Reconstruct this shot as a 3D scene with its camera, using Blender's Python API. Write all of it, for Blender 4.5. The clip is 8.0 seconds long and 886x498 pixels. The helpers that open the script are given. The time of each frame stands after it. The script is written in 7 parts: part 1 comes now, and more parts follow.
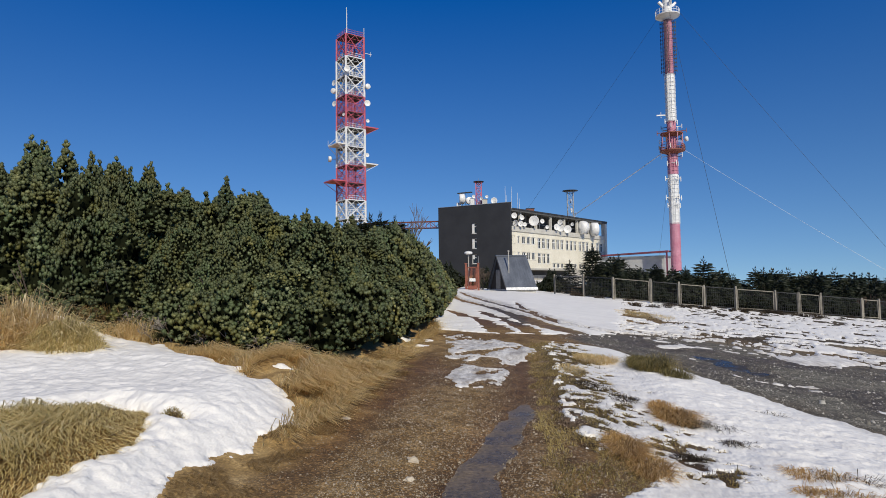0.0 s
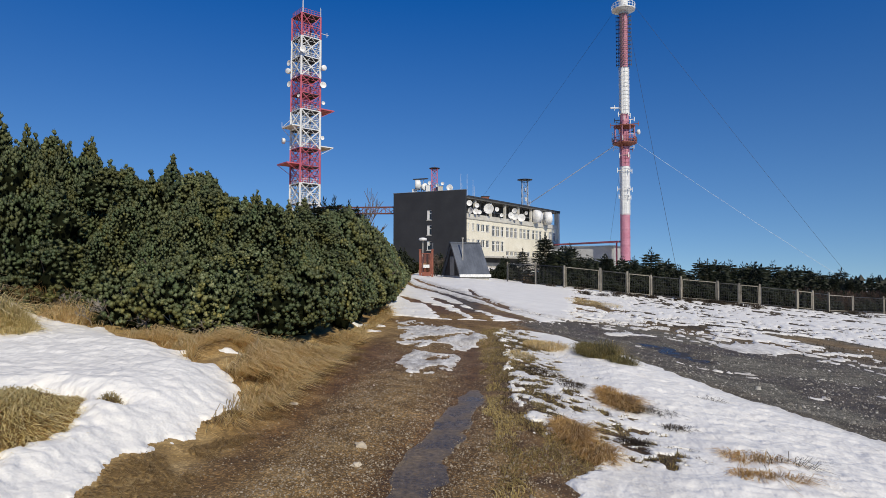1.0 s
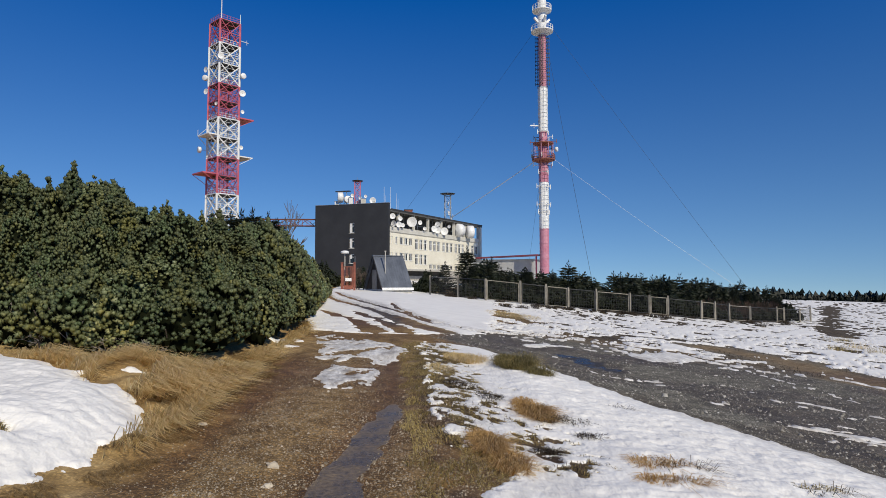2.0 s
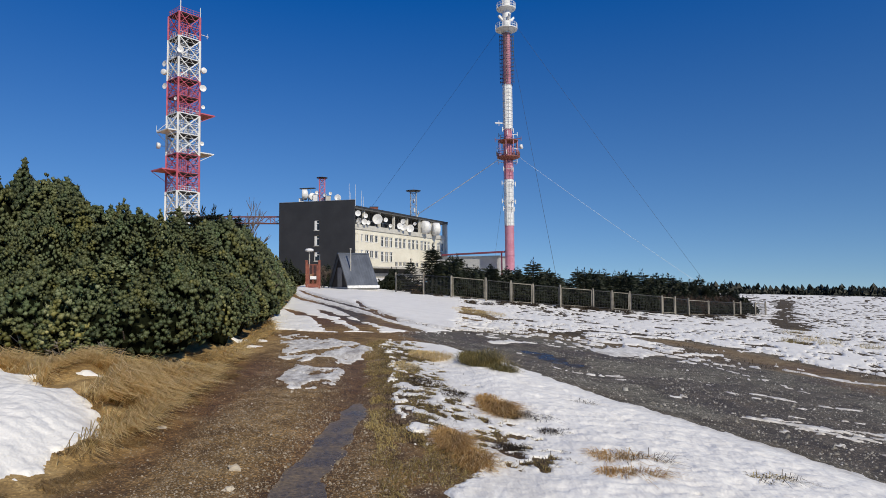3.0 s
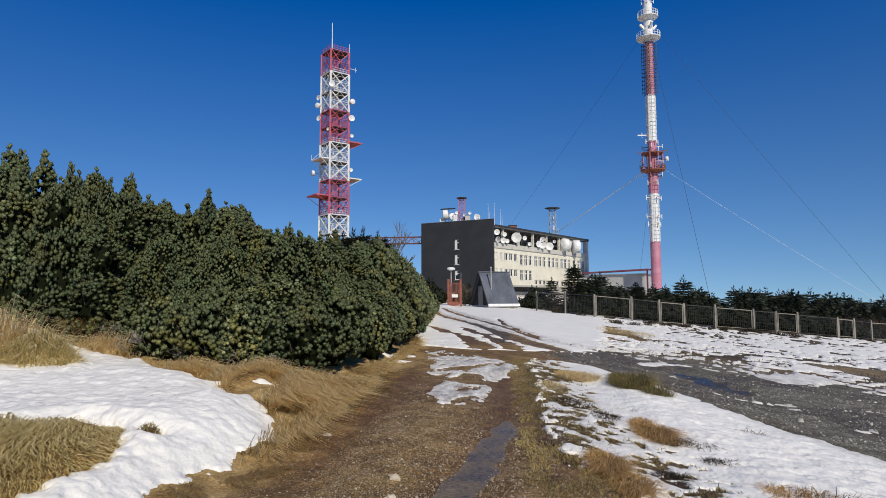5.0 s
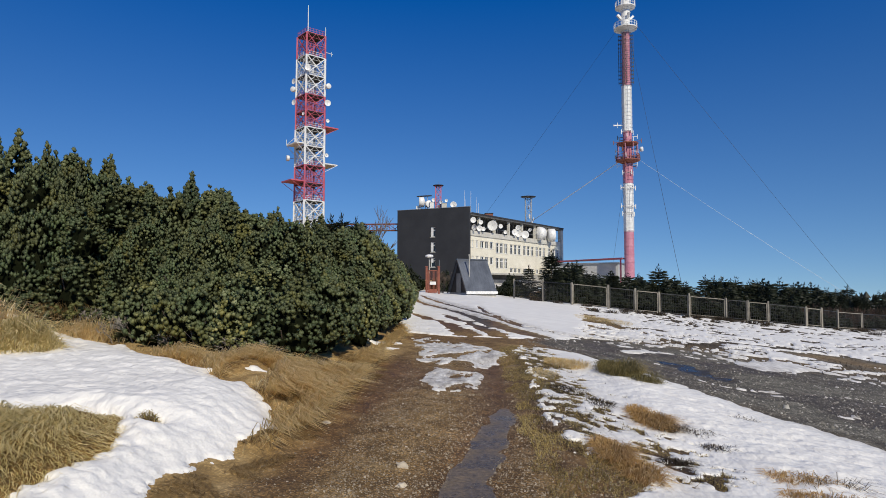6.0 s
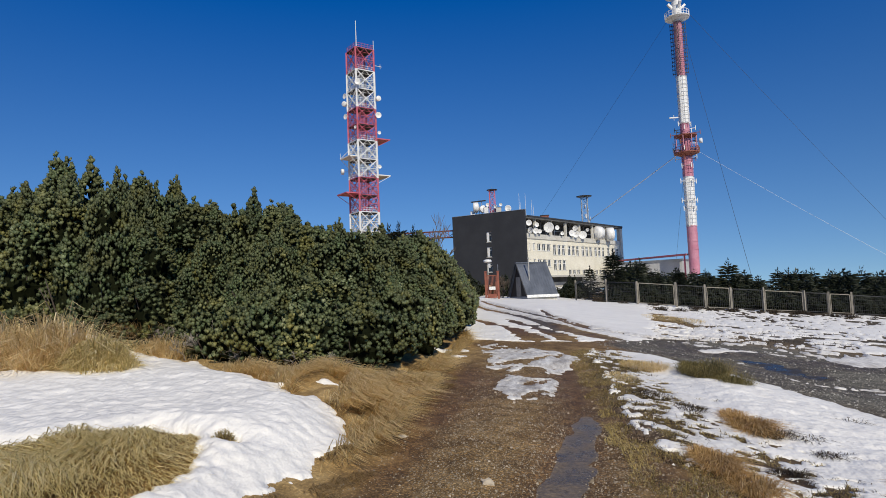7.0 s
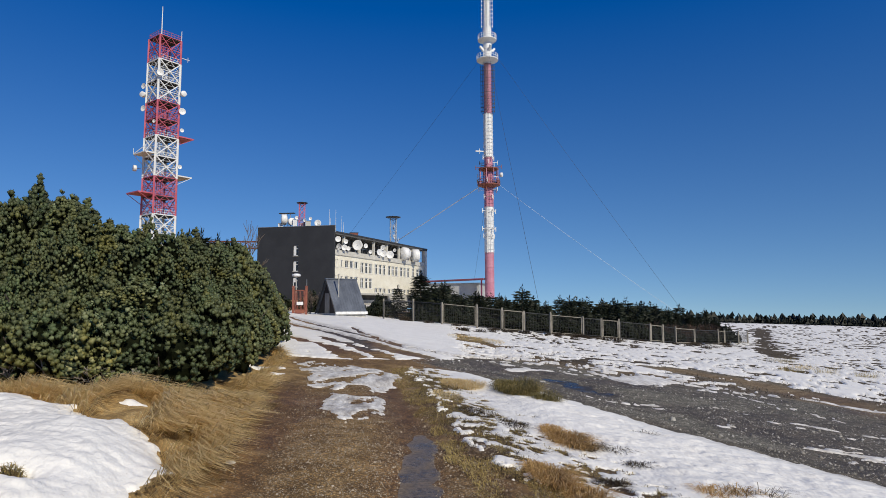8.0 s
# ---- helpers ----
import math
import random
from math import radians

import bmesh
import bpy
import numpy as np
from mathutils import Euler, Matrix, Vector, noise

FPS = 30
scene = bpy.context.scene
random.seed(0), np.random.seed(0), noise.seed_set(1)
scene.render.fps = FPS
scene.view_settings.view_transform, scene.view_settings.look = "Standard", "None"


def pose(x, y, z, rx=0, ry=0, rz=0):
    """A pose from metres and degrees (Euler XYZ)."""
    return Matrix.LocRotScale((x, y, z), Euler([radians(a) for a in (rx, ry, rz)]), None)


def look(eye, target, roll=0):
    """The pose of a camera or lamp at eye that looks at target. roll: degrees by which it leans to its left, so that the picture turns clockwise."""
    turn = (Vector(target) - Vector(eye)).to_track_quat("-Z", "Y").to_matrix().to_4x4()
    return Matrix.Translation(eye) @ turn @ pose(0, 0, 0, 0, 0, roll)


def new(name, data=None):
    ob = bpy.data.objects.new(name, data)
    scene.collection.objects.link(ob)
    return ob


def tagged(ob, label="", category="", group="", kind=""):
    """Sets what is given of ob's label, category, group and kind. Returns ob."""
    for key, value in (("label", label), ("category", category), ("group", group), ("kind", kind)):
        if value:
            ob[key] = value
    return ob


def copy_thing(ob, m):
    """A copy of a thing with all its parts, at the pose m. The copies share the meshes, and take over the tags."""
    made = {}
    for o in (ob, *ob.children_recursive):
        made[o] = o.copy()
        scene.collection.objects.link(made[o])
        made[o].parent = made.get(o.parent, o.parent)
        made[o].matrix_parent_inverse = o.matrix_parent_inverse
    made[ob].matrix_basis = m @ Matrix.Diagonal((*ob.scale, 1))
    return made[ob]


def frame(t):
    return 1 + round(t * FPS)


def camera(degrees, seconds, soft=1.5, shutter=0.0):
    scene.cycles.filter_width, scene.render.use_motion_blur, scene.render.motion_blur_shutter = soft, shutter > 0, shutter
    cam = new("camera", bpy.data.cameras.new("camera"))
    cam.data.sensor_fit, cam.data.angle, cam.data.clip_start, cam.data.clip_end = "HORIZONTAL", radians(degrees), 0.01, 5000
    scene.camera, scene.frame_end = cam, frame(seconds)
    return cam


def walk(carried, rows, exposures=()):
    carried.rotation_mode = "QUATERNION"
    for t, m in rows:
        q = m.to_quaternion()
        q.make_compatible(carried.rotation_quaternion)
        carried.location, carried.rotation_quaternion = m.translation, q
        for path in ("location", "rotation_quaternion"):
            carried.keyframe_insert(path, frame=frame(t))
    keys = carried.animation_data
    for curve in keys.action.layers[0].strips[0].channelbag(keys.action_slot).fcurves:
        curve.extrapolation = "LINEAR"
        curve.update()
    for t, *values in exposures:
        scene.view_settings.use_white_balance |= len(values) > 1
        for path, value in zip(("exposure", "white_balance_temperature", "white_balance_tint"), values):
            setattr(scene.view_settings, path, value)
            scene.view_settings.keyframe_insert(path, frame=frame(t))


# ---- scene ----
cam = camera(71.7, 8.0, soft=0.5)
PATH = [
    (0, (1.04, -0.613, 1.648), (0.842, 1.374, 1.764), -0.8),
    (0.5, (1.033, -0.582, 1.636), (0.902, 1.413, 1.692), 0.9),
    (1, (1.06, -0.561, 1.633), (1.009, 1.437, 1.704), 0.1),
    (1.5, (1.102, -0.544, 1.637), (1.22, 1.45, 1.745), -0.0),
    (2, (1.12, -0.546, 1.633), (1.318, 1.441, 1.747), -0.1),
    (3.3, (1.152, -0.591, 1.657), (1.47, 1.381, 1.759), -0.6),
    (3.5, (1.142, -0.596, 1.648), (1.426, 1.381, 1.766), -0.5),
    (4, (1.118, -0.597, 1.653), (1.281, 1.392, 1.795), -0.9),
    (4.5, (1.077, -0.611, 1.665), (1.0, 1.38, 1.834), -1.0),
    (4.7, (1.061, -0.624, 1.655), (0.899, 1.362, 1.827), -0.4),
    (5.8, (0.773, -0.537, 1.636), (0.729, 1.458, 1.768), 0.4),
    (6, (0.684, -0.532, 1.634), (0.626, 1.463, 1.76), 0.1),
    (6.5, (0.583, -0.395, 1.597), (0.384, 1.591, 1.717), -0.1),
    (7, (0.489, -0.21, 1.627), (0.251, 1.77, 1.776), -2.3),
    (7.5, (0.308, -0.138, 1.615), (0.246, 1.853, 1.794), -0.0),
    (8, (-0.006, -0.011, 1.621), (0.382, 1.942, 1.812), -0.2),
]
walk(cam, [(t, look(eye, target, roll)) for t, eye, target, roll in PATH])

# ---- light ----
SUN_EL, SUN_AZ = radians(38), math.atan2(0.42, -0.91)      # azimuth from +y towards +x
sun_dir = Vector((math.sin(SUN_AZ) * math.cos(SUN_EL), math.cos(SUN_AZ) * math.cos(SUN_EL), math.sin(SUN_EL)))
world = bpy.data.worlds.new("sky")
scene.world = world
world.use_nodes = True
wn = world.node_tree.nodes
sky = wn.new("ShaderNodeTexSky")
sky.sky_type, sky.sun_disc = "NISHITA", False
sky.sun_elevation, sky.sun_rotation = SUN_EL, SUN_AZ
sky.altitude, sky.air_density, sky.dust_density, sky.ozone_density = 2500, 1.0, 0.0, 4.0
wn["Background"].inputs[1].default_value = 0.10
way = wn.new("ShaderNodeTexCoord")
lift = wn.new("ShaderNodeMapping")          # the haze band at the very horizon is not seen from this hilltop
lift.inputs["Location"].default_value = (0, 0, 0.07)
world.node_tree.links.new(way.outputs["Generated"], lift.inputs["Vector"])
world.node_tree.links.new(lift.outputs[0], sky.inputs["Vector"])
tone = wn.new("ShaderNodeHueSaturation")
split = wn.new("ShaderNodeSeparateXYZ")      # the clear air grows deeper blue with height, paler down at the horizon
world.node_tree.links.new(way.outputs["Generated"], split.inputs[0])
for key, low, high in (("Hue", 0.499, 0.511), ("Saturation", 1.13, 1.34), ("Value", 0.87, 1.36)):
    grade = wn.new("ShaderNodeMapRange")
    grade.inputs["From Min"].default_value, grade.inputs["From Max"].default_value = 0.0, 0.45
    grade.inputs["To Min"].default_value, grade.inputs["To Max"].default_value = low, high
    world.node_tree.links.new(split.outputs["Z"], grade.inputs["Value"])
    world.node_tree.links.new(grade.outputs["Result"], tone.inputs[key])
world.node_tree.links.new(sky.outputs[0], tone.inputs["Color"])
world.node_tree.links.new(tone.outputs[0], wn["Background"].inputs[0])
sun = new("sun", bpy.data.lights.new("sun", "SUN"))
sun.data.energy, sun.data.angle, sun.data.color = 4.1, radians(0.53), (1.0, 0.915, 0.735)
sun.matrix_basis = look(sun_dir * 200, (0, 0, 0))
scene.view_settings.exposure = -0.05


# ---- materials ----
def material(name, build):
    m = bpy.data.materials.new(name)
    m.use_nodes = True
    nt = m.node_tree
    build(nt, nt.nodes, nt.links, nt.nodes["Principled BSDF"])
    return m


def noise_node(nt, scale, detail=4, rough=0.6, coord="Object", stretch=(1, 1, 1)):
    tc, mp, n = nt.nodes.new("ShaderNodeTexCoord"), nt.nodes.new("ShaderNodeMapping"), nt.nodes.new("ShaderNodeTexNoise")
    mp.inputs["Scale"].default_value = stretch
    n.inputs["Scale"].default_value, n.inputs["Detail"].default_value, n.inputs["Roughness"].default_value = scale, detail, rough
    nt.links.new(tc.outputs[coord], mp.inputs[0])
    nt.links.new(mp.outputs[0], n.inputs["Vector"])
    return n


def ramp(nt, src, stops):
    r = nt.nodes.new("ShaderNodeValToRGB")
    while len(r.color_ramp.elements) < len(stops):
        r.color_ramp.elements.new(0.5)
    for e, (p, c) in zip(r.color_ramp.elements, stops):
        e.position, e.color = p, (*c, 1) if len(c) == 3 else c
    nt.links.new(src, r.inputs[0])
    return r


def mix(nt, fac, a, b, mode="MIX"):
    m = nt.nodes.new("ShaderNodeMix")
    m.data_type, m.blend_type = "RGBA", mode
    for sock, v in ((m.inputs[0], fac), (m.inputs[6], a), (m.inputs[7], b)):
        if isinstance(v, (int, float)):
            sock.default_value = v
        elif isinstance(v, tuple):
            sock.default_value = (*v, 1)
        else:
            nt.links.new(v, sock)
    return m.outputs[2]


def maths(nt, op, a, b=None, clamp=False):
    m = nt.nodes.new("ShaderNodeMath")
    m.operation, m.use_clamp = op, clamp
    for i, v in enumerate((a, b)):
        if isinstance(v, (int, float)):
            m.inputs[i].default_value = v
        elif v is not None:
            nt.links.new(v, m.inputs[i])
    return m.outputs[0]


def bump(nt, bsdf, height, strength, dist, prior=None):
    b = nt.nodes.new("ShaderNodeBump")
    b.inputs["Strength"].default_value, b.inputs["Distance"].default_value = strength, dist
    nt.links.new(height, b.inputs["Height"])
    if prior is not None:
        nt.links.new(prior, b.inputs["Normal"])
    nt.links.new(b.outputs[0], bsdf.inputs["Normal"])
    return b.outputs[0]


def worn(name, c1, c2, rough=0.6, metal=0.0, scale=1.5, fine=30.0, relief=0.15, stretch=(1, 1, 1), spec=0.5):
    """Two colours at two scales, with a fine relief."""
    def build(nt, nodes, links, b):
        a, f = noise_node(nt, scale, 5, 0.65, stretch=stretch), noise_node(nt, fine, 3, 0.6)
        base = mix(nt, ramp(nt, a.outputs[0], [(0.35, (0, 0, 0)), (0.68, (1, 1, 1))]).outputs[0], c1, c2)
        speck = ramp(nt, f.outputs[0], [(0.3, (0.72, 0.72, 0.72)), (0.7, (1.1, 1.1, 1.1))])
        links.new(mix(nt, 1.0, base, speck.outputs[0], "MULTIPLY"), b.inputs["Base Color"])
        b.inputs["Roughness"].default_value, b.inputs["Metallic"].default_value = rough, metal
        b.inputs["Specular IOR Level"].default_value = spec
        bump(nt, b, f.outputs[0], relief, 0.02)
    return material(name, build)


def leafy(name, dark, light, tip=None, rough=0.55, by_shoot=False):
    """Foliage or grass: the colour varies from piece to piece and from plant to plant."""
    def build(nt, nodes, links, b):
        g, o = nodes.new("ShaderNodeNewGeometry"), nodes.new("ShaderNodeObjectInfo")
        big = noise_node(nt, 0.8, 3)
        piece = g.outputs["Random Per Island"]
        if by_shoot:
            a = nodes.new("ShaderNodeAttribute")
            a.attribute_name = "tint"
            # tint: random tone per shoot, plus shade painted on bases and undersides
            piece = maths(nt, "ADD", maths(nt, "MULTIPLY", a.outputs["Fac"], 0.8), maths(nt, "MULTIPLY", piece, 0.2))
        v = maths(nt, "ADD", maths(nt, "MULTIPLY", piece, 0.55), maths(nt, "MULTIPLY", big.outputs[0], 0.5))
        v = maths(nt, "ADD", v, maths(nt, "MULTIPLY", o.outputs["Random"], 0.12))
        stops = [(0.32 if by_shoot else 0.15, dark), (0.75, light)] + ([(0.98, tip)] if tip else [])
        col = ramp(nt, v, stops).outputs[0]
        if by_shoot:
            patch = ramp(nt, noise_node(nt, 1.3, 3).outputs[0], [(0.36, (0.86, 1.0, 0.96)), (0.5, (1, 1, 1)), (0.66, (1.26, 1.04, 0.62))]).outputs[0]
            col = mix(nt, 1.0, col, patch, "MULTIPLY")
        links.new(col, b.inputs["Base Color"])
        b.inputs["Roughness"].default_value = rough
        b.inputs["Specular IOR Level"].default_value = 0.3
        thin, both = nodes.new("ShaderNodeBsdfTranslucent"), nodes.new("ShaderNodeMixShader")
        both.inputs[0].default_value = 0.0 if "stone" in name else 0.05 if by_shoot else 0.40
        links.new(b.inputs["Base Color"].links[0].from_socket, thin.inputs["Color"])
        links.new(b.outputs[0], both.inputs[1])
        links.new(thin.outputs[0], both.inputs[2])
        links.new(both.outputs[0], nodes["Material Output"].inputs["Surface"])
    return material(name, build)


def ground_build(nt, nodes, links, b):
    def attr(n):
        a = nodes.new("ShaderNodeAttribute")
        a.attribute_name = n
        return a.outputs["Fac"]
    big, mid, fine = noise_node(nt, 0.45, 6, 0.65), noise_node(nt, 3.0, 6, 0.7), noise_node(nt, 38, 4, 0.7)
    grit = nodes.new("ShaderNodeTexVoronoi")
    grit.inputs["Scale"].default_value = 58
    tc = nodes.new("ShaderNodeTexCoord")
    links.new(tc.outputs["Object"], grit.inputs["Vector"])
    soil = ramp(nt, mid.outputs[0], [(0.28, (0.095, 0.055, 0.020)), (0.5, (0.20, 0.130, 0.055)), (0.72, (0.32, 0.225, 0.11))]).outputs[0]
    road = ramp(nt, mid.outputs[0], [(0.25, (0.050, 0.046, 0.037)), (0.5, (0.115, 0.106, 0.086)), (0.75, (0.24, 0.225, 0.185))]).outputs[0]
    turf = ramp(nt, mid.outputs[0], [(0.25, (0.15, 0.092, 0.034)), (0.5, (0.33, 0.22, 0.088)), (0.75, (0.52, 0.385, 0.185))]).outputs[0]
    heath = ramp(nt, mid.outputs[0], [(0.3, (0.035, 0.027, 0.018)), (0.55, (0.085, 0.065, 0.04)), (0.75, (0.17, 0.135, 0.085))]).outputs[0]
    grain = ramp(nt, grit.outputs["Color"], [(0.05, (0.30, 0.30, 0.30)), (0.6, (1.0, 1.0, 1.0)), (0.9, (2.5, 2.45, 2.3))]).outputs[0]
    soil = mix(nt, 1.0, soil, ramp(nt, big.outputs[0], [(0.32, (0.62, 0.58, 0.55)), (0.62, (1.18, 1.18, 1.15))]).outputs[0], "MULTIPLY")
    stony = mix(nt, attr("road"), soil, road)
    stony = mix(nt, 0.75, stony, grain, "MULTIPLY")
    turf = mix(nt, 0.3, turf, grain, "MULTIPLY")
    col = mix(nt, attr("turf"), stony, turf)
    col = mix(nt, attr("heath"), col, heath)
    wet = maths(nt, "MULTIPLY", attr("wet"), ramp(nt, big.outputs[0], [(0.3, (0.55, 0.55, 0.55)), (0.6, (1, 1, 1))]).outputs[0])
    col = mix(nt, wet, col, mix(nt, 1.0, col, (0.54, 0.43, 0.35), "MULTIPLY"))
    links.new(col, b.inputs["Base Color"])
    rough = maths(nt, "SUBTRACT", 0.93, maths(nt, "MULTIPLY", wet, 0.36))
    b.inputs["Specular IOR Level"].default_value = 0.3
    links.new(rough, b.inputs["Roughness"])
    h = maths(nt, "ADD", maths(nt, "MULTIPLY", grit.outputs["Distance"], -0.9), fine.outputs[0])
    first = bump(nt, b, mid.outputs[0], 0.5, 0.06)
    bump(nt, b, h, 0.55, 0.010, first)


def snow_build(nt, nodes, links, b):
    big, mid, fine = noise_node(nt, 1.1, 5, 0.6), noise_node(nt, 11, 2, 0.5, stretch=(1.1, 0.6, 1)), noise_node(nt, 60, 3, 0.6)
    dirt = noise_node(nt, 16, 5, 0.75)
    clean = ramp(nt, big.outputs[0], [(0.3, (0.785, 0.76, 0.705)), (0.7, (0.87, 0.845, 0.785))]).outputs[0]
    speck = ramp(nt, dirt.outputs[0], [(0.63, (0, 0, 0)), (0.78, (0.5, 0.5, 0.5))]).outputs[0]
    a = nodes.new("ShaderNodeAttribute")
    a.attribute_name = "dirt"
    w = nodes.new("ShaderNodeAttribute")
    w.attribute_name = "slush"
    melt = noise_node(nt, 2.6, 6, 0.72, stretch=(1.6, 0.55, 1))
    soaked = maths(nt, "MULTIPLY", ramp(nt, melt.outputs[0], [(0.36, (0, 0, 0)), (0.62, (1, 1, 1))]).outputs[0], w.outputs["Fac"])
    clean = mix(nt, soaked, clean, (0.27, 0.235, 0.195))
    links.new(mix(nt, maths(nt, "MULTIPLY", speck, a.outputs["Fac"]), clean, (0.28, 0.22, 0.16)), b.inputs["Base Color"])
    b.inputs["Roughness"].default_value = 0.55
    b.inputs["Specular IOR Level"].default_value = 0.35
    cup = noise_node(nt, 4.2, 2, 0.5, stretch=(1.1, 0.65, 1))
    zero = bump(nt, b, cup.outputs[0], 0.3, 0.07)
    first = bump(nt, b, mid.outputs[0], 0.6, 0.05, zero)
    bump(nt, b, fine.outputs[0], 0.3, 0.012, first)


def water_build(nt, nodes, links, b):
    n = noise_node(nt, 9, 3, 0.5, stretch=(1, 2.2, 1))
    m = noise_node(nt, 2.5, 4, 0.6)
    links.new(ramp(nt, m.outputs[0], [(0.35, (0.030, 0.026, 0.022)), (0.7, (0.07, 0.058, 0.045))]).outputs[0], b.inputs["Base Color"])
    links.new(ramp(nt, m.outputs[0], [(0.42, (0.2, 0.2, 0.2)), (0.6, (0.55, 0.55, 0.55))]).outputs[0], b.inputs["Roughness"])
    b.inputs["IOR"].default_value = 1.18
    bump(nt, b, n.outputs[0], 0.4, 0.03)


def muddy_build(nt, nodes, links, b):
    """Silty meltwater over gravel, half still and half broken by stones."""
    big, stones = noise_node(nt, 1.7, 5, 0.65), noise_node(nt, 24, 4, 0.7)
    silt = ramp(nt, big.outputs[0], [(0.35, (0.075, 0.058, 0.042)), (0.68, (0.20, 0.155, 0.105))]).outputs[0]
    links.new(mix(nt, 1.0, silt, ramp(nt, stones.outputs[0], [(0.35, (0.6, 0.6, 0.6)), (0.66, (1.5, 1.45, 1.35))]).outputs[0], "MULTIPLY"), b.inputs["Base Color"])
    links.new(ramp(nt, big.outputs[0], [(0.38, (0.16, 0.16, 0.16)), (0.62, (0.5, 0.5, 0.5))]).outputs[0], b.inputs["Roughness"])
    b.inputs["IOR"].default_value = 1.25
    bump(nt, b, stones.outputs[0], 0.35, 0.02)


def glass_build(nt, nodes, links, b):
    b.inputs["Base Color"].default_value = (0.02, 0.025, 0.03, 1)
    b.inputs["Roughness"].default_value = 0.08
    n = noise_node(nt, 0.6, 2)
    bump(nt, b, n.outputs[0], 0.05, 0.02)


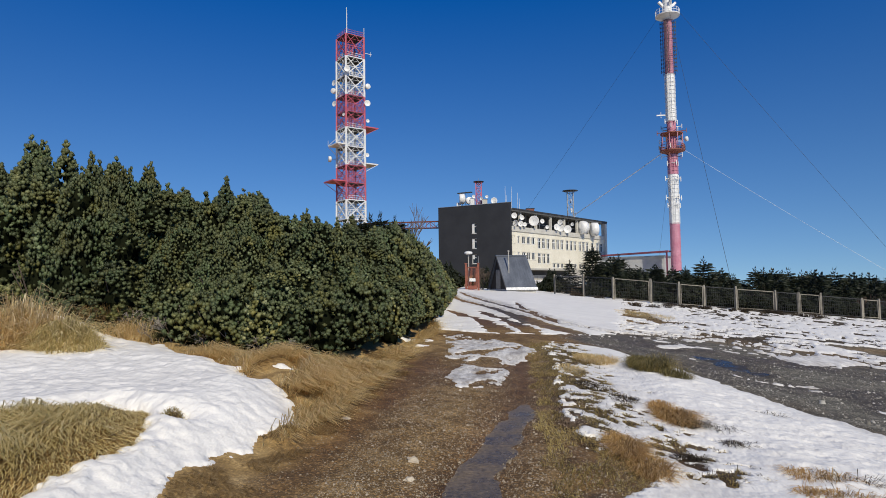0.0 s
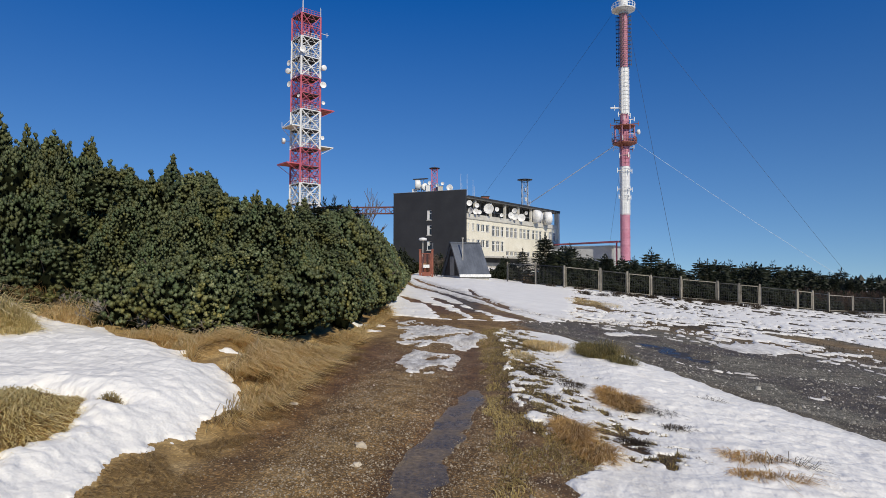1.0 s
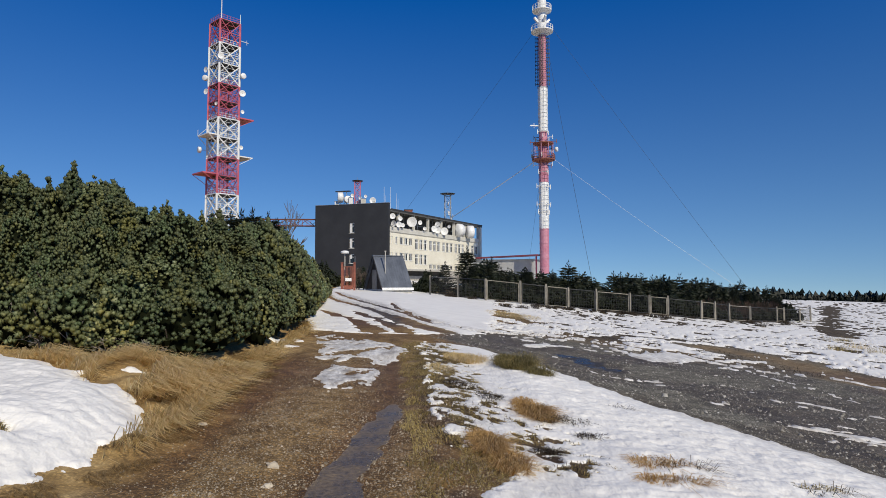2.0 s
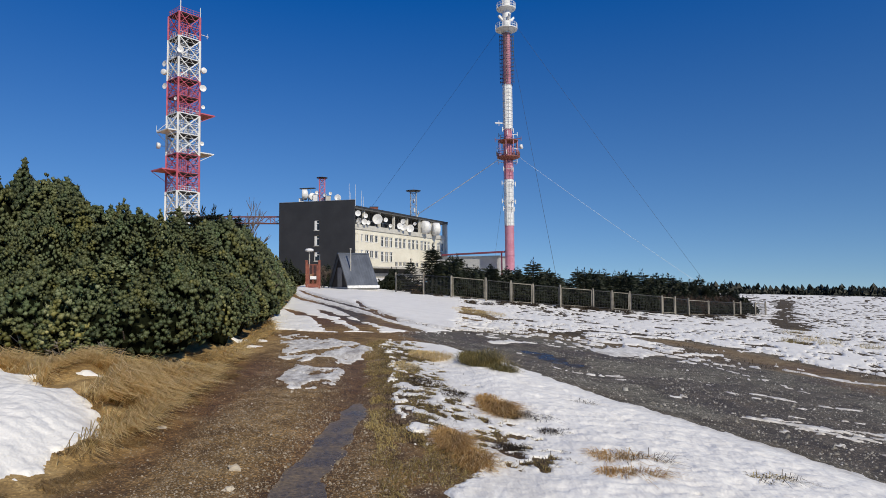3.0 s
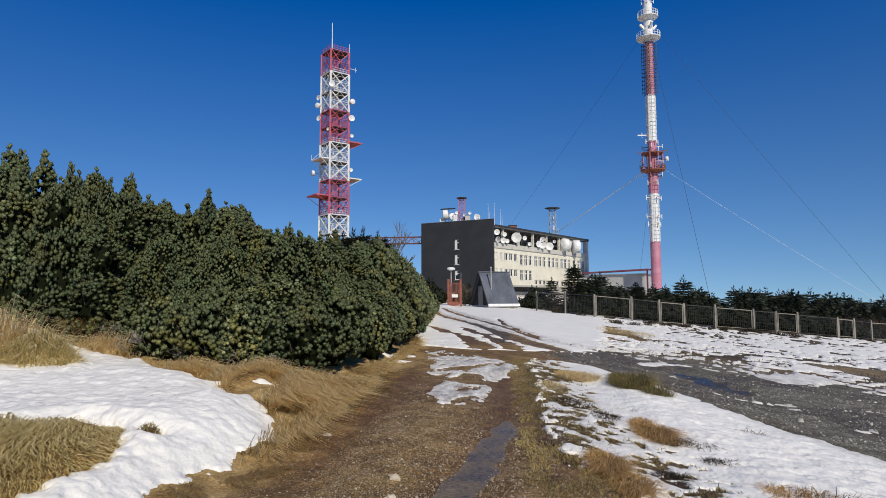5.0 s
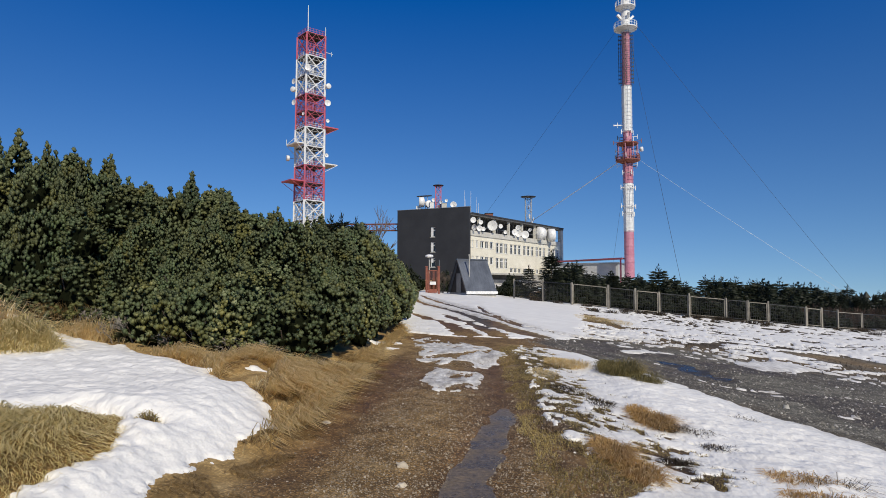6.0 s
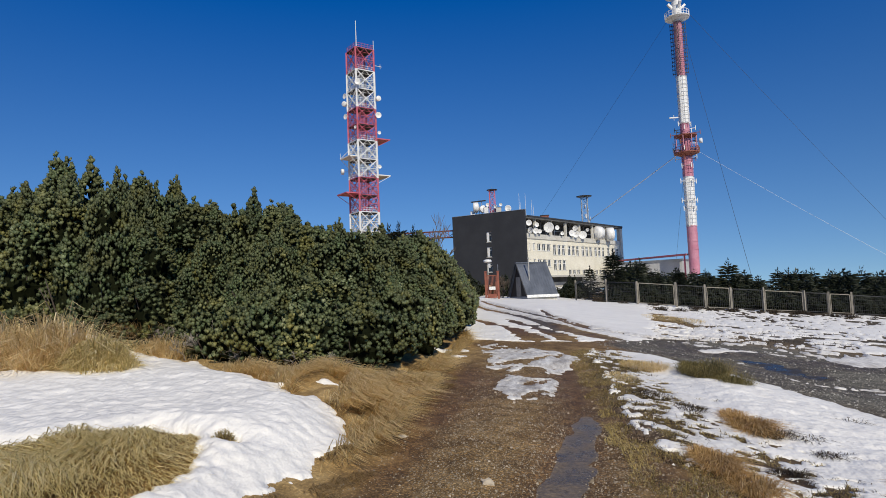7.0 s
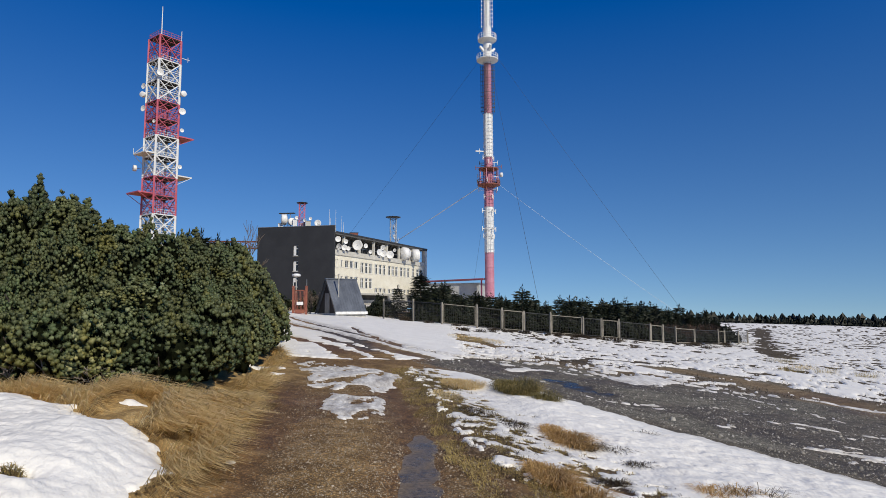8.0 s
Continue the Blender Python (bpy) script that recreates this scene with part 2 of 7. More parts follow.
M = {
    "ground": material("ground", ground_build), "snow": material("snow", snow_build), "water": material("meltwater", water_build), "muddy_water": material("muddy_meltwater", muddy_build),
    "glass": material("window_glass", glass_build),
    "needle": leafy("pine_needles", (0.012, 0.016, 0.007), (0.110, 0.128, 0.056), (0.35, 0.37, 0.21), by_shoot=True),
    # near-black, painted as the shade between pine shoots
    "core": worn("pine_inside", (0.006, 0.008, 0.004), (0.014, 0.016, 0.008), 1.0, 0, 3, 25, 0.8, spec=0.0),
    "spruce": leafy("spruce_needles", (0.006, 0.009, 0.005), (0.022, 0.028, 0.013), (0.046, 0.052, 0.028), by_shoot=True),
    "bark": worn("bark", (0.07, 0.05, 0.038), (0.17, 0.135, 0.11), 0.9, 0, 4, 40, 0.6),
    "deadwood": worn("dead_wood", (0.20, 0.17, 0.14), (0.38, 0.34, 0.30), 0.85, 0, 6, 50, 0.4),
    "straw": leafy("straw_grass", (0.56, 0.41, 0.16), (0.90, 0.71, 0.37), (0.95, 0.85, 0.60), 0.6),
    "tussock": leafy("tussock_grass", (0.50, 0.41, 0.16), (0.88, 0.75, 0.40), (0.95, 0.87, 0.62), 0.6),
    "gold_grass": leafy("golden_grass", (0.55, 0.40, 0.17), (0.90, 0.72, 0.40), (0.95, 0.86, 0.62), 0.6),
    "olive_grass": leafy("olive_grass", (0.20, 0.15, 0.045), (0.52, 0.40, 0.15), (0.66, 0.55, 0.28), 0.6),
    "rust_grass": leafy("rusty_grass", (0.31, 0.175, 0.058), (0.62, 0.41, 0.17), (0.78, 0.60, 0.34), 0.65),
    "green_tuft": leafy("heather_green", (0.085, 0.075, 0.028), (0.29, 0.24, 0.09), (0.46, 0.38, 0.18), 0.65),
    "sodgrass": leafy("trampled_turf", (0.15, 0.095, 0.04), (0.40, 0.28, 0.13), (0.6, 0.48, 0.26), 0.7),
    "twig": leafy("heather_twigs", (0.030, 0.022, 0.015), (0.10, 0.075, 0.05), (0.2, 0.16, 0.11), 0.8),
    "pale_sod": worn("matted_straw", (0.40, 0.28, 0.12), (0.68, 0.51, 0.26), 0.95, 0, 6, 60, 0.7),
    "sod": worn("matted_sod", (0.07, 0.045, 0.022), (0.16, 0.11, 0.05), 0.95, 0, 4, 40, 0.6),
    "road_stone": leafy("road_stones", (0.08, 0.074, 0.064), (0.28, 0.26, 0.22), (0.62, 0.60, 0.54), 0.75),
    "stone": leafy("stones", (0.14, 0.108, 0.07), (0.34, 0.28, 0.20), (0.64, 0.57, 0.46), 0.75),
    "red": worn("red_paint", (0.50, 0.085, 0.13), (0.62, 0.16, 0.20), 0.5, 0, 0.7, 12, 0.05),
    "mast_red": worn("faded_red_paint", (0.48, 0.165, 0.235), (0.58, 0.275, 0.345), 0.55, 0, 0.4, 9, 0.05),
    "white": worn("white_paint", (0.74, 0.74, 0.73), (0.84, 0.84, 0.83), 0.5, 0, 0.6, 12, 0.05),
    "dish": worn("white_dish", (0.76, 0.76, 0.75), (0.84, 0.84, 0.83), 0.45, 0, 1.2, 12, 0.03),
    "steel": worn("galvanised_steel", (0.30, 0.31, 0.32), (0.46, 0.47, 0.48), 0.45, 0.7, 2, 20, 0.1),
    "dark_steel": worn("dark_steel", (0.03, 0.03, 0.032), (0.07, 0.07, 0.07), 0.6, 0.3, 2, 20, 0.1),
    "cream": worn("cream_plaster", (0.73, 0.68, 0.55), (0.83, 0.79, 0.67), 0.85, 0, 0.35, 14, 0.1),
    "grey_plaster": worn("grey_plaster", (0.50, 0.48, 0.43), (0.64, 0.62, 0.56), 0.85, 0, 0.5, 14, 0.1),
    "cladding": worn("dark_cladding", (0.019, 0.021, 0.026), (0.030, 0.032, 0.038), 0.7, 0, 0.3, 12, 0.08),
    "concrete": worn("concrete", (0.33, 0.32, 0.29), (0.50, 0.48, 0.44), 0.9, 0, 2, 40, 0.3),
    "post_grey": worn("weathered_posts", (0.20, 0.18, 0.145), (0.34, 0.31, 0.26), 0.9, 0, 3, 40, 0.3),
    "brown_twig": leafy("bare_brown_twigs", (0.06, 0.038, 0.026), (0.16, 0.105, 0.075), (0.24, 0.17, 0.12), 0.8),
    "sheet": worn("grey_roof_sheet", (0.075, 0.086, 0.108), (0.145, 0.162, 0.195), 0.42, 0.1, 1.2, 22, 0.08, (1, 1, 0.3)),
    "plank": worn("dark_boards", (0.016, 0.013, 0.011), (0.036, 0.030, 0.024), 0.8, 0, 3, 30, 0.3, (6, 6, 0.6)),
    "door_grey": worn("grey_door", (0.20, 0.19, 0.17), (0.30, 0.29, 0.26), 0.7, 0, 1.5, 20, 0.1),
    "annex": worn("pale_plaster", (0.38, 0.38, 0.38), (0.48, 0.48, 0.47), 0.8, 0, 0.4, 12, 0.05),
    "rust": worn("red_brown_paint", (0.20, 0.055, 0.035), (0.30, 0.10, 0.06), 0.65, 0, 2, 25, 0.15),
    "tar": worn("roof_felt", (0.06, 0.06, 0.06), (0.11, 0.11, 0.105), 0.9, 0, 0.6, 14, 0.2),
    # dark tone stands in for shade in the gallery and under the canopy
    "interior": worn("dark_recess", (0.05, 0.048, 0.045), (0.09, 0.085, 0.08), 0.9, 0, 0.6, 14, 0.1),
}


# ---- mesh helpers ----
class Geo:
    """Collects boxes, bars, tubes and dishes into one mesh."""

    def __init__(self):
        self.v, self.f = [], []

    def add(self, verts, faces):
        n = len(self.v)
        self.v += [tuple(p) for p in verts]
        self.f += [tuple(i + n for i in f) for f in faces]
        return self

    def box(self, lo, hi, m=None):
        (a, b, c), (d, e, f) = lo, hi
        vs = [Vector(p) for p in ((a, b, c), (d, b, c), (d, e, c), (a, e, c), (a, b, f), (d, b, f), (d, e, f), (a, e, f))]
        return self.add([m @ p for p in vs] if m else vs, [(3, 2, 1, 0), (4, 5, 6, 7), (0, 1, 5, 4), (1, 2, 6, 5), (2, 3, 7, 6), (3, 0, 4, 7)])

    def bar(self, p, q, w, n=4, w2=None):
        """A bar of n sides from p to q, w wide."""
        p, q = Vector(p), Vector(q)
        d = (q - p).normalized()
        a = d.cross(Vector((0, 0, 1)) if abs(d.z) < 0.95 else Vector((1, 0, 0))).normalized()
        b = d.cross(a)
        w2 = w if w2 is None else w2
        turn = math.pi / 4 if n == 4 else 0
        rings = []
        for c, r in ((p, w / 2), (q, w2 / 2)):
            r = r * (math.sqrt(2) if n == 4 else 1)
            rings.append([c + r * (math.cos(turn + k * math.tau / n) * a + math.sin(turn + k * math.tau / n) * b) for k in range(n)])
        fs = [(k, (k + 1) % n, n + (k + 1) % n, n + k) for k in range(n)] + [tuple(range(n))[::-1], tuple(range(n, 2 * n))]
        return self.add(rings[0] + rings[1], fs)

    def rope(self, pts, w, n=5):
        """A round cord through the points."""
        pts = [Vector(p) for p in pts]
        d = (pts[-1] - pts[0]).normalized()
        a = d.cross(Vector((0, 0, 1))).normalized()
        b = d.cross(a)
        vs = [p + w / 2 * (math.cos(k * math.tau / n) * a + math.sin(k * math.tau / n) * b) for p in pts for k in range(n)]
        fs = [(i * n + k, i * n + (k + 1) % n, (i + 1) * n + (k + 1) % n, (i + 1) * n + k) for i in range(len(pts) - 1) for k in range(n)]
        return self.add(vs, fs + [tuple(range(n))[::-1], tuple(range((len(pts) - 1) * n, len(pts) * n))])

    def tube(self, c, profile, n=20):
        """Turned about a vertical axis through c: profile of (radius, height)."""
        c = Vector(c)
        vs = [c + Vector((r * math.cos(k * math.tau / n), r * math.sin(k * math.tau / n), z)) for r, z in profile for k in range(n)]
        fs = [(i * n + k, i * n + (k + 1) % n, (i + 1) * n + (k + 1) % n, (i + 1) * n + k) for i in range(len(profile) - 1) for k in range(n)]
        fs += [tuple(range(n))[::-1], tuple(range((len(profile) - 1) * n, len(profile) * n))]
        return self.add(vs, fs)

    def ring(self, c, r, z, w, n=20):
        pts = [(c[0] + r * math.cos(k * math.tau / n), c[1] + r * math.sin(k * math.tau / n), z) for k in range(n)]
        for k in range(n):
            self.bar(pts[k], pts[(k + 1) % n], w, 4)
        return self

    def mesh(self, name, smooth=False):
        me = bpy.data.meshes.new(name)
        me.from_pydata(self.v, [], self.f)
        if smooth:
            me.polygons.foreach_set("use_smooth", [True] * len(me.polygons))
        me.update()
        return me


def part(name, geo, mat, parent=None, label="", smooth=False):
    """One mesh object, under a thing or a part where one is given."""
    me = geo.mesh(name, smooth) if isinstance(geo, Geo) else geo
    if mat is not None and not me.materials:
        me.materials.append(M[mat])
    ob = new(name, me)
    ob.parent = parent
    return tagged(ob, label)


def thing(name, label, category, at=None, group="", kind=""):
    ob = new(name)
    ob.empty_display_size = 0.3
    if at is not None:
        ob.matrix_basis = at if isinstance(at, Matrix) else Matrix.Translation(at)
    return tagged(ob, label, category, group, kind)


def big_mesh(name, verts, tris, mat=None, smooth=False, attrs=None):
    """A mesh from numpy arrays: verts (n, 3), faces (m, 3) or (m, 4)."""
    verts, tris = np.ascontiguousarray(verts, np.float32), np.ascontiguousarray(tris, np.int32)
    me, k = bpy.data.meshes.new(name), tris.shape[1]
    me.vertices.add(len(verts))
    me.vertices.foreach_set("co", verts.ravel())
    me.loops.add(tris.size)
    me.loops.foreach_set("vertex_index", tris.ravel())
    me.polygons.add(len(tris))
    me.polygons.foreach_set("loop_start", np.arange(0, tris.size, k, dtype=np.int32))
    if smooth:
        me.polygons.foreach_set("use_smooth", np.ones(len(tris), bool))
    me.update(calc_edges=True)
    for key, values in (attrs or {}).items():
        a = me.attributes.new(key, "FLOAT", "POINT")
        a.data.foreach_set("value", np.ascontiguousarray(values, np.float32))
    if mat:
        me.materials.append(M[mat])
    return me


# ---- the lie of the land ----
rng = np.random.default_rng(7)
LATTICE = rng.random((256, 256))


def vnoise(x, y):
    """Smooth noise between 0 and 1 on a one-metre lattice."""
    xi, yi = np.floor(x).astype(int), np.floor(y).astype(int)
    u, v = x - xi, y - yi
    u, v = u * u * (3 - 2 * u), v * v * (3 - 2 * v)
    a, b = LATTICE[xi & 255, yi & 255], LATTICE[(xi + 1) & 255, yi & 255]
    c, d = LATTICE[xi & 255, (yi + 1) & 255], LATTICE[(xi + 1) & 255, (yi + 1) & 255]
    return a + (b - a) * u + (c - a) * v + (a - b - c + d) * u * v


def fbm(x, y, octaves=4, gain=0.5):
    total, amp, norm = 0, 1.0, 0
    for k in range(octaves):
        total = total + amp * vnoise(x * 2 ** k + 17.3 * k, y * 2 ** k - 9.1 * k)
        norm += amp
        amp *= gain
    return total / norm


def sstep(a, b, x):
    t = np.clip((x - a) / (b - a), 0, 1)
    return t * t * (3 - 2 * t)


def to_line(x, y, pts):
    """Distance to an open line."""
    best = np.full(np.shape(x), 1e9)
    for (ax, ay), (bx, by) in zip(pts, pts[1:]):
        dx, dy = bx - ax, by - ay
        t = np.clip(((x - ax) * dx + (y - ay) * dy) / (dx * dx + dy * dy), 0, 1)
        best = np.minimum(best, np.hypot(x - ax - t * dx, y - ay - t * dy))
    return best


def inside(x, y, pts):
    """Signed distance to a closed outline, positive within."""
    d, odd = to_line(x, y, list(pts) + [pts[0]]), np.zeros(np.shape(x), bool)
    for (ax, ay), (bx, by) in zip(pts, pts[1:] + pts[:1]):
        odd ^= ((ay > y) != (by > y)) & (x < (bx - ax) * (y - ay) / ((by - ay) or 1e-9) + ax)
    return np.where(odd, d, -d)


BANK = [(-12, 17), (-8.2, 12.2), (-6.9, 11.4), (-5.66, 10.6), (-3.8, 9.0), (-2.9, 8.3), (-2.57, 7.6), (-1.95, 7.4), (-1.42, 6.45), (-1.47, 5.3),
        (-1.72, 4.5), (-1.66, 3.9), (-1.7, 2), (-3, -4), (-14, -6), (-18, 10)]
TUFTED = [(-7, 2.6), (-5, 4.1), (-3.86, 4.68), (-3.55, 5.05), (-3.2, 5.54), (-2.65, 5.43), (-2.22, 4.52), (-2.21, 3.8), (-2.19, 3.49), (-2.3, 2.4), (-4, 0.5)]
EDGE = [(2.8, 15.2), (3.6, 14.9), (4.08, 13.7), (4.55, 12.8), (4.84, 11.7), (5.05, 10.5), (5.52, 9.15), (6.1, 7.7), (6.6, 6.55), (6.85, 5.5), (7.5, 3), (8.4, -4)]
VERGE = [(2.2, 15.3)] + EDGE + [
         (4.4, -4), (3.8, -1), (3.0, 1.5), (2.2, 3.6), (1.85, 4.45), (2.2, 4.75), (2.45, 5.15), (1.95, 6), (1.75, 7), (1.85, 9.5), (2.0, 12), (1.9, 14)]
ICY = [(-0.25, 12.3), (-0.45, 14.4), (-0.62, 16.6), (-0.15, 16.4), (0.72, 15.6), (1.30, 14.6), (1.72, 13.3), (1.5, 12.3), (1.27, 11.7), (0.97, 11.5), (0.55, 11.9), (0.30, 11.7)]
SLUSH = [(0.2, 11.3), (0.05, 9.9), (0.30, 8.95), (0.64, 8.85), (0.95, 9.4), (1.12, 10.6), (1.01, 11.1), (0.62, 10.75)]
ROAD = EDGE + [(26, -6), (26, 8), (20, 10.3), (15, 13.6), (12.6, 15.2), (11.0, 15.9), (9.6, 16.4), (8.6, 17.0), (7.8, 18.4), (6.4, 19.4), (4.5, 19.4), (3.1, 18.4), (1.9, 17.1), (0.4, 16.9), (1.8, 15.9)]
RUTS = [[(-3.2, 44), (-2.03, 37.5), (-0.95, 33.7), (0.39, 29.0), (1.4, 24.3), (2.14, 20.9), (2.9, 18.9)],
        [(-2.2, 46), (-1.45, 41.8), (0.26, 33.9), (1.45, 28.9), (2.51, 23.9), (3.37, 21.4), (4.46, 20.2), (5.4, 19.8)],
        [(-1.4, 26.5), (-0.54, 23.5), (0.41, 20.6), (0.92, 17.6)], [(-0.2, 26.5), (0.52, 23.7), (1.36, 20.2), (1.82, 17.4)],
        [(1.65, 33.5), (1.85, 29.1), (2.37, 25.7), (3.11, 23.0)]]
CART = [[(9.25, 22.2), (11.8, 25.6), (14.2, 25.8)], [(13.6, 25.2), (17.3, 28.4), (24.4, 34.5)], [(10.6, 20.9), (11.2, 18.2), (11.5, 16.6)]]
MUDDY = [(14.3, 23.0), (14.7, 21.6), (15.2, 19.5), (15.1, 17.0), (14.7, 14.5), (14.4, 11.5)]
LANE = [(33, 40.5), (38, 46.5), (42.7, 53.2), (53, 66.5), (64.8, 81), (84, 106)]
TRACK_L = [(-0.62, -4), (-0.75, 4), (-0.45, 8), (0.0, 12), (0.3, 16)]
TRACK_R = [(0.52, -4), (0.62, 4.4), (0.96, 6.2), (1.16, 7.6), (1.3, 9.5), (1.3, 12)]
POOL = [(5.3, 16.6), (5.75, 15.4), (5.98, 14.3), (6.2, 13.2), (6.4, 12.2)]
BEHIND = [(4.6, 55), (6.9, 49.6), (8.6, 46.7), (11, 45.7), (17, 46.8), (25.6, 47.8), (33, 52.1), (41.5, 57.7), (44, 61), (49, 70), (75, 104), (10, 104)]
PINE_EDGE = [(-18, 19), (-8.4, 12.4), (-6.26, 11.3), (-4.9, 10.7), (-3.6, 10.3), (-2.6, 9.95), (-1.9, 10.3), (-1.7, 12.5), (-1.66, 16), (-1.75, 20.6), (-1.95, 28),
             (-2.45, 38), (-3.1, 45), (-3.8, 48), (-40, 60), (-60, 40)]


def land(x, y):
    """Height of the ground."""
    x, y = np.asarray(x, float), np.asarray(y, float)
    h = 0.022 * (np.minimum(y, 150) - 7) * (1 - 0.3 * sstep(0, -60, y)) - np.where(x > 2, 7 * (1 - np.exp(-(np.maximum(x, 2) - 2) / 60)), 0.02 * (np.maximum(x, -60) - 2))
    h = h + 0.30 * sstep(-1.2, -2.6, x) * (1 - 0.6 * sstep(14, 40, y))
    r = np.hypot(x, y)
    h = h - 0.030 * np.maximum(r - 170, 0) + (fbm(x / 60, y / 60, 3) - 0.5) * 2.5 * sstep(60, 200, r)
    near = 1 - sstep(40, 120, r)
    h = h + near * ((fbm(x / 1.7 + 5, y / 1.7, 4) - 0.5) * 0.09 + (fbm(x * 3, y * 3, 4) - 0.5) * 0.034)
    for line, depth, width in ((TRACK_L, 0.035, 0.32), (TRACK_R, 0.075, 0.40), (RUTS[0], 0.05, 0.3), (RUTS[1], 0.05, 0.3)):
        h = h - depth * np.exp(-(to_line(x, y, line) / width) ** 2)
    h = h - 0.06 * np.exp(-(to_line(x, y, POOL) / 0.7) ** 2) - 0.06 * np.exp(-(to_line(x, y, MUDDY) / 0.7) ** 2)
    h = h + 0.20 * sstep(-0.05, 0.55, inside(x, y, TUFTED)) * (0.75 + 0.5 * fbm(x * 1.3, y * 1.3, 2))
    strip = sstep(-0.95, -1.5, x) * sstep(4.5, 6.5, y) * (1 - sstep(16, 30, y)) * (1 - sstep(-0.3, 0.5, inside(x, y, BANK)))
    h = h + strip * 0.34 * (fbm(x * 1.5 + 40, y * 1.5, 2) - 0.45)
    h = h + 0.10 * np.exp(-((x + 7.3) / 1.5) ** 2 - ((y - 9.5) / 1.2) ** 2)
    h = h + 0.42 * np.exp(-((x + 8.4) / 1.3) ** 2 - ((y - 10.9) / 0.8) ** 2)
    h = h + 0.30 * np.exp(-(to_line(x, y, [(11, 47), (15, 48), (19, 49), (24, 49.5)]) / 5.5) ** 2)
    return h


def ground_at(x, y):
    return float(land(np.array([x]), np.array([y]))[0])


def verge_west(x, y):
    """One on the worn side of the verge by the track, nought on its snowy side by the road."""
    return sstep(1.75, 0.35, x - 2.0 - 0.17 * np.maximum(8.5 - y, 0)) * sstep(4.3, 5.6, y)


def snow_cover(x, y):
    """How far within the snow a place lies, in metres; negative where the ground is bare."""
    wob = (fbm(x * 1.6, y * 1.6, 4) - 0.5) * 0.5
    warp = (fbm(x * 1.3 + 70, y * 1.3, 3) - 0.5) * 0.9
    fine = fbm(x * 2.8 + 31 + warp, y * 4.4 + warp * 2, 5, 0.62) - 0.5
    rag = (fbm(x * 6 + 11, y * 6, 4, 0.6) - 0.5) * 0.22 + (fbm(x * 14 + 3, y * 14, 2) - 0.5) * 0.10
    streak = fbm(x * 0.35 + 3, y * 1.1 + 8, 4) - 0.5
    bank = inside(x, y, BANK) + wob * 0.3 + rag
    bank = np.minimum(bank, -inside(x, y, TUFTED) + wob * 0.4 + rag * 0.7)
    bank = np.minimum(bank, np.hypot((x + 7.4) / 1.5, (y - 9.45) / 0.85) - 1.0 + wob * 0.3)
    bank = np.minimum(bank, np.hypot((x + 2.3) / 1.6, (y - 5.35)) - 0.07)
    vi = inside(x, y, VERGE)
    west = verge_west(x, y)
    verge = np.minimum(vi + wob * 0.2 + rag * 0.8, 0.35 + 0.5 * (1 - west) - west * 0.40 + fine * (2.2 - 1.0 * west) + rag * 3.4 + west * (fbm(x * 8 + y * 3 + warp * 2, y * 4.5 - x * 2 + 17 + warp * 2, 4, 0.66) - 0.5) * 2.1)
    icy = np.maximum(inside(x, y, ICY), inside(x, y, SLUSH)) + wob * 0.35 + rag
    icy = np.minimum(icy, 0.12 + (fbm(x * 3.2 - y * 0.8 + 47 + warp, y * 1.0 + x * 0.6 + 14, 5, 0.66) - 0.5) * 1.9 + rag * 1.5)
    icy = np.minimum(icy, np.hypot((x - 0.72) / 0.8, y - 11.9) - 0.28 + rag)
    # the slope up to the gate
    upper = np.minimum(np.minimum(y - 17.4 + 0.4 * np.clip(x, -1, 1.6) - 0.9 * np.maximum(x - 1.9, 0) + wob * 1.6 + fine * 0.5, x + 1.05 + 0.85 * sstep(18.6, 20.5, y) + 0.035 * np.maximum(y - 21, 0) + wob), 60 - y)
    upper = np.minimum(upper, -inside(x, y, ROAD) + streak * 2.2)
    upper = np.minimum(upper, 4.2 + 0.20 * (y - 18) - x + wob * 2)
    for k, line in enumerate(RUTS):
        half = (0.27, 0.21, 0.24, 0.20, 0.13)[k] + (0.42, 0.36, 0.20, 0.20, 0.0)[k] * sstep(26, 19, y)
        upper = np.minimum(upper, to_line(x, y, line) - half + streak * (0.25 + 0.5 * (k in (2, 3))) + fine * (0.15 + 0.3 * sstep(24, 19, y)) + rag * 0.4)
    upper = np.minimum(upper, 0.42 + fine * 1.5 + rag * 1.4 + 1.2 * sstep(20, 25, y))
    # the open field
    field = np.minimum(-inside(x, y, ROAD) + streak * 4.5 + fine * 0.5 + 0.2, x - 3)
    patch = fbm(x * 0.42 + 50 + warp, y * 0.62 + warp, 6, 0.66) - 0.5
    near_road = sstep(8.0, 0.3, -inside(x, y, ROAD) + streak * 6)
    field = np.minimum(field, 0.30 - 0.58 * near_road + patch * 2.2 + fine * 1.5 + (fbm(x * 1.9 + 5 + warp, y * 3.6 + 60, 5, 0.70) - 0.5) * 2.6)
    field = np.minimum(field, -vi - 2.2)
    for k, line in enumerate(CART):
        field = np.minimum(field, to_line(x, y, line) - (0.42, 0.16, 0.20)[k] + streak * 0.9 + fine * 0.5)
    field = np.minimum(field, to_line(x, y, MUDDY) - 2.0 + streak * 2.8 + fine * 0.8)
    field = np.minimum(field, to_line(x, y, LANE) - 1.3 + patch * 6)
    field = np.minimum(field, np.hypot((x - 8.0) / 1.2, (y - 33) / 4.2) * 2 - 2 + streak * 3)
    field = np.minimum(field, -inside(x, y, BEHIND) - 0.4 + patch * 7)
    field = np.minimum(field, 420 - np.hypot(x, y))
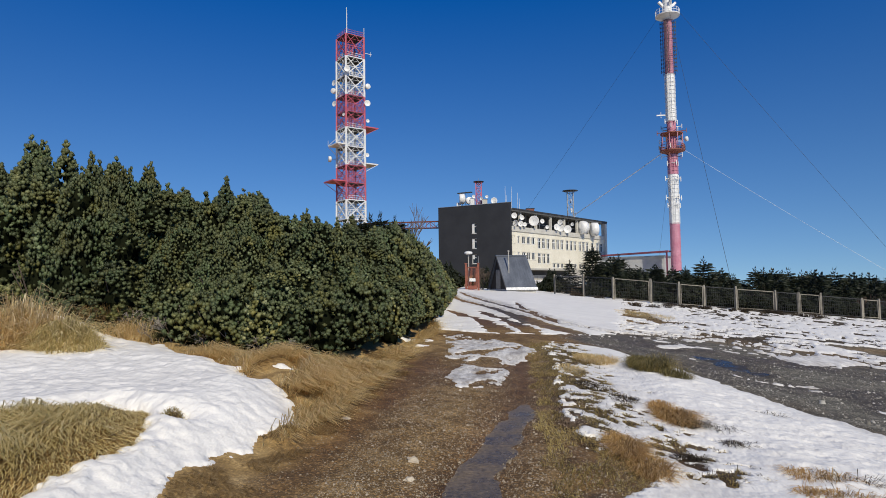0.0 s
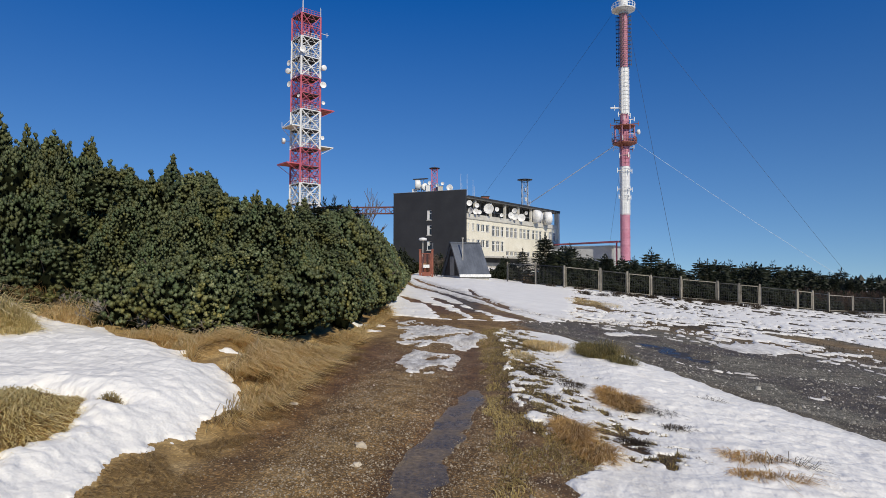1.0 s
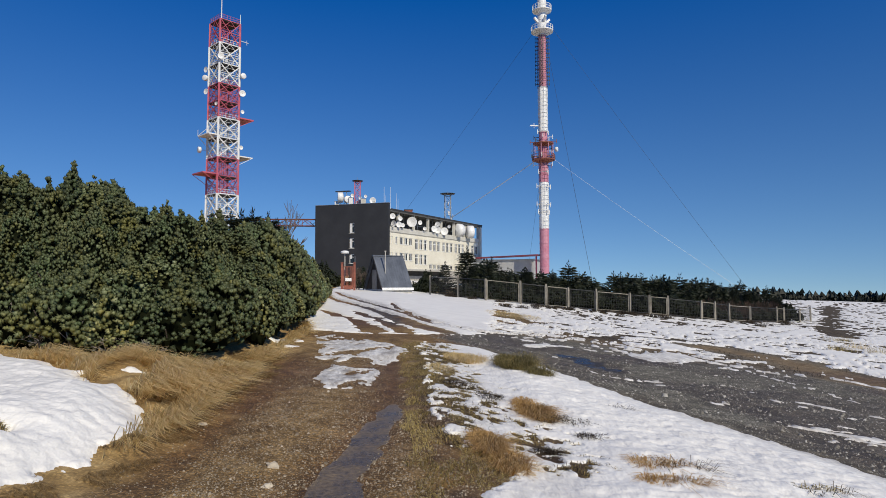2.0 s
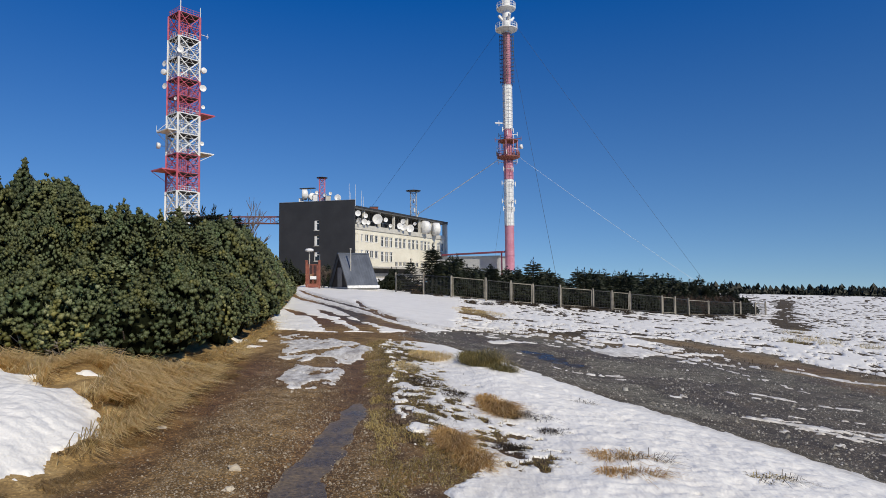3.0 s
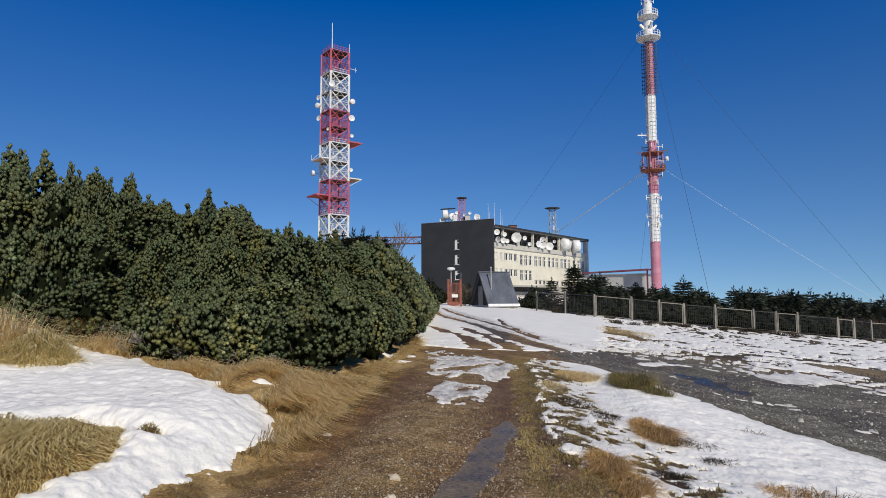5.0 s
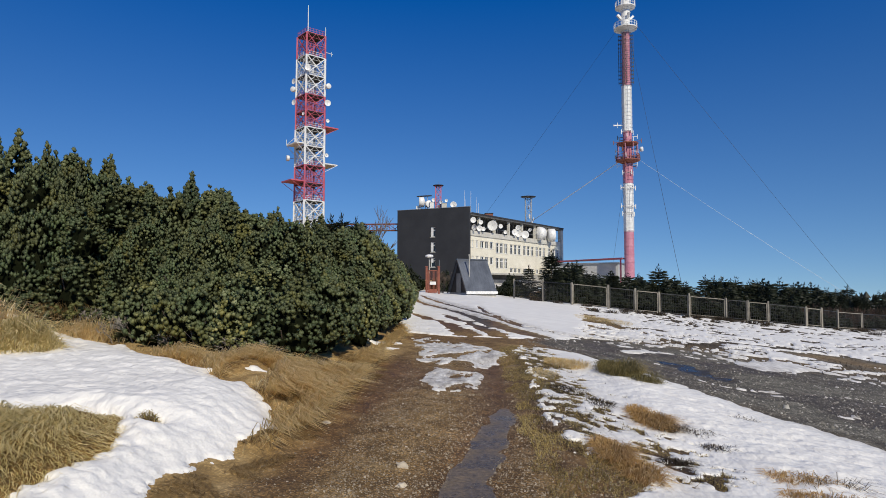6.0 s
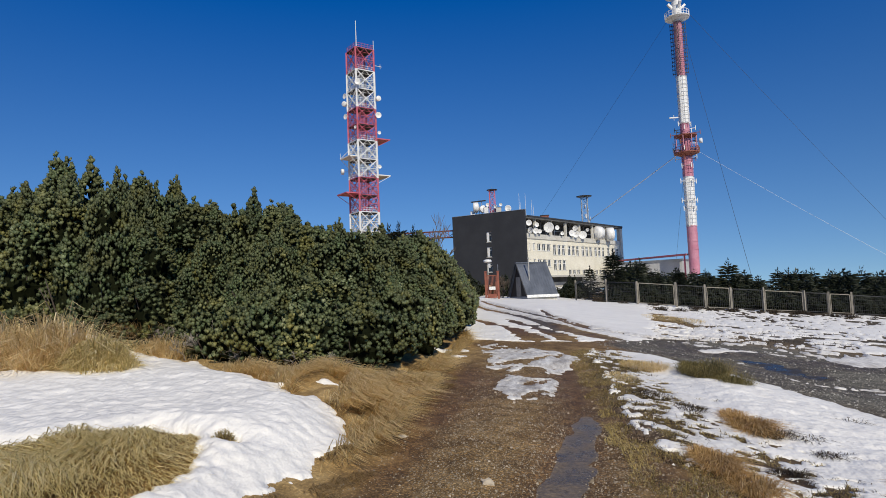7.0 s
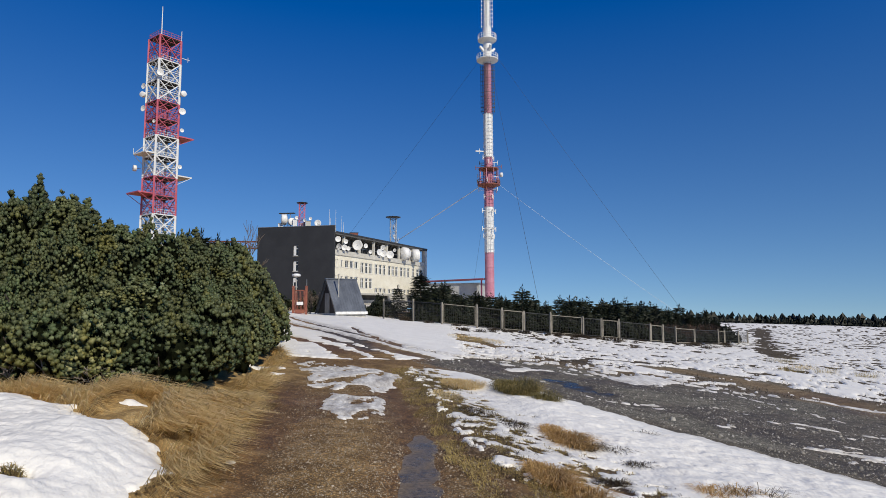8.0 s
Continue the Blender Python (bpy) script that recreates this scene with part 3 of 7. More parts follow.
    # drifted streaks lying along the road
    along, across = 0.86 * x - 0.5 * y, 0.5 * x + 0.86 * y
    smear = (fbm(along * 0.28 + warp * 0.5, across * 1.7 + 20 + warp * 0.9, 6, 0.70) - 0.71) * 1.5 + rag * 1.7 + fine * 0.7
    smear = np.minimum(smear, 3.6 - inside(x, y, ROAD) + streak * 5)
    smear = np.minimum(smear, np.minimum(x - 5.5, -vi - 1.2))
    cover = np.maximum.reduce([bank, verge, icy, upper, field, smear])
    cover = np.minimum(cover, -inside(x, y, PINE_EDGE) - 0.3)
    bits = [(-2.26, 8.33, 0.07), (-1.26, 15.0, 0.30), (-1.05, 13.6, 0.18), (1.98, 5.85, 0.05), (-1.9, 24, 0.3)]
    for line, half in (([(9.3, 10.9), (9.9, 10.3), (10.6, 9.7)], 0.05), ([(11.3, 16.2), (11.3, 13.4), (11.1, 11.5)], 0.03), ([(5.5, 17.3), (6.5, 17.8)], 0.22), ([(13.8, 15.9), (15.2, 14.1)], 0.2), ([(-9.0, 11.2), (-8.2, 11.1), (-7.4, 10.75), (-6.6, 10.15), (-6.0, 9.6), (-5.6, 9.0)], 0.34)):
        cover = np.maximum(cover, half - to_line(x, y, line) + wob * 0.35 + rag * 1.2)
    drift = np.minimum(0.75 - np.hypot((0.78 * (x - 9.8) + 0.62 * (y - 17.5)) / 2.3, (0.78 * (y - 17.5) - 0.62 * (x - 9.8)) / 1.0) + wob * 1.2 + rag, to_line(x, y, CART[2]) - 0.14 + fine * 0.3)
    cover = np.maximum(cover, drift)
    for bx, by, br in bits:
        cover = np.maximum(cover, br - np.hypot((x - bx) / 1.5, y - by) + wob * 0.2 + rag * 0.9)
    return cover


def snow_depth(x, y, cover):
    far = sstep(14, 24, np.hypot(x, y))
    deep = 0.026 - 0.012 * sstep(0.0, 0.3, inside(x, y, VERGE)) * sstep(3.2, 2.4, x) - 0.016 * sstep(-1.0, 0.2, inside(x, y, ROAD)) + 0.008 * far + 0.11 * sstep(0, 0.6, inside(x, y, BANK)) + 0.045 * sstep(0, 0.8, inside(x, y, VERGE)) * sstep(2.6, 4.0, x) * (1 - verge_west(x, y))
    rise = np.sqrt(np.clip(cover / (0.14 + 0.12 * sstep(0, 0.3, inside(x, y, BANK))), 0, 1))
    cups = (fbm(x * 2.2, y * 3.8, 3) - 0.5) * 0.035 - np.abs(fbm(x * 4.2 + 9, y * 7.5, 2) - 0.5) * 0.07 + (fbm(x * 8.5, y * 8.5, 2) - 0.5) * 0.03 + 0.012
    near = 1 - 0.7 * sstep(14, 40, np.hypot(x, y))
    lace = 1 - 0.6 * np.maximum(sstep(0.0, 0.3, inside(x, y, VERGE)) * sstep(0.05, 0.5, verge_west(x, y)), np.maximum(sstep(-0.2, 0.2, inside(x, y, ICY)), sstep(-0.2, 0.2, inside(x, y, SLUSH))))
    return np.where(cover > 0, 0.012 * lace + lace * rise * (deep + cups * near * (0.35 + 0.65 * sstep(0.03, 0.08, deep))), np.maximum(cover, -0.3) * 0.5 - 0.004)


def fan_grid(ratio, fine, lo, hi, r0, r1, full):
    """A sheet of rings round the camera's place at the foot of the track, finer close by; angles from north over east.
    """
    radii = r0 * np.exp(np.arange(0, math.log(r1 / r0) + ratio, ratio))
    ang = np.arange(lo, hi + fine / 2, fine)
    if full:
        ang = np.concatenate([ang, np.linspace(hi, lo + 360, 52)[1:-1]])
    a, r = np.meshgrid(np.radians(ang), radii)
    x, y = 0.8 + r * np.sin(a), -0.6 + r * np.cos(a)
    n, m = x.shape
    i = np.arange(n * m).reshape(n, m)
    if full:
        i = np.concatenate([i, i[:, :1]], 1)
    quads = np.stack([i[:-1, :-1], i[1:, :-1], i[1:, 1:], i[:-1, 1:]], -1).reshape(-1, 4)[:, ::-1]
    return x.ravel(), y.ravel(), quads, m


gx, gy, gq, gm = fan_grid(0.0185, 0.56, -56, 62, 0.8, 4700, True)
road_in = inside(gx, gy, ROAD)
turf_w = np.maximum(sstep(-0.25, 0.25, -1.05 - gx + 0.02 * gy + (fbm(gx * 2, gy * 2, 3) - 0.5) * 0.9), 0.55 * sstep(0, 0.3, gx - 1.45 - 0.01 * gy + (fbm(gx * 2, gy * 2, 3) - 0.5) * 0.7))
turf_w *= 1 - sstep(-0.3, 0.3, road_in + (fbm(gx * 1.5, gy * 1.5, 3) - 0.5))
turf_w *= 1 - 0.8 * sstep(1.2, 0.4, to_line(gx, gy, MUDDY))
track_wet = np.maximum(np.exp(-(to_line(gx, gy, TRACK_R) / 0.5) ** 2), 0.55 * np.exp(-((gx + 0.5) / 0.9) ** 2) * sstep(4, 9, gy) * sstep(15, 11, gy))
wet_w = np.clip(track_wet + 0.75 * sstep(0, 0.5, road_in) * sstep(0.36, 0.52, fbm(gx * 0.5, gy * 0.7, 3)) + 0.35 * sstep(1.8, 0.4, to_line(gx, gy, MUDDY)) + 1.0 * sstep(0.6, 0.25, np.minimum.reduce([to_line(gx, gy, k) for k in RUTS])) * sstep(17, 20, gy)
                + 0.5 * np.exp(-((gy - 16.5) / 1.3) ** 2) + 0.75 * np.exp(-((gx + 0.85 - 0.05 * (gy - 5)) / 0.30) ** 2) * sstep(3, 5, gy) * sstep(13, 10, gy) + 0.5 * sstep(8.6, 9.3, gy) * sstep(12, 10.5, gy) * sstep(1.5, 0.9, np.abs(gx)) + 0.9 * sstep(1.3, 1.8, gx) * sstep(3.4, 2.8, gx) * sstep(9.5, 7.0, gy), 0, 1)
east = sstep(2.6, 4.6, gx - 0.05 * np.maximum(gy - 20, 0))
turf_w = np.maximum(turf_w * (1 - east), 0.40 * sstep(1.7, 0.5, to_line(gx, gy, MUDDY) + 1.6 * (fbm(gx * 0.9, gy * 1.6, 3) - 0.5)))
road_w = sstep(-0.6 - 4.5 * east, 0.5, road_in - 1.2 * sstep(4.5, 2.2, gx) + (fbm(gx * 1.2, gy * 1.2, 3) - 0.5))
road_w = np.maximum(road_w, 0.85 * sstep(3.4, 1.4, to_line(gx, gy, MUDDY)))
road_w = np.maximum(road_w, 0.95 * sstep(1.3, 0.6, np.minimum(to_line(gx, gy, RUTS[0]), to_line(gx, gy, RUTS[1]))) * sstep(17.5, 19.5, gy))
heath_w = sstep(3, 7, gx - 0.12 * gy) * sstep(1.0, 5, -road_in + 3 * (fbm(gx * 0.8, gy * 0.8, 3) - 0.5)) * (1 - sstep(2.4, 1.4, to_line(gx, gy, MUDDY)))
heath_w = np.maximum(heath_w, 0.75 * sstep(-0.5, 0.3, inside(gx, gy, VERGE) + 0.8 * (fbm(gx * 2.5, gy * 2.5, 3) - 0.5)) * sstep(1.35, 1.9, gx) * sstep(16, 14, gy))
gz = land(gx, gy)
gv = np.stack([gx, gy, gz], 1)
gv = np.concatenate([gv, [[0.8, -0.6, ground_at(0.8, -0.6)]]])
attrs = {k: np.append(v, 0.0) for k, v in (("turf", turf_w), ("wet", wet_w), ("road", road_w), ("heath", heath_w))}


ground_me = big_mesh("ground", gv, gq, "ground", True, attrs)

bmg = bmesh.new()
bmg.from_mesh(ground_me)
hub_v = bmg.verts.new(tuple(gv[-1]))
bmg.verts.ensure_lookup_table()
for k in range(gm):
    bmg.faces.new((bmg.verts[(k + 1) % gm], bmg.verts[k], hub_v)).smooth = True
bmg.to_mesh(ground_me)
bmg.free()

tagged(new("ground", ground_me), "brown gravelly soil, grey road gravel and dead turf on a hilltop", "ground", kind="structure")

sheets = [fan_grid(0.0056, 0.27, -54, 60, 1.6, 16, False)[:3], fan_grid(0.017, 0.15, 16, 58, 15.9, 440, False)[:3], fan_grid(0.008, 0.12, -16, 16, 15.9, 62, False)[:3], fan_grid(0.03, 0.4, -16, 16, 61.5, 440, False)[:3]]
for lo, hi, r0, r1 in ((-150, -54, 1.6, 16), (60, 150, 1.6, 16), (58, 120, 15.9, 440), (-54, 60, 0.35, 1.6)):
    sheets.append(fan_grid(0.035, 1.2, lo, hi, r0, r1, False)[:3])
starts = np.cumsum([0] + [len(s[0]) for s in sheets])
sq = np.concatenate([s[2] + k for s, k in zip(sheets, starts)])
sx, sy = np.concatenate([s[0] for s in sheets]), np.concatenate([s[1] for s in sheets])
sc = snow_cover(sx, sy)
sz = land(sx, sy) + snow_depth(sx, sy, sc)
keep = (sc[sq] > -0.04).any(1)
sq = sq[keep]
used = np.unique(sq)
remap = np.full(len(sx), -1)
remap[used] = np.arange(len(used))
dirt_w = np.clip(0.15 + sstep(0.6, 0.0, sc) * 0.9 + 0.3 * sstep(3, 8, sx) + 0.6 * sstep(-0.2, 0.2, inside(sx, sy, SLUSH)), 0, 1)
slush_w = np.clip(1.0 * sstep(-0.3, 0.2, inside(sx, sy, SLUSH)) + 0.85 * sstep(-0.3, 0.2, inside(sx, sy, ICY)) + 0.6 * sstep(0.9, 0.25, np.minimum(to_line(sx, sy, RUTS[0]), to_line(sx, sy, RUTS[1]))) * sstep(16, 19, sy)
                  + 0.65 * sstep(5.5, 0.0, -inside(sx, sy, ROAD)) * sstep(0.5, 0.0, inside(sx, sy, VERGE)) * sstep(4, 7, sx) + 0.4 * sstep(0.0, 0.3, inside(sx, sy, VERGE)) * sstep(3.4, 2.2, sx), 0, 1)
snow_me = big_mesh("snow", np.stack([sx, sy, sz], 1)[used], remap[sq], "snow", True, {"dirt": dirt_w[used], "slush": slush_w[used]})
tagged(new("snow", snow_me), "thin melting snow in patches over grass and gravel", "snow", kind="stuff")


def puddle(line, widths, lift, label, mat="water"):
    """A strip of meltwater along a line, with an uneven rim."""
    pts = np.array(line)
    s = np.r_[0, np.cumsum(np.hypot(*np.diff(pts, axis=0).T))]
    t = np.linspace(0, s[-1], 60)
    cx, cy, w = np.interp(t, s, pts[:, 0]), np.interp(t, s, pts[:, 1]), np.interp(t, s, widths)
    tx, ty = np.gradient(cx), np.gradient(cy)
    ln = np.hypot(tx, ty)
    nx, ny = -ty / ln, tx / ln
    k = np.linspace(-1, 1, 9)
    w1 = w * (0.75 + 1.9 * (fbm(cx * 4, cy * 4, 4, 0.65) - 0.35))
    w2 = w * (0.75 + 1.9 * (fbm(cx * 4 + 30, cy * 4, 4, 0.65) - 0.35))
    off = np.where(k[None] < 0, w1[:, None], w2[:, None]) * k[None]
    X, Y = cx[:, None] + nx[:, None] * off, cy[:, None] + ny[:, None] * off
    mid = land(cx, cy)
    ends = lift - 0.05 * np.clip(1 - np.minimum(t / (0.22 * s[-1]), (s[-1] - t) / (0.36 * s[-1])), 0, 1)
    Z = np.repeat((np.convolve(np.pad(mid, 4, mode="edge"), np.ones(9) / 9, "valid") + ends)[:, None], 9, 1)
    i = np.arange(60 * 9).reshape(60, 9)
    q = np.stack([i[:-1, :-1], i[:-1, 1:], i[1:, 1:], i[1:, :-1]], -1).reshape(-1, 4)
    ob = new("puddle", big_mesh("puddle", np.stack([X.ravel(), Y.ravel(), Z.ravel()], 1), q[:, ::-1], mat, True))
    return tagged(ob, label, "puddle", kind="structure")


puddle([(0.52, 1.2), (0.62, 4.4), (0.95, 6.1), (1.15, 7.5), (1.29, 9.2), (1.3, 10.2)], [0.42, 0.46, 0.52, 0.44, 0.18, 0.06], 0.018, "shallow muddy meltwater running down a wheel rut of the track", "muddy_water")
puddle(POOL, [0.14, 0.36, 0.55, 0.48, 0.2], -0.004, "dark meltwater pool on the gravel road")


# ---- plants ----
def brushes(points, axes, length, spread, needles, width, seed):
    """Needle tufts: at each point a shoot along its axis, ringed by narrow needles. Gives verts and triangles."""
    r = np.random.default_rng(seed)
    n = len(points)
    points, axes = np.asarray(points), np.asarray(axes)
    ref = np.where(np.abs(axes[:, 2:3]) < 0.9, [[0, 0, 1.0]], [[1.0, 0, 0]])
    a = np.cross(axes, ref)
    a /= np.linalg.norm(a, axis=1, keepdims=True)
    b = np.cross(axes, a)
    out = []
    L = length * (0.7 + 0.6 * r.random(n))[:, None]
    for k in range(needles):
        f = k / max(needles - 1, 1)
        ang = (k * 2.4 + r.random(n) * 1.2)[:, None]
        side = np.cos(ang) * a + np.sin(ang) * b
        base = points + axes * L * (0.05 + 0.72 * f)
        tip = base + axes * L * (0.42 + 0.25 * f) + side * spread * (1.05 - 0.55 * f) * (0.8 + 0.4 * r.random((n, 1)))
        across = np.cross(tip - base, axes + 0.3 * side)
        across /= np.linalg.norm(across, axis=1, keepdims=True) + 1e-9
        out.append(np.stack([base - across * width, base + across * width, tip], 1))
    v = np.stack(out, 1).reshape(-1, 3)
    # needle bases tinted dark, painting shade inside each spray
    return v, np.arange(len(v)).reshape(-1, 3), {"tint": np.repeat(r.random(n) ** 0.8, needles * 3) * 0.6 + np.tile([0.0, 0.0, 0.4], n * needles)}


def pompoms(points, axes, size, spikes, seed):
    """Rounded shoot tips: a lumpy head of needles round each shoot, paler at its rim, its underside coloured dark as
    shade, with needles standing out. Gives verts, triangles and tint.
    """
    r = np.random.default_rng(seed)
    points, axes = np.asarray(points), np.asarray(axes)
    n = len(points)
    ref = np.where(np.abs(axes[:, 2:3]) < 0.9, [[0, 0, 1.0]], [[1.0, 0, 0]])
    a = np.cross(axes, ref)
    a /= np.linalg.norm(a, axis=1, keepdims=True)
    b = np.cross(axes, a)
    R = size * (0.70 + 0.6 * r.random((n, 1)))
    turn = r.random((n, 1)) * math.tau
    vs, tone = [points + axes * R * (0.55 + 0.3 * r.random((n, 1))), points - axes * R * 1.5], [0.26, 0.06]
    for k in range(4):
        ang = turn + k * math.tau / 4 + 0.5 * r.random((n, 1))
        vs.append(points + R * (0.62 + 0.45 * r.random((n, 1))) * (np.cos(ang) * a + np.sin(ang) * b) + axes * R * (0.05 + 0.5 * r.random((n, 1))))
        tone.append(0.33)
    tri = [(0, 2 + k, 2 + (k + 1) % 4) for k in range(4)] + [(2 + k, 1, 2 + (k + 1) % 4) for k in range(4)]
    for k in range(spikes):
        f = (k + 0.5) / spikes
        ang, spread = turn + k * 2.4 + 0.7 * r.random((n, 1)), 0.15 + 1.25 * f + 0.25 * r.random((n, 1))
        side = np.cos(ang) * a + np.sin(ang) * b
        d = np.cos(spread) * axes + np.sin(spread) * side
        e = np.cross(axes, side)
        at = points + axes * R * (0.3 - 0.4 * f) + d * R * 0.3
        m = len(vs)
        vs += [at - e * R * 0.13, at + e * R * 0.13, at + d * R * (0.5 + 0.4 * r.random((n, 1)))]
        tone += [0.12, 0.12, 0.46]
        tri.append((m, m + 1, m + 2))
    m = len(vs)
    v = np.stack(vs, 1).reshape(-1, 3)
    t = (np.arange(n)[:, None, None] * m + np.array(tri)).reshape(-1, 3)
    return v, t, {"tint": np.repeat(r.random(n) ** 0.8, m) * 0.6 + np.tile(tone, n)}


def on_lobe(c, rad, count, r):
    """Points on the upper and outer side of an egg-shaped lobe, with directions."""
    d = r.normal(size=(count * 2, 3))
    d /= np.linalg.norm(d, axis=1, keepdims=True)
    d = d[d[:, 2] > -0.45][:count]
    return np.asarray(c) + d * rad * (0.82 + 0.24 * r.random((len(d), 1))), d


def dwarf_pine(radius, height, seed, shoots=56, tuft=0.056, needles=8, mat="needle"):
    """A mountain pine shrub: crooked limbs, near-black inner lumps painted as shade, and a crown of upright needle
    shoots.
    """
    r = np.random.default_rng(seed)
    root = thing("dwarf_pine", "dense dark green mountain pine shrub with upright shoots", "shrub", group="mountain pine thicket")
    lobes = []
    for k in range(34):
        ang, u = r.random() * math.tau, math.sqrt(r.random())
        d = u * radius * 0.80
        top = height * (1 - 0.62 * u ** 2.2) * (0.80 + 0.2 * r.random())
        rad = np.array([0.42, 0.42, 0.55]) * (0.8 + 0.6 * r.random()) * max(radius / 2, 0.72)
        lobes.append((np.array([math.cos(ang) * d, math.sin(ang) * d, top - rad[2]]), rad))
        if top > 1.6:
            lobes.append((np.array([math.cos(ang) * d * 1.14, math.sin(ang) * d * 1.14, top * 0.5]), rad * 1.15))
        if u > 0.55:
            lobes.append((np.array([math.cos(ang) * radius * 0.86, math.sin(ang) * radius * 0.86, 0.35 + 0.4 * r.random()]), rad * 0.95))
    for k in range(13):
        ang = (k + r.random() * 0.6) * math.tau / 13
        lobes.append((np.array([math.cos(ang), math.sin(ang), 0]) * radius * 0.84 + np.array([0, 0, 0.32 + 0.25 * r.random()]), np.array([0.36, 0.36, 0.42]) * (0.85 + 0.3 * r.random())))
    for k in range(16):
        ang, d = r.random() * math.tau, r.random() * radius * 0.75
        top = height * (1 - 0.62 * (d / radius / 0.8) ** 2.2) * 0.95 + 0.05 + 0.32 * r.random() ** 2
        for drop, wide, tall in ((0.50, 0.20, 0.30), (0.22, 0.12, 0.22), (0.0, 0.05, 0.13)):
            lobes.append((np.array([math.cos(ang) * d, math.sin(ang) * d, top - drop]), np.array([wide, wide, tall]) * (0.85 + 0.3 * r.random())))
    P, A = [], []
    for c, rad in lobes:
        area = 2.6 * math.pi * ((rad[0] * rad[1]) ** 1.6 / 2 + (rad[0] * rad[2]) ** 1.6) ** (1 / 1.6)
        p, d = on_lobe(c, rad, int(area * shoots * (2.2 if rad[0] < 0.24 else 1)), r)
        ok = p[:, 2] > 0.05
        for c2, rad2 in lobes:
            if c2 is not c:
                ok &= (((p - c2) / (rad2 * 0.86)) ** 2).sum(1) > 1
        p, d = p[ok], d[ok]
        ax = d * 0.62 + np.array([0, 0, 0.85]) + r.normal(size=d.shape) * 0.16
        P.append(p)
        A.append(ax / np.linalg.norm(ax, axis=1, keepdims=True))
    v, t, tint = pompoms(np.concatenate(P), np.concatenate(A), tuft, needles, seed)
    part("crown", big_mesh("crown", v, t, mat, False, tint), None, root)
    # near-black lumps stand in for the shade inside the crown
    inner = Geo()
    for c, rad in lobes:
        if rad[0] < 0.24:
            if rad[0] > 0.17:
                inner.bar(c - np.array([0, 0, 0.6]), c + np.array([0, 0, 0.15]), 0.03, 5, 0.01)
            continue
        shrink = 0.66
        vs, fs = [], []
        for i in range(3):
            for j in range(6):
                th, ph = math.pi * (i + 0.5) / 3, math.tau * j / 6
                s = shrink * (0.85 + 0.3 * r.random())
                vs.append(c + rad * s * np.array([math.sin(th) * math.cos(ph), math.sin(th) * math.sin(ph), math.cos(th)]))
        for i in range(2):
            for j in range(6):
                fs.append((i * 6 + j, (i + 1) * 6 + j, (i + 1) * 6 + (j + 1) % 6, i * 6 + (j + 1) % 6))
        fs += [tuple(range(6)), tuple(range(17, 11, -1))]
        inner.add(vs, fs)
    part("inner_foliage", inner, "core", root, "near-black lumps painting the shade inside the crown")
    for k in range(9):
        ang = k * 0.7 + r.random() * 0.4
        limb = Geo()
        p = Vector((0.1 * math.cos(ang), 0.1 * math.sin(ang), -0.15))
        for s in range(5):
            q = p + Vector((math.cos(ang) * radius * 0.19, math.sin(ang) * radius * 0.19, 0.08 + 0.13 * s * height / 4)) + Vector(r.normal(size=3) * 0.05)
            limb.bar(p, q, 0.10 - 0.017 * s, 6, 0.085 - 0.017 * s)
            p = q
        part("limb", limb, "bark", root)
    return root


def place(ob, x, y, turn=0.0, s=1.0, sz=None, sink=0.05, lean=0.0):
    m = Matrix.Translation((x, y, ground_at(x, y) - sink)) @ Euler((lean, 0, turn)).to_matrix().to_4x4() @ Matrix.Diagonal((s, s, sz or s, 1))
    return m


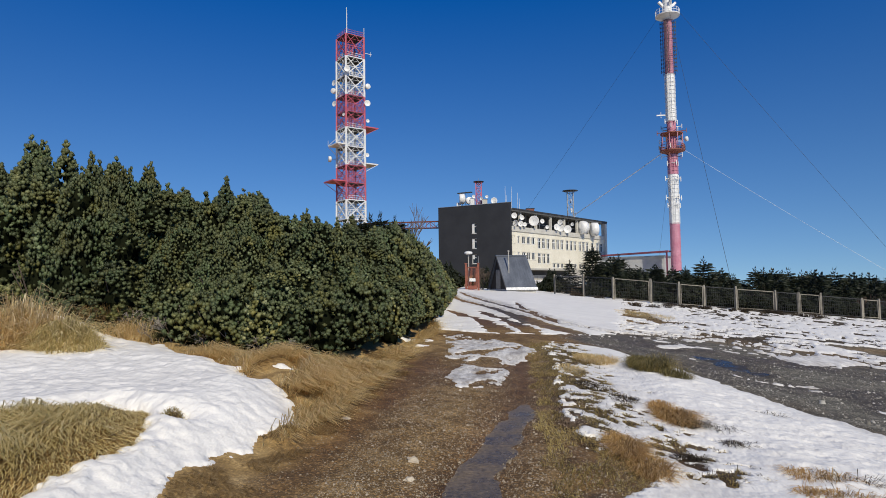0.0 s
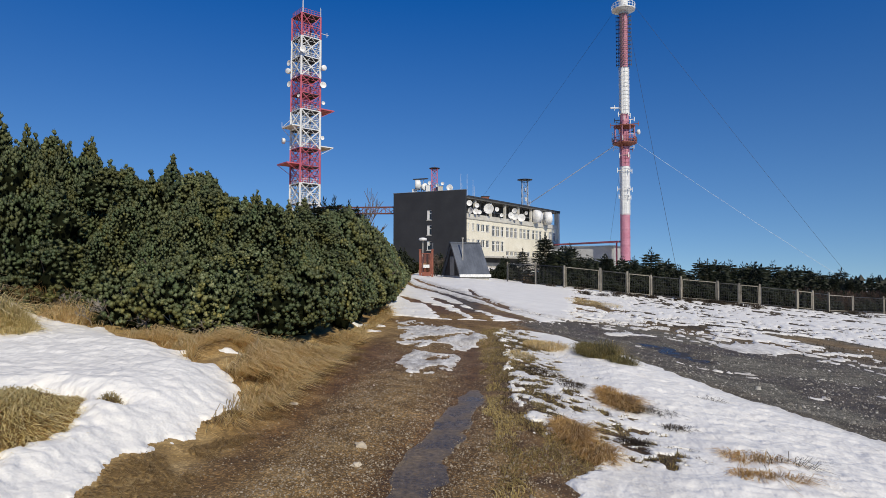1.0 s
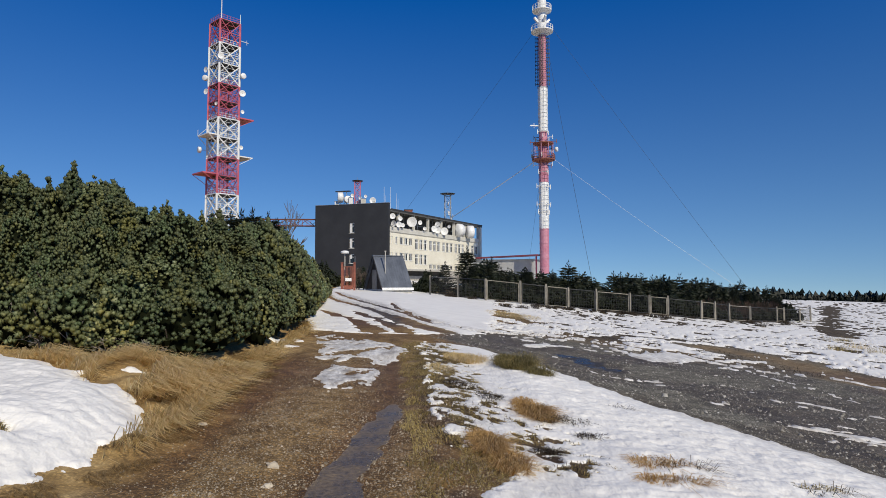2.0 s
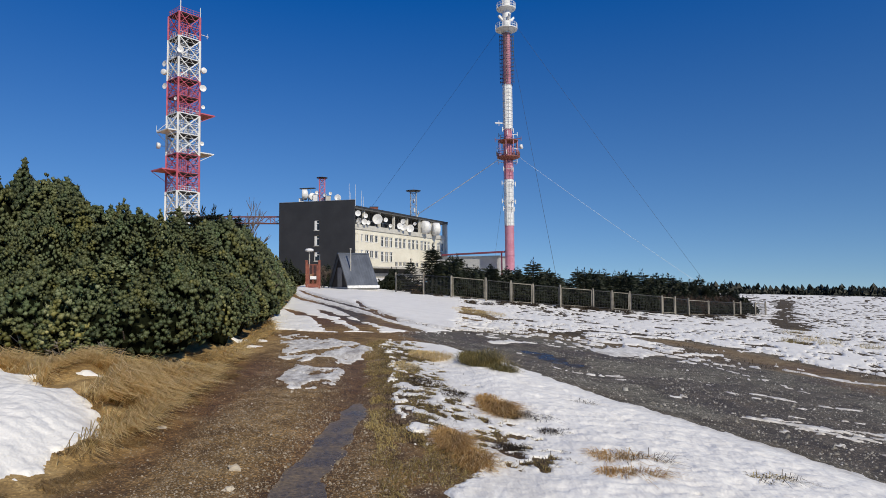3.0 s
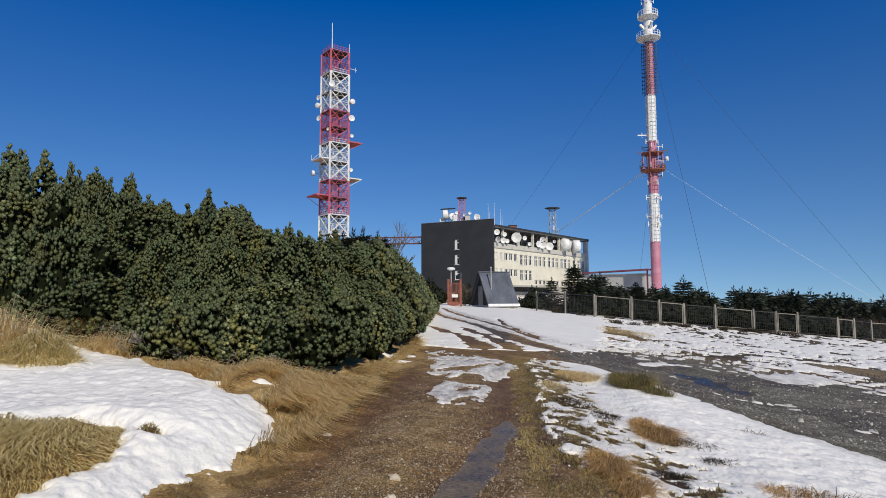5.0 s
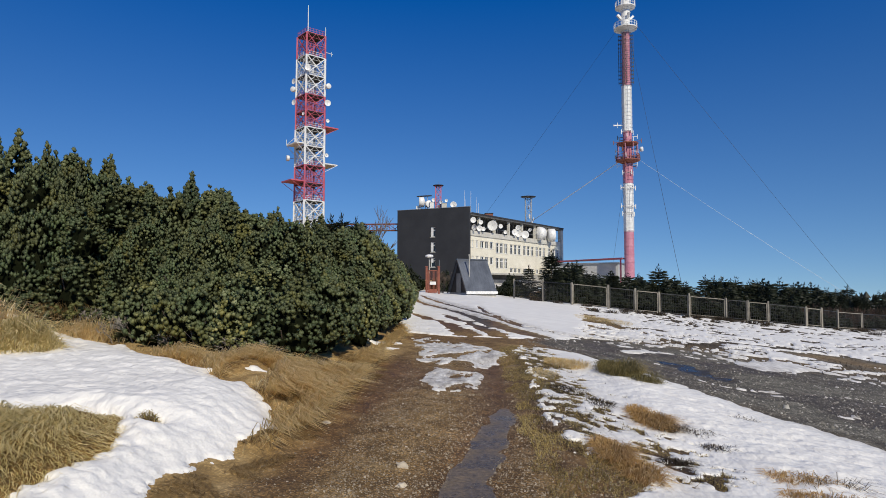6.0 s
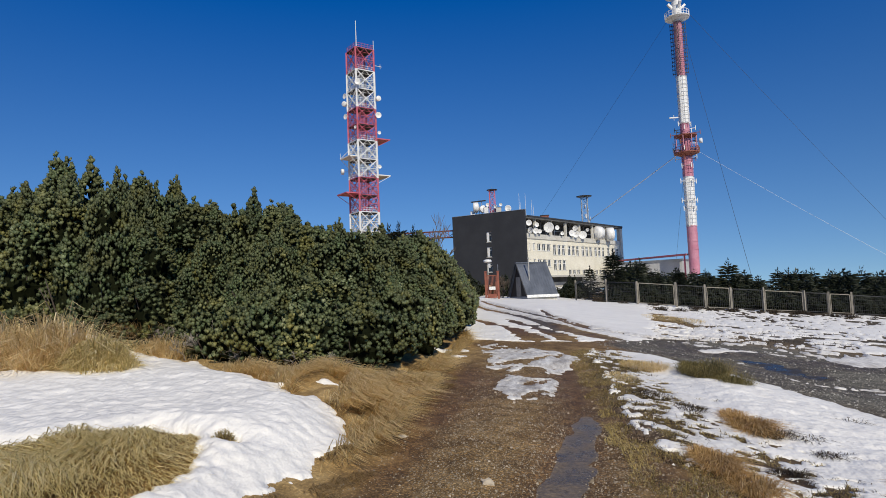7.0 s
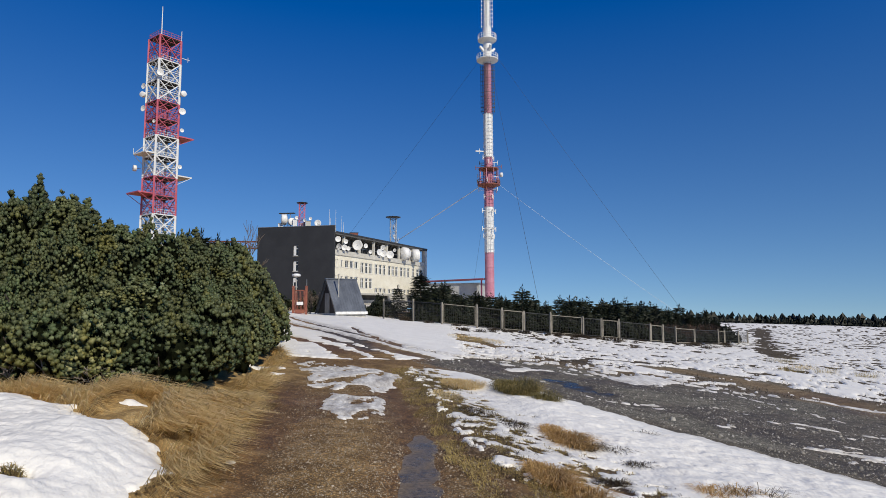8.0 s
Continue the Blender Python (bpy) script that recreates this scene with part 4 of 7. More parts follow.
PINES = [(-9.9, 13.6, 2.3, 4.38), (-6.9, 13.0, 2.1, 3.43), (-4.35, 12.65, 1.75, 2.93), (-2.95, 11.85, 1.4, 2.58), (-2.95, 15.0, 1.75, 2.73), (-2.85, 18.6, 1.75, 2.93), (-3.0, 22.2, 1.75, 3.13),
         (-3.3, 26.2, 1.8, 3.23), (-3.6, 30.5, 1.85, 3.08), (-3.9, 35.0, 1.85, 2.8), (-4.1, 39.5, 1.8, 2.5), (-4.2, 43.5, 1.4, 1.5), (-12.8, 14.8, 2.5, 4.13), (-7.0, 17.2, 2.4, 3.78),
         (-6.6, 22.5, 2.4, 3.38), (-7.0, 28.0, 2.4, 3.58), (-7.5, 34.5, 2.4, 3.4), (-11.5, 19.5, 2.6, 4.18), (-16.5, 17.5, 2.6, 4.38), (-7.9, 13.9, 1.9, 3.92), (-5.5, 13.3, 1.7, 3.48),
         (-4.9, 15.6, 1.8, 3.03), (-3.0, 11.05, 1.15, 1.75), (-2.95, 13.4, 1.15, 2.58), (-4.35, 11.75, 1.2, 2.58), (-5.9, 12.3, 1.2, 2.68), (-2.7, 16.8, 1.25, 2.58), (-2.65, 20.4, 1.35, 2.78),
         (-2.8, 24.2, 1.4, 2.98), (-3.0, 28.3, 1.4, 2.78), (-3.3, 32.7, 1.4, 2.78), (-11.6, 14.2, 2.0, 4.18), (-10.9, 13.9, 0.75, 4.75), (-8.45, 13.4, 0.77, 4.05), (-4.75, 12.7, 0.6, 3.15),
         (-6.3, 12.9, 0.6, 3.4), (-8.6, 12.9, 1.6, 3.98), (-8.0, 13.2, 1.3, 3.86), (-2.45, 10.75, 0.8, 1.3), (-3.3, 10.95, 0.85, 1.5), (-4.1, 11.15, 0.85, 1.5), (-4.95, 11.5, 0.85, 1.5), (-2.35, 11.9, 0.85, 1.6), (-2.3, 13.6, 0.85, 1.5), (-2.2, 15.4, 0.85, 1.4), (-2.15, 17.4, 0.85, 1.3), (-2.2, 19.3, 0.9, 1.4), (-2.3, 21.4, 0.95, 1.5), (-2.45, 23.8, 0.95, 1.5), (-2.55, 26.6, 1.0, 1.5),
         (-2.75, 30.0, 1.0, 1.5), (-2.9, 34.0, 1.0, 1.5), (-3.1, 38.2, 1.0, 1.4), (-3.5, 42.5, 1.0, 1.3), (-0.9, 60, 1.6, 1.9), (2.2, 61, 1.6, 1.8), (5.6, 59.5, 1.6, 2.0), (-4.5, 58, 1.8, 2.2),
         (-8.5, 56, 2.4, 2.6), (18.0, 49.0, 1.3, 1.5), (23.5, 49.8, 1.3, 1.5), (31.0, 53.0, 1.4, 1.5), (36.5, 57.0, 1.5, 1.6), (41.0, 60.0, 1.3, 1.6), (8.2, 50.5, 1.1, 1.2), (10.4, 48.2, 1.2, 1.5),
         (12.6, 47.6, 1.1, 1.2), (14.8, 47.9, 1.2, 1.6), (16.9, 48.9, 1.1, 1.1), (20.3, 49.3, 1.3, 1.5), (22.2, 49.0, 1.0, 1.1), (25.6, 49.4, 1.2, 1.6), (28.0, 50.4, 1.2, 1.4),
         (33.4, 54.6, 1.3, 1.5), (38.8, 58.6, 1.3, 1.6), (44.0, 61.0, 1.4, 1.8)]
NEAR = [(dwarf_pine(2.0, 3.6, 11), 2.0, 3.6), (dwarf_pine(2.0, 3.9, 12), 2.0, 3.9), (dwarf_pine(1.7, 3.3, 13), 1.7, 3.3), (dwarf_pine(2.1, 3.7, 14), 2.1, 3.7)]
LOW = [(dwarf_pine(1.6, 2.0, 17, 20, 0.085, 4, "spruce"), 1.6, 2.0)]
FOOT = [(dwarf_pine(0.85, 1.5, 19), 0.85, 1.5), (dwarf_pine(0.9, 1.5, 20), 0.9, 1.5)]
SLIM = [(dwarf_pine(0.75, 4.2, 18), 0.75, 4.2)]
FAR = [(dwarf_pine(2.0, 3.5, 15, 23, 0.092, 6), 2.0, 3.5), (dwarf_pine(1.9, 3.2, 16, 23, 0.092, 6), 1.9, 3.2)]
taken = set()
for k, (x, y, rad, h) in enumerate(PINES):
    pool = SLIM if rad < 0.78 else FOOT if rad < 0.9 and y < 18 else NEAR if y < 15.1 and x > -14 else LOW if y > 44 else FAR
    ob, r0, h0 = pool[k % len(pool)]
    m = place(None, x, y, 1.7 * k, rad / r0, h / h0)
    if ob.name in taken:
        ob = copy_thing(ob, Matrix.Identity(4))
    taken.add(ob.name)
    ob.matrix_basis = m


def spruce(height, seed, dense=1.0, needles=2, width=0.075):
    """A stunted spruce: tapered trunk, tiers of drooping boughs set with needle sprays."""
    r = np.random.default_rng(seed)
    root = thing("spruce", "dark green stunted mountain spruce", "tree", group="spruces behind the fence")
    part("trunk", Geo().bar((0, 0, -0.2), (0, 0, height * 0.97), 0.13 * height / 4, 7, 0.015), "bark", root)
    P, A = [], []
    tiers = int(14 * dense)
    for i in range(tiers):
        f = i / tiers
        z = height * (0.04 + 0.9 * f)
        reach = (1 - f) ** 0.9 * height * 0.30 * (0.55 + 0.9 * r.random()) + 0.06
        for k in range(7):
            ang = k * math.tau / 7 + i * 0.5 + r.normal() * 0.25
            ln = reach * (0.55 + 0.6 * r.random())
            d = np.array([math.cos(ang), math.sin(ang), 0])
            steps = max(2, int(ln / 0.24))
            for s in range(steps):
                u = (s + 0.6) / steps
                p = d * ln * u + np.array([0, 0, z - 0.30 * ln * u + 0.12 * ln * u * u])
                for side in (-1, 0, 1):
                    ax = d * 0.8 + np.array([-d[1], d[0], 0]) * side * 0.75 + np.array([0, 0, 0.15 + 0.1 * r.normal()])
                    P.append(p + r.normal(size=3) * 0.03)
                    A.append(ax / np.linalg.norm(ax))
    for k in range(9):
        ang = k * 2.4
        P.append(np.array([0, 0, height * (0.84 + 0.016 * k)]))
        tilt = 0.75 - 0.08 * k
        A.append(np.array([math.cos(ang) * tilt, math.sin(ang) * tilt, 1.0]) / math.hypot(tilt, 1.0))
    v, t, tint = brushes(P, A, 0.40 if needles == 2 else 0.26, 0.16 if needles == 2 else 0.11, needles, width, seed)
    part("crown", big_mesh("crown", v, t, "spruce", False, tint), None, root)
    return root


spruces = [spruce(4.0, 21), spruce(3.4, 22), spruce(4.6, 23, 1.2), spruce(4.0, 24, 1.3, 5, 0.026), spruce(3.4, 25, 1.3, 5, 0.026)]
SPRUCES = [(-9.7, 44.5, 5.5), (-9.0, 44.9, 5.7), (-8.2, 44.7, 5.9), (-7.2, 45.2, 5.6), (-6.5, 45.0, 5.2), (9.0, 56, 4.6), (7.2, 58.5, 3.2), (11.5, 57, 4.0), (13.0, 60, 3.3), (10.3, 62, 3.0), (14.5, 55, 2.6), (15.8, 61, 3.4), (12.2, 52.5, 2.2), (17.5, 57, 3.0),
           (44, 62.5, 2.4), (46, 66, 2.6), (48, 70.5, 2.4), (45.3, 64, 1.9), (50, 75, 2.3), (53, 80, 2.2), (42.3, 64, 2.8), (40.2, 62, 2.9), (38, 61, 3.1), (36, 59.5, 3.0), (47, 74, 2.7), (43.8, 68, 3.0), (41, 66, 3.2)]
r2 = random.Random(5)
while len(SPRUCES) < 245:
    d, b = 48 + 72 * r2.random() ** 1.3, radians(r2.uniform(9, 41.5))
    x, y = d * math.sin(b), d * math.cos(b)
    edge = np.interp(x, [5, 11, 18, 25, 33, 41, 46, 80], [56, 47, 48.5, 48.5, 53.5, 59.5, 64, 110])
    if y > edge + 0.8 and all((x - a) ** 2 + (y - c) ** 2 > 1.6 for a, c, _ in SPRUCES) and not (x < 30 and y > 105):
        SPRUCES.append((x, y, r2.choice((1.6, 2.1, 2.7, 3.4, 4.4)) * r2.uniform(0.9, 1.1) * (0.72 + 0.28 * min(1, d / 110)) * (0.95 - 0.21 * float(sstep(28, 38, math.degrees(b))))))
used_first = set()
for k, (x, y, h) in enumerate(SPRUCES):
    j = 3 + k % 2 if k < 27 else k % 3
    s = h / (4.0, 3.4, 4.6, 4.0, 3.4)[j]
    m = place(None, x, y, 2.1 * k, s * r2.uniform(1.1, 1.5), s)
    if j not in used_first:
        used_first.add(j)
        spruces[j].matrix_basis = m
    else:
        copy_thing(spruces[j], Matrix.Identity(4)).matrix_basis = m


def far_wood():
    """Distant spruces round the plateau, all in one."""
    r = np.random.default_rng(31)
    b = np.radians(r.uniform(14, 64, 11000))
    d = 192 + 45 * r.random(11000) ** 1.5
    d = np.where(b < 0.55, d + 45, d)
    x, y = d * np.sin(b), d * np.cos(b)
    keep = (fbm(x / 25, y / 25, 3) > 0.20)
    x, y = x[keep], y[keep]
    z, h = land(x, y), r.uniform(1.2, 2.0, len(x)) * np.where(r.random(len(x)) < 0.06, 1.9, 1) * (0.55 + 0.9 * fbm(x / 9, y / 9, 3))
    vs, n = [], len(x)
    for i in range(3):
        f = i / 3
        for k in range(3):
            ang = k * math.tau / 3 + i * 0.9 + r.random(n) * 1.5
            rad = h * 0.45 * (1 - 0.8 * f) * (0.5 + 0.9 * r.random(n)) + 0.12
            tip = z + h * np.minimum(f + 0.28 + 0.18 * r.random(n), 1.0)
            out = [np.stack([x + 0.12 * h * (r.random(n) - 0.5), y, tip], 1)]
            for side in (-0.9, 0.9):
                out.append(np.stack([x + rad * np.cos(ang + side), y + rad * np.sin(ang + side), z + h * (f * 0.9 + 0.1 * r.random(n)) - 0.2], 1))
            vs.append(np.stack(out, 1).reshape(-1, 3))
    v = np.concatenate(vs)
    ob = new("far_wood", big_mesh("far_wood", v, np.arange(len(v)).reshape(-1, 3), "spruce"))
    tagged(ob, "distant dark spruce wood round the plateau", "forest", kind="stuff")


far_wood()


def blades(x, y, lean_x, lean_y, length, width, lift, seed, z=None, stray=0.17):
    """Grass blades of two joints: roots, how far the tips lean over, length and height of the tip."""
    r = np.random.default_rng(seed)
    n = len(x)
    z = land(x, y) - 0.01 if z is None else z
    root = np.stack([x, y, z], 1)
    L = (length * (0.6 + 0.8 * r.random(n)))[:, None]
    lean = np.stack([lean_x + r.normal(size=n) * stray, lean_y + r.normal(size=n) * stray, np.zeros(n)], 1)
    up = np.array([[0, 0, 1.0]]) * (lift * (0.5 + r.random(n)))[:, None]
    p1 = root + L * (0.38 * lean + 0.95 * up)
    p2 = root + L * (1.0 * lean + 0.75 * up)
    side = np.stack([-lean[:, 1], lean[:, 0], np.zeros(n)], 1) + r.normal(size=(n, 3)) * 0.25
    side /= np.linalg.norm(side, axis=1, keepdims=True)
    w = width * (0.6 + 0.8 * r.random((n, 1)))
    v = np.stack([root - side * w, root + side * w, p1 - side * w, p1 + side * w, p2], 1)
    tri = np.array([[0, 1, 3], [0, 3, 2], [2, 3, 4]])
    t = (np.arange(n)[:, None, None] * 5 + tri).reshape(-1, 3)
    return v.reshape(-1, 3), t


def scatter(lo, hi, count, seed):
    r = np.random.default_rng(seed)
    return lo[0] + (hi[0] - lo[0]) * r.random(count), lo[1] + (hi[1] - lo[1]) * r.random(count)


def sward(name, xy, keep, lean, length, width, lift, mat, label, seed, stray=0.17):
    x, y = xy[0][keep], xy[1][keep]
    lx, ly = lean(x, y)
    v, t = blades(x, y, lx, ly, length[keep] if np.ndim(length) else length, width, lift, seed, None, stray)
    return tagged(new(name, big_mesh(name, v, t, mat)), label, "grass", kind="stuff")


# matted straw-coloured grass between the pines and the track, combed downhill
xy = scatter((-6.5, 5.0), (0.2, 21.5), 265000, 41)
pine_d = -inside(*xy, PINE_EDGE)
right = -1.08 + 0.35 * (fbm(xy[0] * 1.2, xy[1] * 1.2, 3) - 0.5) + 0.012 * (xy[1] - 8) - 0.5 * sstep(18, 26, xy[1])
near_keep = (pine_d > 0.30 + 0.25 * np.random.default_rng(11).random(len(xy[0]))) & ((xy[0] > -4.7) | (np.random.default_rng(13).random(len(xy[0])) < 0.12)) & (xy[0] < right) & ((xy[1] > 6.4) | (xy[0] > -1.75)) & (snow_cover(*xy) < -0.04) & (np.random.default_rng(1).random(len(xy[0])) < np.clip(22 / (xy[1] + 4), 0.2, 1)) & (pine_d < 2.8 + 2.0 * np.random.default_rng(9).random(len(xy[0]))) & (fbm(xy[0] * 3.2 + 5, xy[1] * 3.2, 2) > 0.22 + 0.20 * np.random.default_rng(2).random(len(xy[0]))) & (np.hypot(xy[0] + 2.35, xy[1] - 8.25) > 0.42) & (np.hypot(xy[0] + 2.15, xy[1] - 7.7) > 0.3) & (xy[1] < 19.5 + 3 * (fbm(xy[0] * 1.3, xy[1] * 1.3, 2) - 0.5))
sward("grass_strip", xy, near_keep, lambda x, y: (0.9 + 0 * x, -0.75 + 1.5 * (fbm(x * 1.1, y * 1.1, 2) - 0.5)), 0.34 * np.clip(0.35 + 0.65 * pine_d, 0.4, 1), 0.0042, 0.44, "straw", "long straw-coloured dead grass combed downhill beside the track", 42, 0.34)

# short worn grass where the strip gives way to the track
xy = scatter((-2.0, 2.4), (-0.5, 12), 60000, 45)
edge = -0.85 + 0.5 * (fbm(xy[0] * 1.4, xy[1] * 1.4, 3) - 0.5) + 0.03 * (xy[1] - 8)
keep = (xy[0] < edge) & (snow_cover(*xy) < -0.01) & (fbm(xy[0] * 2.6, xy[1] * 2.6, 3) > 0.55)
sward("worn_grass", xy, keep, lambda x, y: (0.7 + 0 * x, -0.5 + 1.6 * (fbm(x * 1.3, y * 1.3, 2) - 0.5)), 0.10, 0.0022, 0.22, "sodgrass", "short worn brown grass at the edge of the track", 46, 0.35)

# tussocks of long grass in the snow bank
xy = scatter((-7, 0.4), (-2.1, 5.7), 62000, 43)
d = inside(*xy, TUFTED)
def comb(x, y):
    a = 1.6 * (fbm(x * 1.1 + 9, y * 1.1, 2) - 0.5) - 0.7
    return 0.95 * np.cos(a), 0.95 * np.sin(a)
sward("grass_tussock", xy, (d > -0.02), comb, 0.52 * np.clip(d / 0.45, 0.4, 1), 0.0034, 0.14 * (0.4 + 1.2 * fbm(xy[0] * 2.4, xy[1] * 2.4, 2))[(d > -0.02)], "tussock", "long olive and straw tussock grass hanging over the snow", 44)


def mound(cx, cy, rx, ry, count, mat, length, lift, seed, name, label, h=0.0, spread=0.55, width=0.003):
    """A clump of grass or twigs, leaning out from its middle."""
    r = np.random.default_rng(seed)
    a, u = r.random(count) * math.tau, np.sqrt(r.random(count))
    x, y = cx + rx * u * np.cos(a), cy + ry * u * np.sin(a)
    z = land(x, y) - 0.02 + h * (1 - u ** 2)
    v, t = blades(x, y, spread * u * np.cos(a) + 0.1, spread * u * np.sin(a) - 0.15, length, width, lift, seed, z, 0.6 if mat == "twig" else 0.75 if mat == "gold_grass" else 0.5)
    root = thing(name, label, "shrub" if "shrub" in name else "grass", (cx, cy, ground_at(cx, cy)))
    part("grass", big_mesh("grass", v - np.array(root.location), t, mat), None, root)
    ring, turn = np.meshgrid(np.linspace(0.02, 1.0, 6), np.linspace(0, math.tau, 17)[:-1], indexing="ij")
    X, Y = cx + rx * ring * np.cos(turn), cy + ry * ring * np.sin(turn)
    Z = land(X, Y) - 0.03 + h * (1 - ring ** 2) + 0.02 * (fbm(X * 7, Y * 7, 2) - 0.5)
    i = np.arange(96).reshape(6, 16)
    q = np.stack([i[:-1], i[1:], np.roll(i, -1, 1)[1:], np.roll(i, -1, 1)[:-1]], -1).reshape(-1, 4)
    part("sod", big_mesh("sod", np.stack([X.ravel(), Y.ravel(), Z.ravel()], 1) - np.array(root.location), q, "pale_sod" if mat in ("rust_grass", "gold_grass", "straw", "tussock") else "sod", True), None, root, "matted dead sod")
    return root


r5 = random.Random(77)
for k in range(17):
    u = k / 16
    mound(-9.7 + 2.75 * u + r5.uniform(-0.1, 0.1), 9.85 - 0.45 * u + r5.uniform(-0.4, 0.3), r5.uniform(0.24, 0.42), r5.uniform(0.2, 0.32), r5.randint(240, 400), r5.choice(("gold_grass", "gold_grass", "straw")),
          r5.uniform(0.30, 0.52), r5.uniform(0.55, 0.95), 400 + k, "grass_clump", "tall golden dead grass clump on a snowy bank", r5.uniform(0.28, 0.44), r5.uniform(0.5, 1.0), 0.0056)
mound(-6.2, 8.95, 0.62, 0.55, 3000, "tussock", 0.20, 0.75, 55, "grass_clump", "rounded golden-olive grass clump on a snowy bank", 0.44, 0.75, 0.0052)
for k, (x, y, rx, ry, n, mat, ln) in enumerate([(-8.3, 9.1, 0.5, 0.3, 900, "gold_grass", 0.46), (-7.4, 8.85, 0.5, 0.3, 900, "gold_grass", 0.40), (-9.6, 9.4, 0.6, 0.35, 1200, "gold_grass", 0.5),
                                              (-6.95, 9.5, 0.4, 0.35, 800, "gold_grass", 0.50), (-6.45, 8.85, 0.35, 0.25, 900, "rust_grass", 0.20), (-8.9, 8.9, 0.4, 0.25, 800, "straw", 0.34)]):
    mound(x, y, rx, ry, n, mat, ln, 0.6, 150 + k, "grass_clump", "tangled dead grass clump on a snowy bank", 0.24, 0.95, 0.0056)
mound(-6.45, 10.95, 0.5, 0.3, 900, "gold_grass", 0.32, 0.7, 52, "grass_clump", "rusty-gold dead grass clump in front of the pines", 0.14, 0.6, 0.004)
mound(-7.1, 11.35, 0.45, 0.3, 700, "rust_grass", 0.40, 0.9, 57, "grass_clump", "rusty dead grass clump in front of the pines", 0.12, 0.6, 0.004)
mound(-6.6, 11.05, 0.4, 0.3, 800, "straw", 0.26, 0.8, 58, "grass_clump", "pale dead grass clump in front of the pines", 0.1, 0.6, 0.004)
for k, (x, y, rx, ry, n, mat, ln, lift) in enumerate([
        (3.8, 11.9, 0.36, 0.75, 2600, "green_tuft", 0.23, 0.85), (3.85, 11.8, 0.34, 0.7, 900, "olive_grass", 0.25, 0.8), (4.05, 10.9, 0.25, 0.35, 1200, "green_tuft", 0.16, 0.85), (2.9, 12.6, 0.45, 0.5, 1800, "straw", 0.13, 0.7),
        (3.18, 7.85, 0.21, 0.6, 2600, "rust_grass", 0.17, 0.42), (3.3, 7.4, 0.22, 0.2, 700, "twig", 0.084, 0.6), (2.22, 5.95, 0.15, 0.45, 2100, "rust_grass", 0.17, 0.45),
        (2.32, 5.3, 0.17, 0.35, 1200, "rust_grass", 0.14, 0.45), (3.62, 7.25, 0.16, 0.18, 420, "twig", 0.091, 0.6), (3.6, 6.65, 0.18, 0.14, 420, "twig", 0.084, 0.6),
        (2.85, 5.85, 0.15, 0.11, 380, "twig", 0.070, 0.6), (4.62, 8.47, 0.22, 0.10, 260, "twig", 0.112, 0.6), (3.95, 5.58, 0.28, 0.24, 1200, "rust_grass", 0.17, 0.4), (4.1, 5.45, 0.3, 0.15, 160, "twig", 0.15, 0.6), (3.8, 5.0, 0.3, 0.16, 900, "rust_grass", 0.15, 0.45), (5.15, 5.1, 0.30, 0.14, 500, "olive_grass", 0.13, 0.5), (5.3, 5.0, 0.25, 0.12, 200, "twig", 0.14, 0.6), (26.0, 29.6, 0.6, 0.4, 200, "straw", 0.30, 0.7), (25.2, 27.2, 0.6, 0.4, 200, "olive_grass", 0.32, 0.7), (26.6, 26.2, 0.6, 0.4, 240, "olive_grass", 0.34, 0.7), (23.4, 27.4, 0.7, 0.5, 300, "olive_grass", 0.30, 0.7), (28.8, 34.6, 0.9, 0.7, 300, "olive_grass", 0.32, 0.7),
        (4.1, 9.65, 0.08, 0.07, 90, "twig", 0.070, 0.6), (-2.3, 5.35, 0.13, 0.08, 260, "olive_grass", 0.085, 0.45), (2.35, 9.4, 0.3, 0.5, 900, "twig", 0.049, 0.6),
        (2.2, 11.0, 0.25, 0.6, 700, "straw", 0.08, 0.6), (2.7, 8.6, 0.2, 0.4, 600, "twig", 0.056, 0.6), (8.3, 33, 1.4, 3.2, 3000, "straw", 0.15, 0.6)]):
    words = {"green_tuft": "low olive-green heather tuft poking through snow", "straw": "dry straw grass tuft poking through snow",
             "rust_grass": "rusty dead grass tuft at the edge of the snow", "olive_grass": "olive-brown dead grass tuft poking through snow", "twig": "dark bare heather twigs poking through snow"}[mat]
    mound(x, y, rx, ry, n, mat, ln, lift, 60 + k, "heather_tuft" if mat in ("twig", "green_tuft") else "grass_tuft", words, 0.13 if x < 0 else 0.06 if mat == "green_tuft" else 0.03, 1.0 if mat == "twig" else 0.6, 0.0027)

# short dead turf on the verge beside the track
xy = scatter((1.2, 2.4), (3.4, 15), 76000, 81)
west = 1.42 + 0.3 * (fbm(xy[0] * 1.5, xy[1] * 1.5, 3) - 0.5) + 0.02 * (xy[1] - 6)
keep = (xy[0] > west) & (snow_cover(*xy) < 0.03) & (np.random.default_rng(3).random(len(xy[0])) < np.clip(9 / (xy[1] + 2), 0.3, 1)) & (fbm(xy[0] * 2.2, xy[1] * 2.2, 3) > 0.36)
sward("verge_grass", xy, keep, lambda x, y: (0.5 * np.cos(9 * fbm(x, y, 2)), 0.5 * np.sin(9 * fbm(x, y, 2))), 0.065, 0.0024, 0.45, "olive_grass", "short trampled olive and straw turf beside the track", 82, 0.4)

